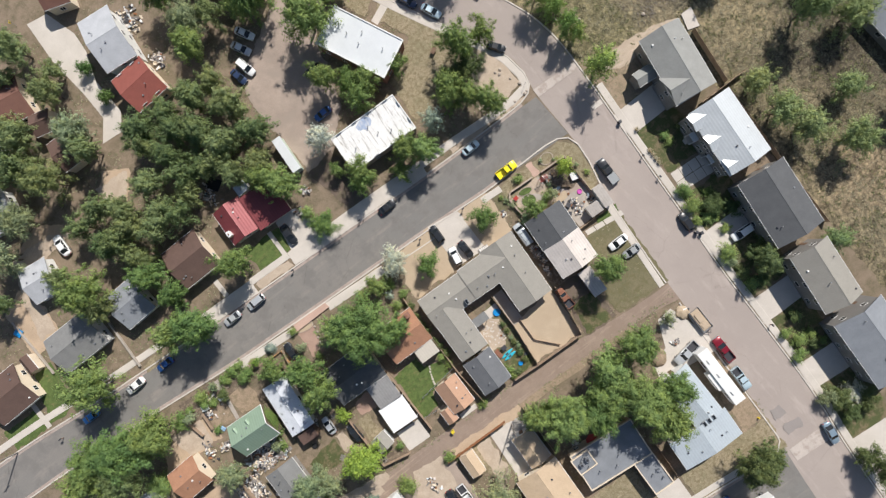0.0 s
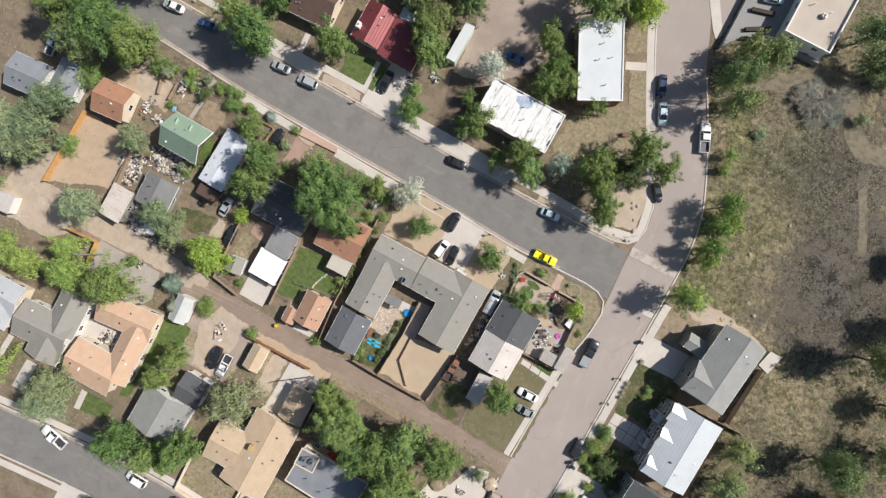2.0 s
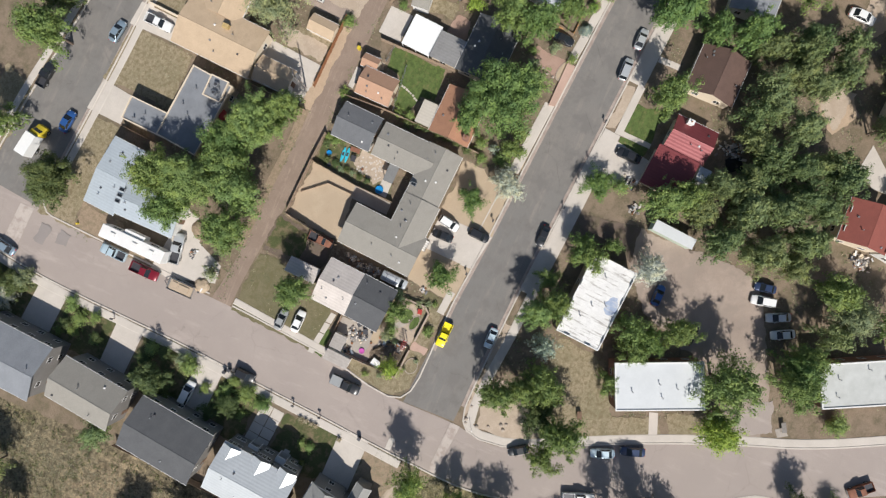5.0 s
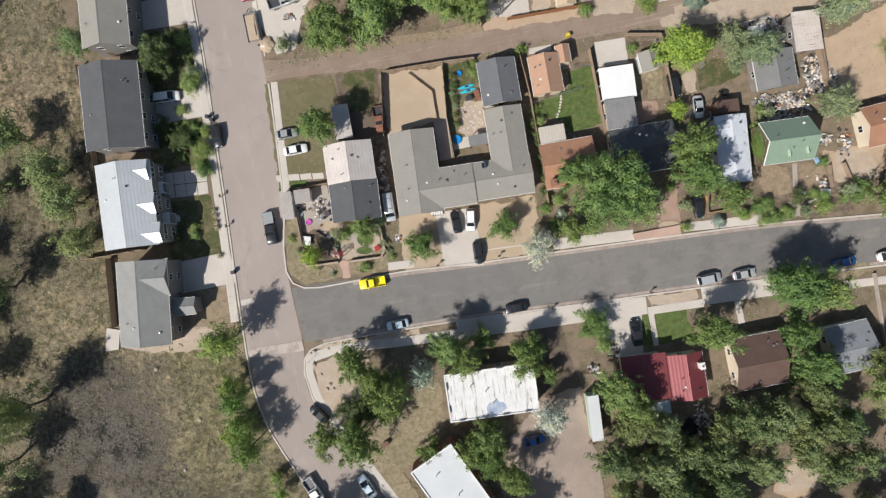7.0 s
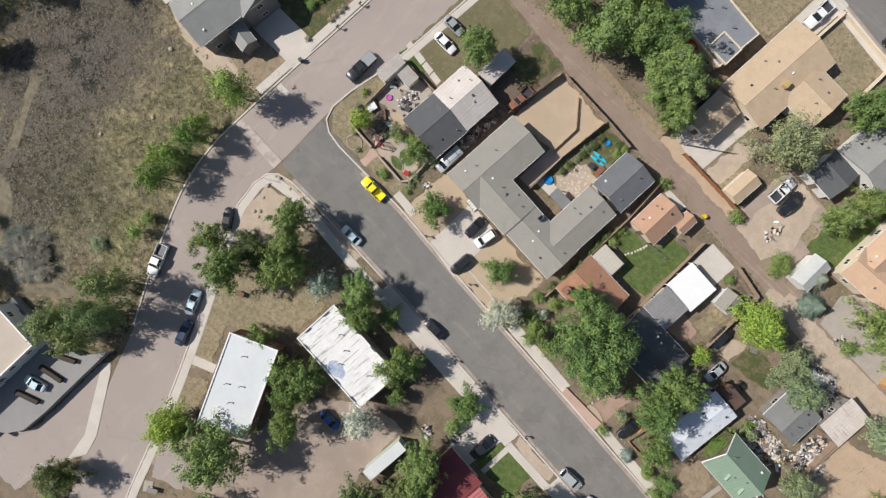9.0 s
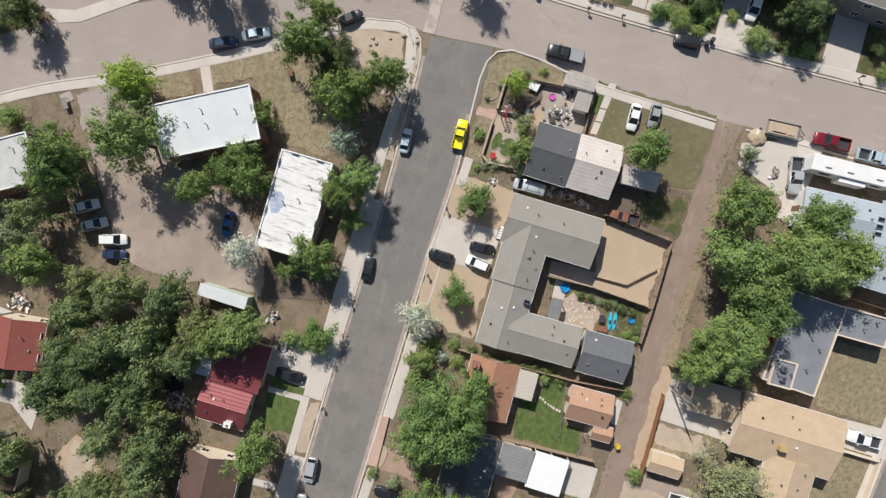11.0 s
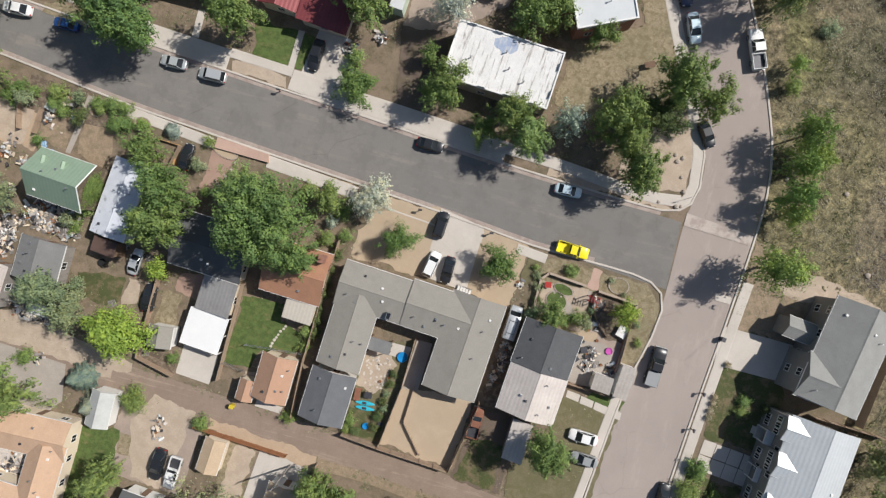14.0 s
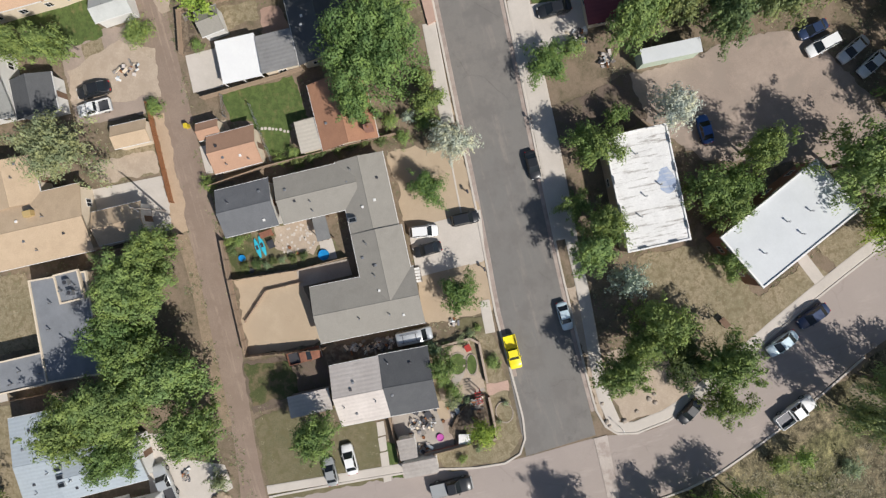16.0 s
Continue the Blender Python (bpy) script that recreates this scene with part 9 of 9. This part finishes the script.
# ---- weeds, dry grass and scrub ----
def scatter():
    rng = np.random.default_rng(7)
    dry, sage, weeds, grass = [], [], [], []
    while len(dry) + len(sage) < 38000:
        x, y = rng.uniform(47, 112), rng.uniform(-75, 95)
        if x < 72 and y < 3 or not free(x, y, 1.0) or paved(x, y):
            continue
        if y > 20 and x < 49.5 - 0.5 * max(0, y - 24) + 1:
            continue
        d = noise.noise(Vector((x * 0.11, y * 0.11, 3.1))) * 0.6 + 0.4 * noise.noise(Vector((x * 0.4, y * 0.4, 8.0)))
        hollow = max(0.0, 1 - math.hypot((x - 77) / 14, (y - 28) / 20))
        if rng.random() < (0.45 + d) * (1 - 0.95 * min(1.0, 1.8 * hollow)):
            (sage if noise.noise(Vector((x * 0.07, y * 0.07, 20.0))) + rng.normal() * 0.25 > 0.12 else dry).append((x, y))
    while len(weeds) + len(grass) < 16000:
        x, y = rng.uniform(-112, 33), rng.uniform(-72, 95)
        street = 14.0 - 0.06 * (x + 42.7)
        if abs(y - street) < 7.2 or -37.5 < y < -30 or not free(x, y, 0.2) or paved(x, y):
            continue
        if y > 20 and x > 36 - 0.48 * max(0, y - 24) - 4:
            continue
        if noise.noise(Vector((x * 0.16, y * 0.16, 40.0))) + 0.5 * noise.noise(Vector((x * 0.6, y * 0.6, 4.0))) > 0.05:
            (weeds if rng.random() < 0.55 else grass).append((x, y))
    for i in range(1400):
        # rough weeds along both edges of the alley
        x = rng.uniform(-100, 31)
        if noise.noise(Vector((x * 0.25, 7.0, 2.0))) > -0.1:
            y = (-31.6 - 0.045 * (x + 20) if rng.random() < 0.5 else -37.2 - 0.03 * (x + 10)) + rng.normal() * 0.5
            if free(x, y, 0.1) and not paved(x, y):
                (weeds if rng.random() < 0.6 else grass).append((x, y))
    rough, low = [], []
    while len(rough) < 5200:
        # rough woody scrub over the grey hollow, thinning out to both sides
        x, y = rng.normal(75, 11), rng.normal(28, 18)
        if x > 50 and y > 12 and free(x, y, 1.0) and not paved(x, y) and noise.noise(Vector((x * 0.3, y * 0.3, 11.0))) + 0.3 * rng.normal() > -0.02 and x > 67 - 0.5 * max(0, y - 40) + 3.5 * rng.normal() + 9 * noise.noise(Vector((x * 0.09, y * 0.09, 51.0))):
            rough.append((x, y))
    while len(low) < 2400:
        # low green growth beside the road and under the trees
        x, y = rng.uniform(46, 100), rng.uniform(-70, 66)
        near_road = x < 62 and 6 < y < 48 and x > 50 - 0.5 * max(0, y - 24)
        if (near_road or x > 70 and y < 10) and free(x, y, 1.0) and noise.noise(Vector((x * 0.22, y * 0.22, 31.0))) + 0.25 * rng.normal() > 0.1:
            low.append((x, y))
    tufts("scrub", "rough grey-brown woody scrub in the dry hollow", "scrub", rough, 0.7, "scrub", 5, 8, 0.06, 0.9)
    tufts("undergrowth", "low dull green growth beside the road", "undergrowth", low, 0.5, "weedy", 6, 8, 0.13)
    tufts("dry_grass", "dry tan grass tufts over the field", "grass", dry, 0.42, "dry", 1, 5, 0.06, 0.8)
    tufts("sagebrush", "grey-green sagebrush clumps over the field", "scrub", sage, 0.40, "sage", 2, 5, 0.085, 0.8)
    tufts("weeds", "low dull green weeds over the bare yards", "weeds", weeds, 0.28, "weedy", 3)
    tufts("yard_grass", "dry grass tufts over the bare yards", "grass", grass, 0.27, "dry", 4)


scatter()
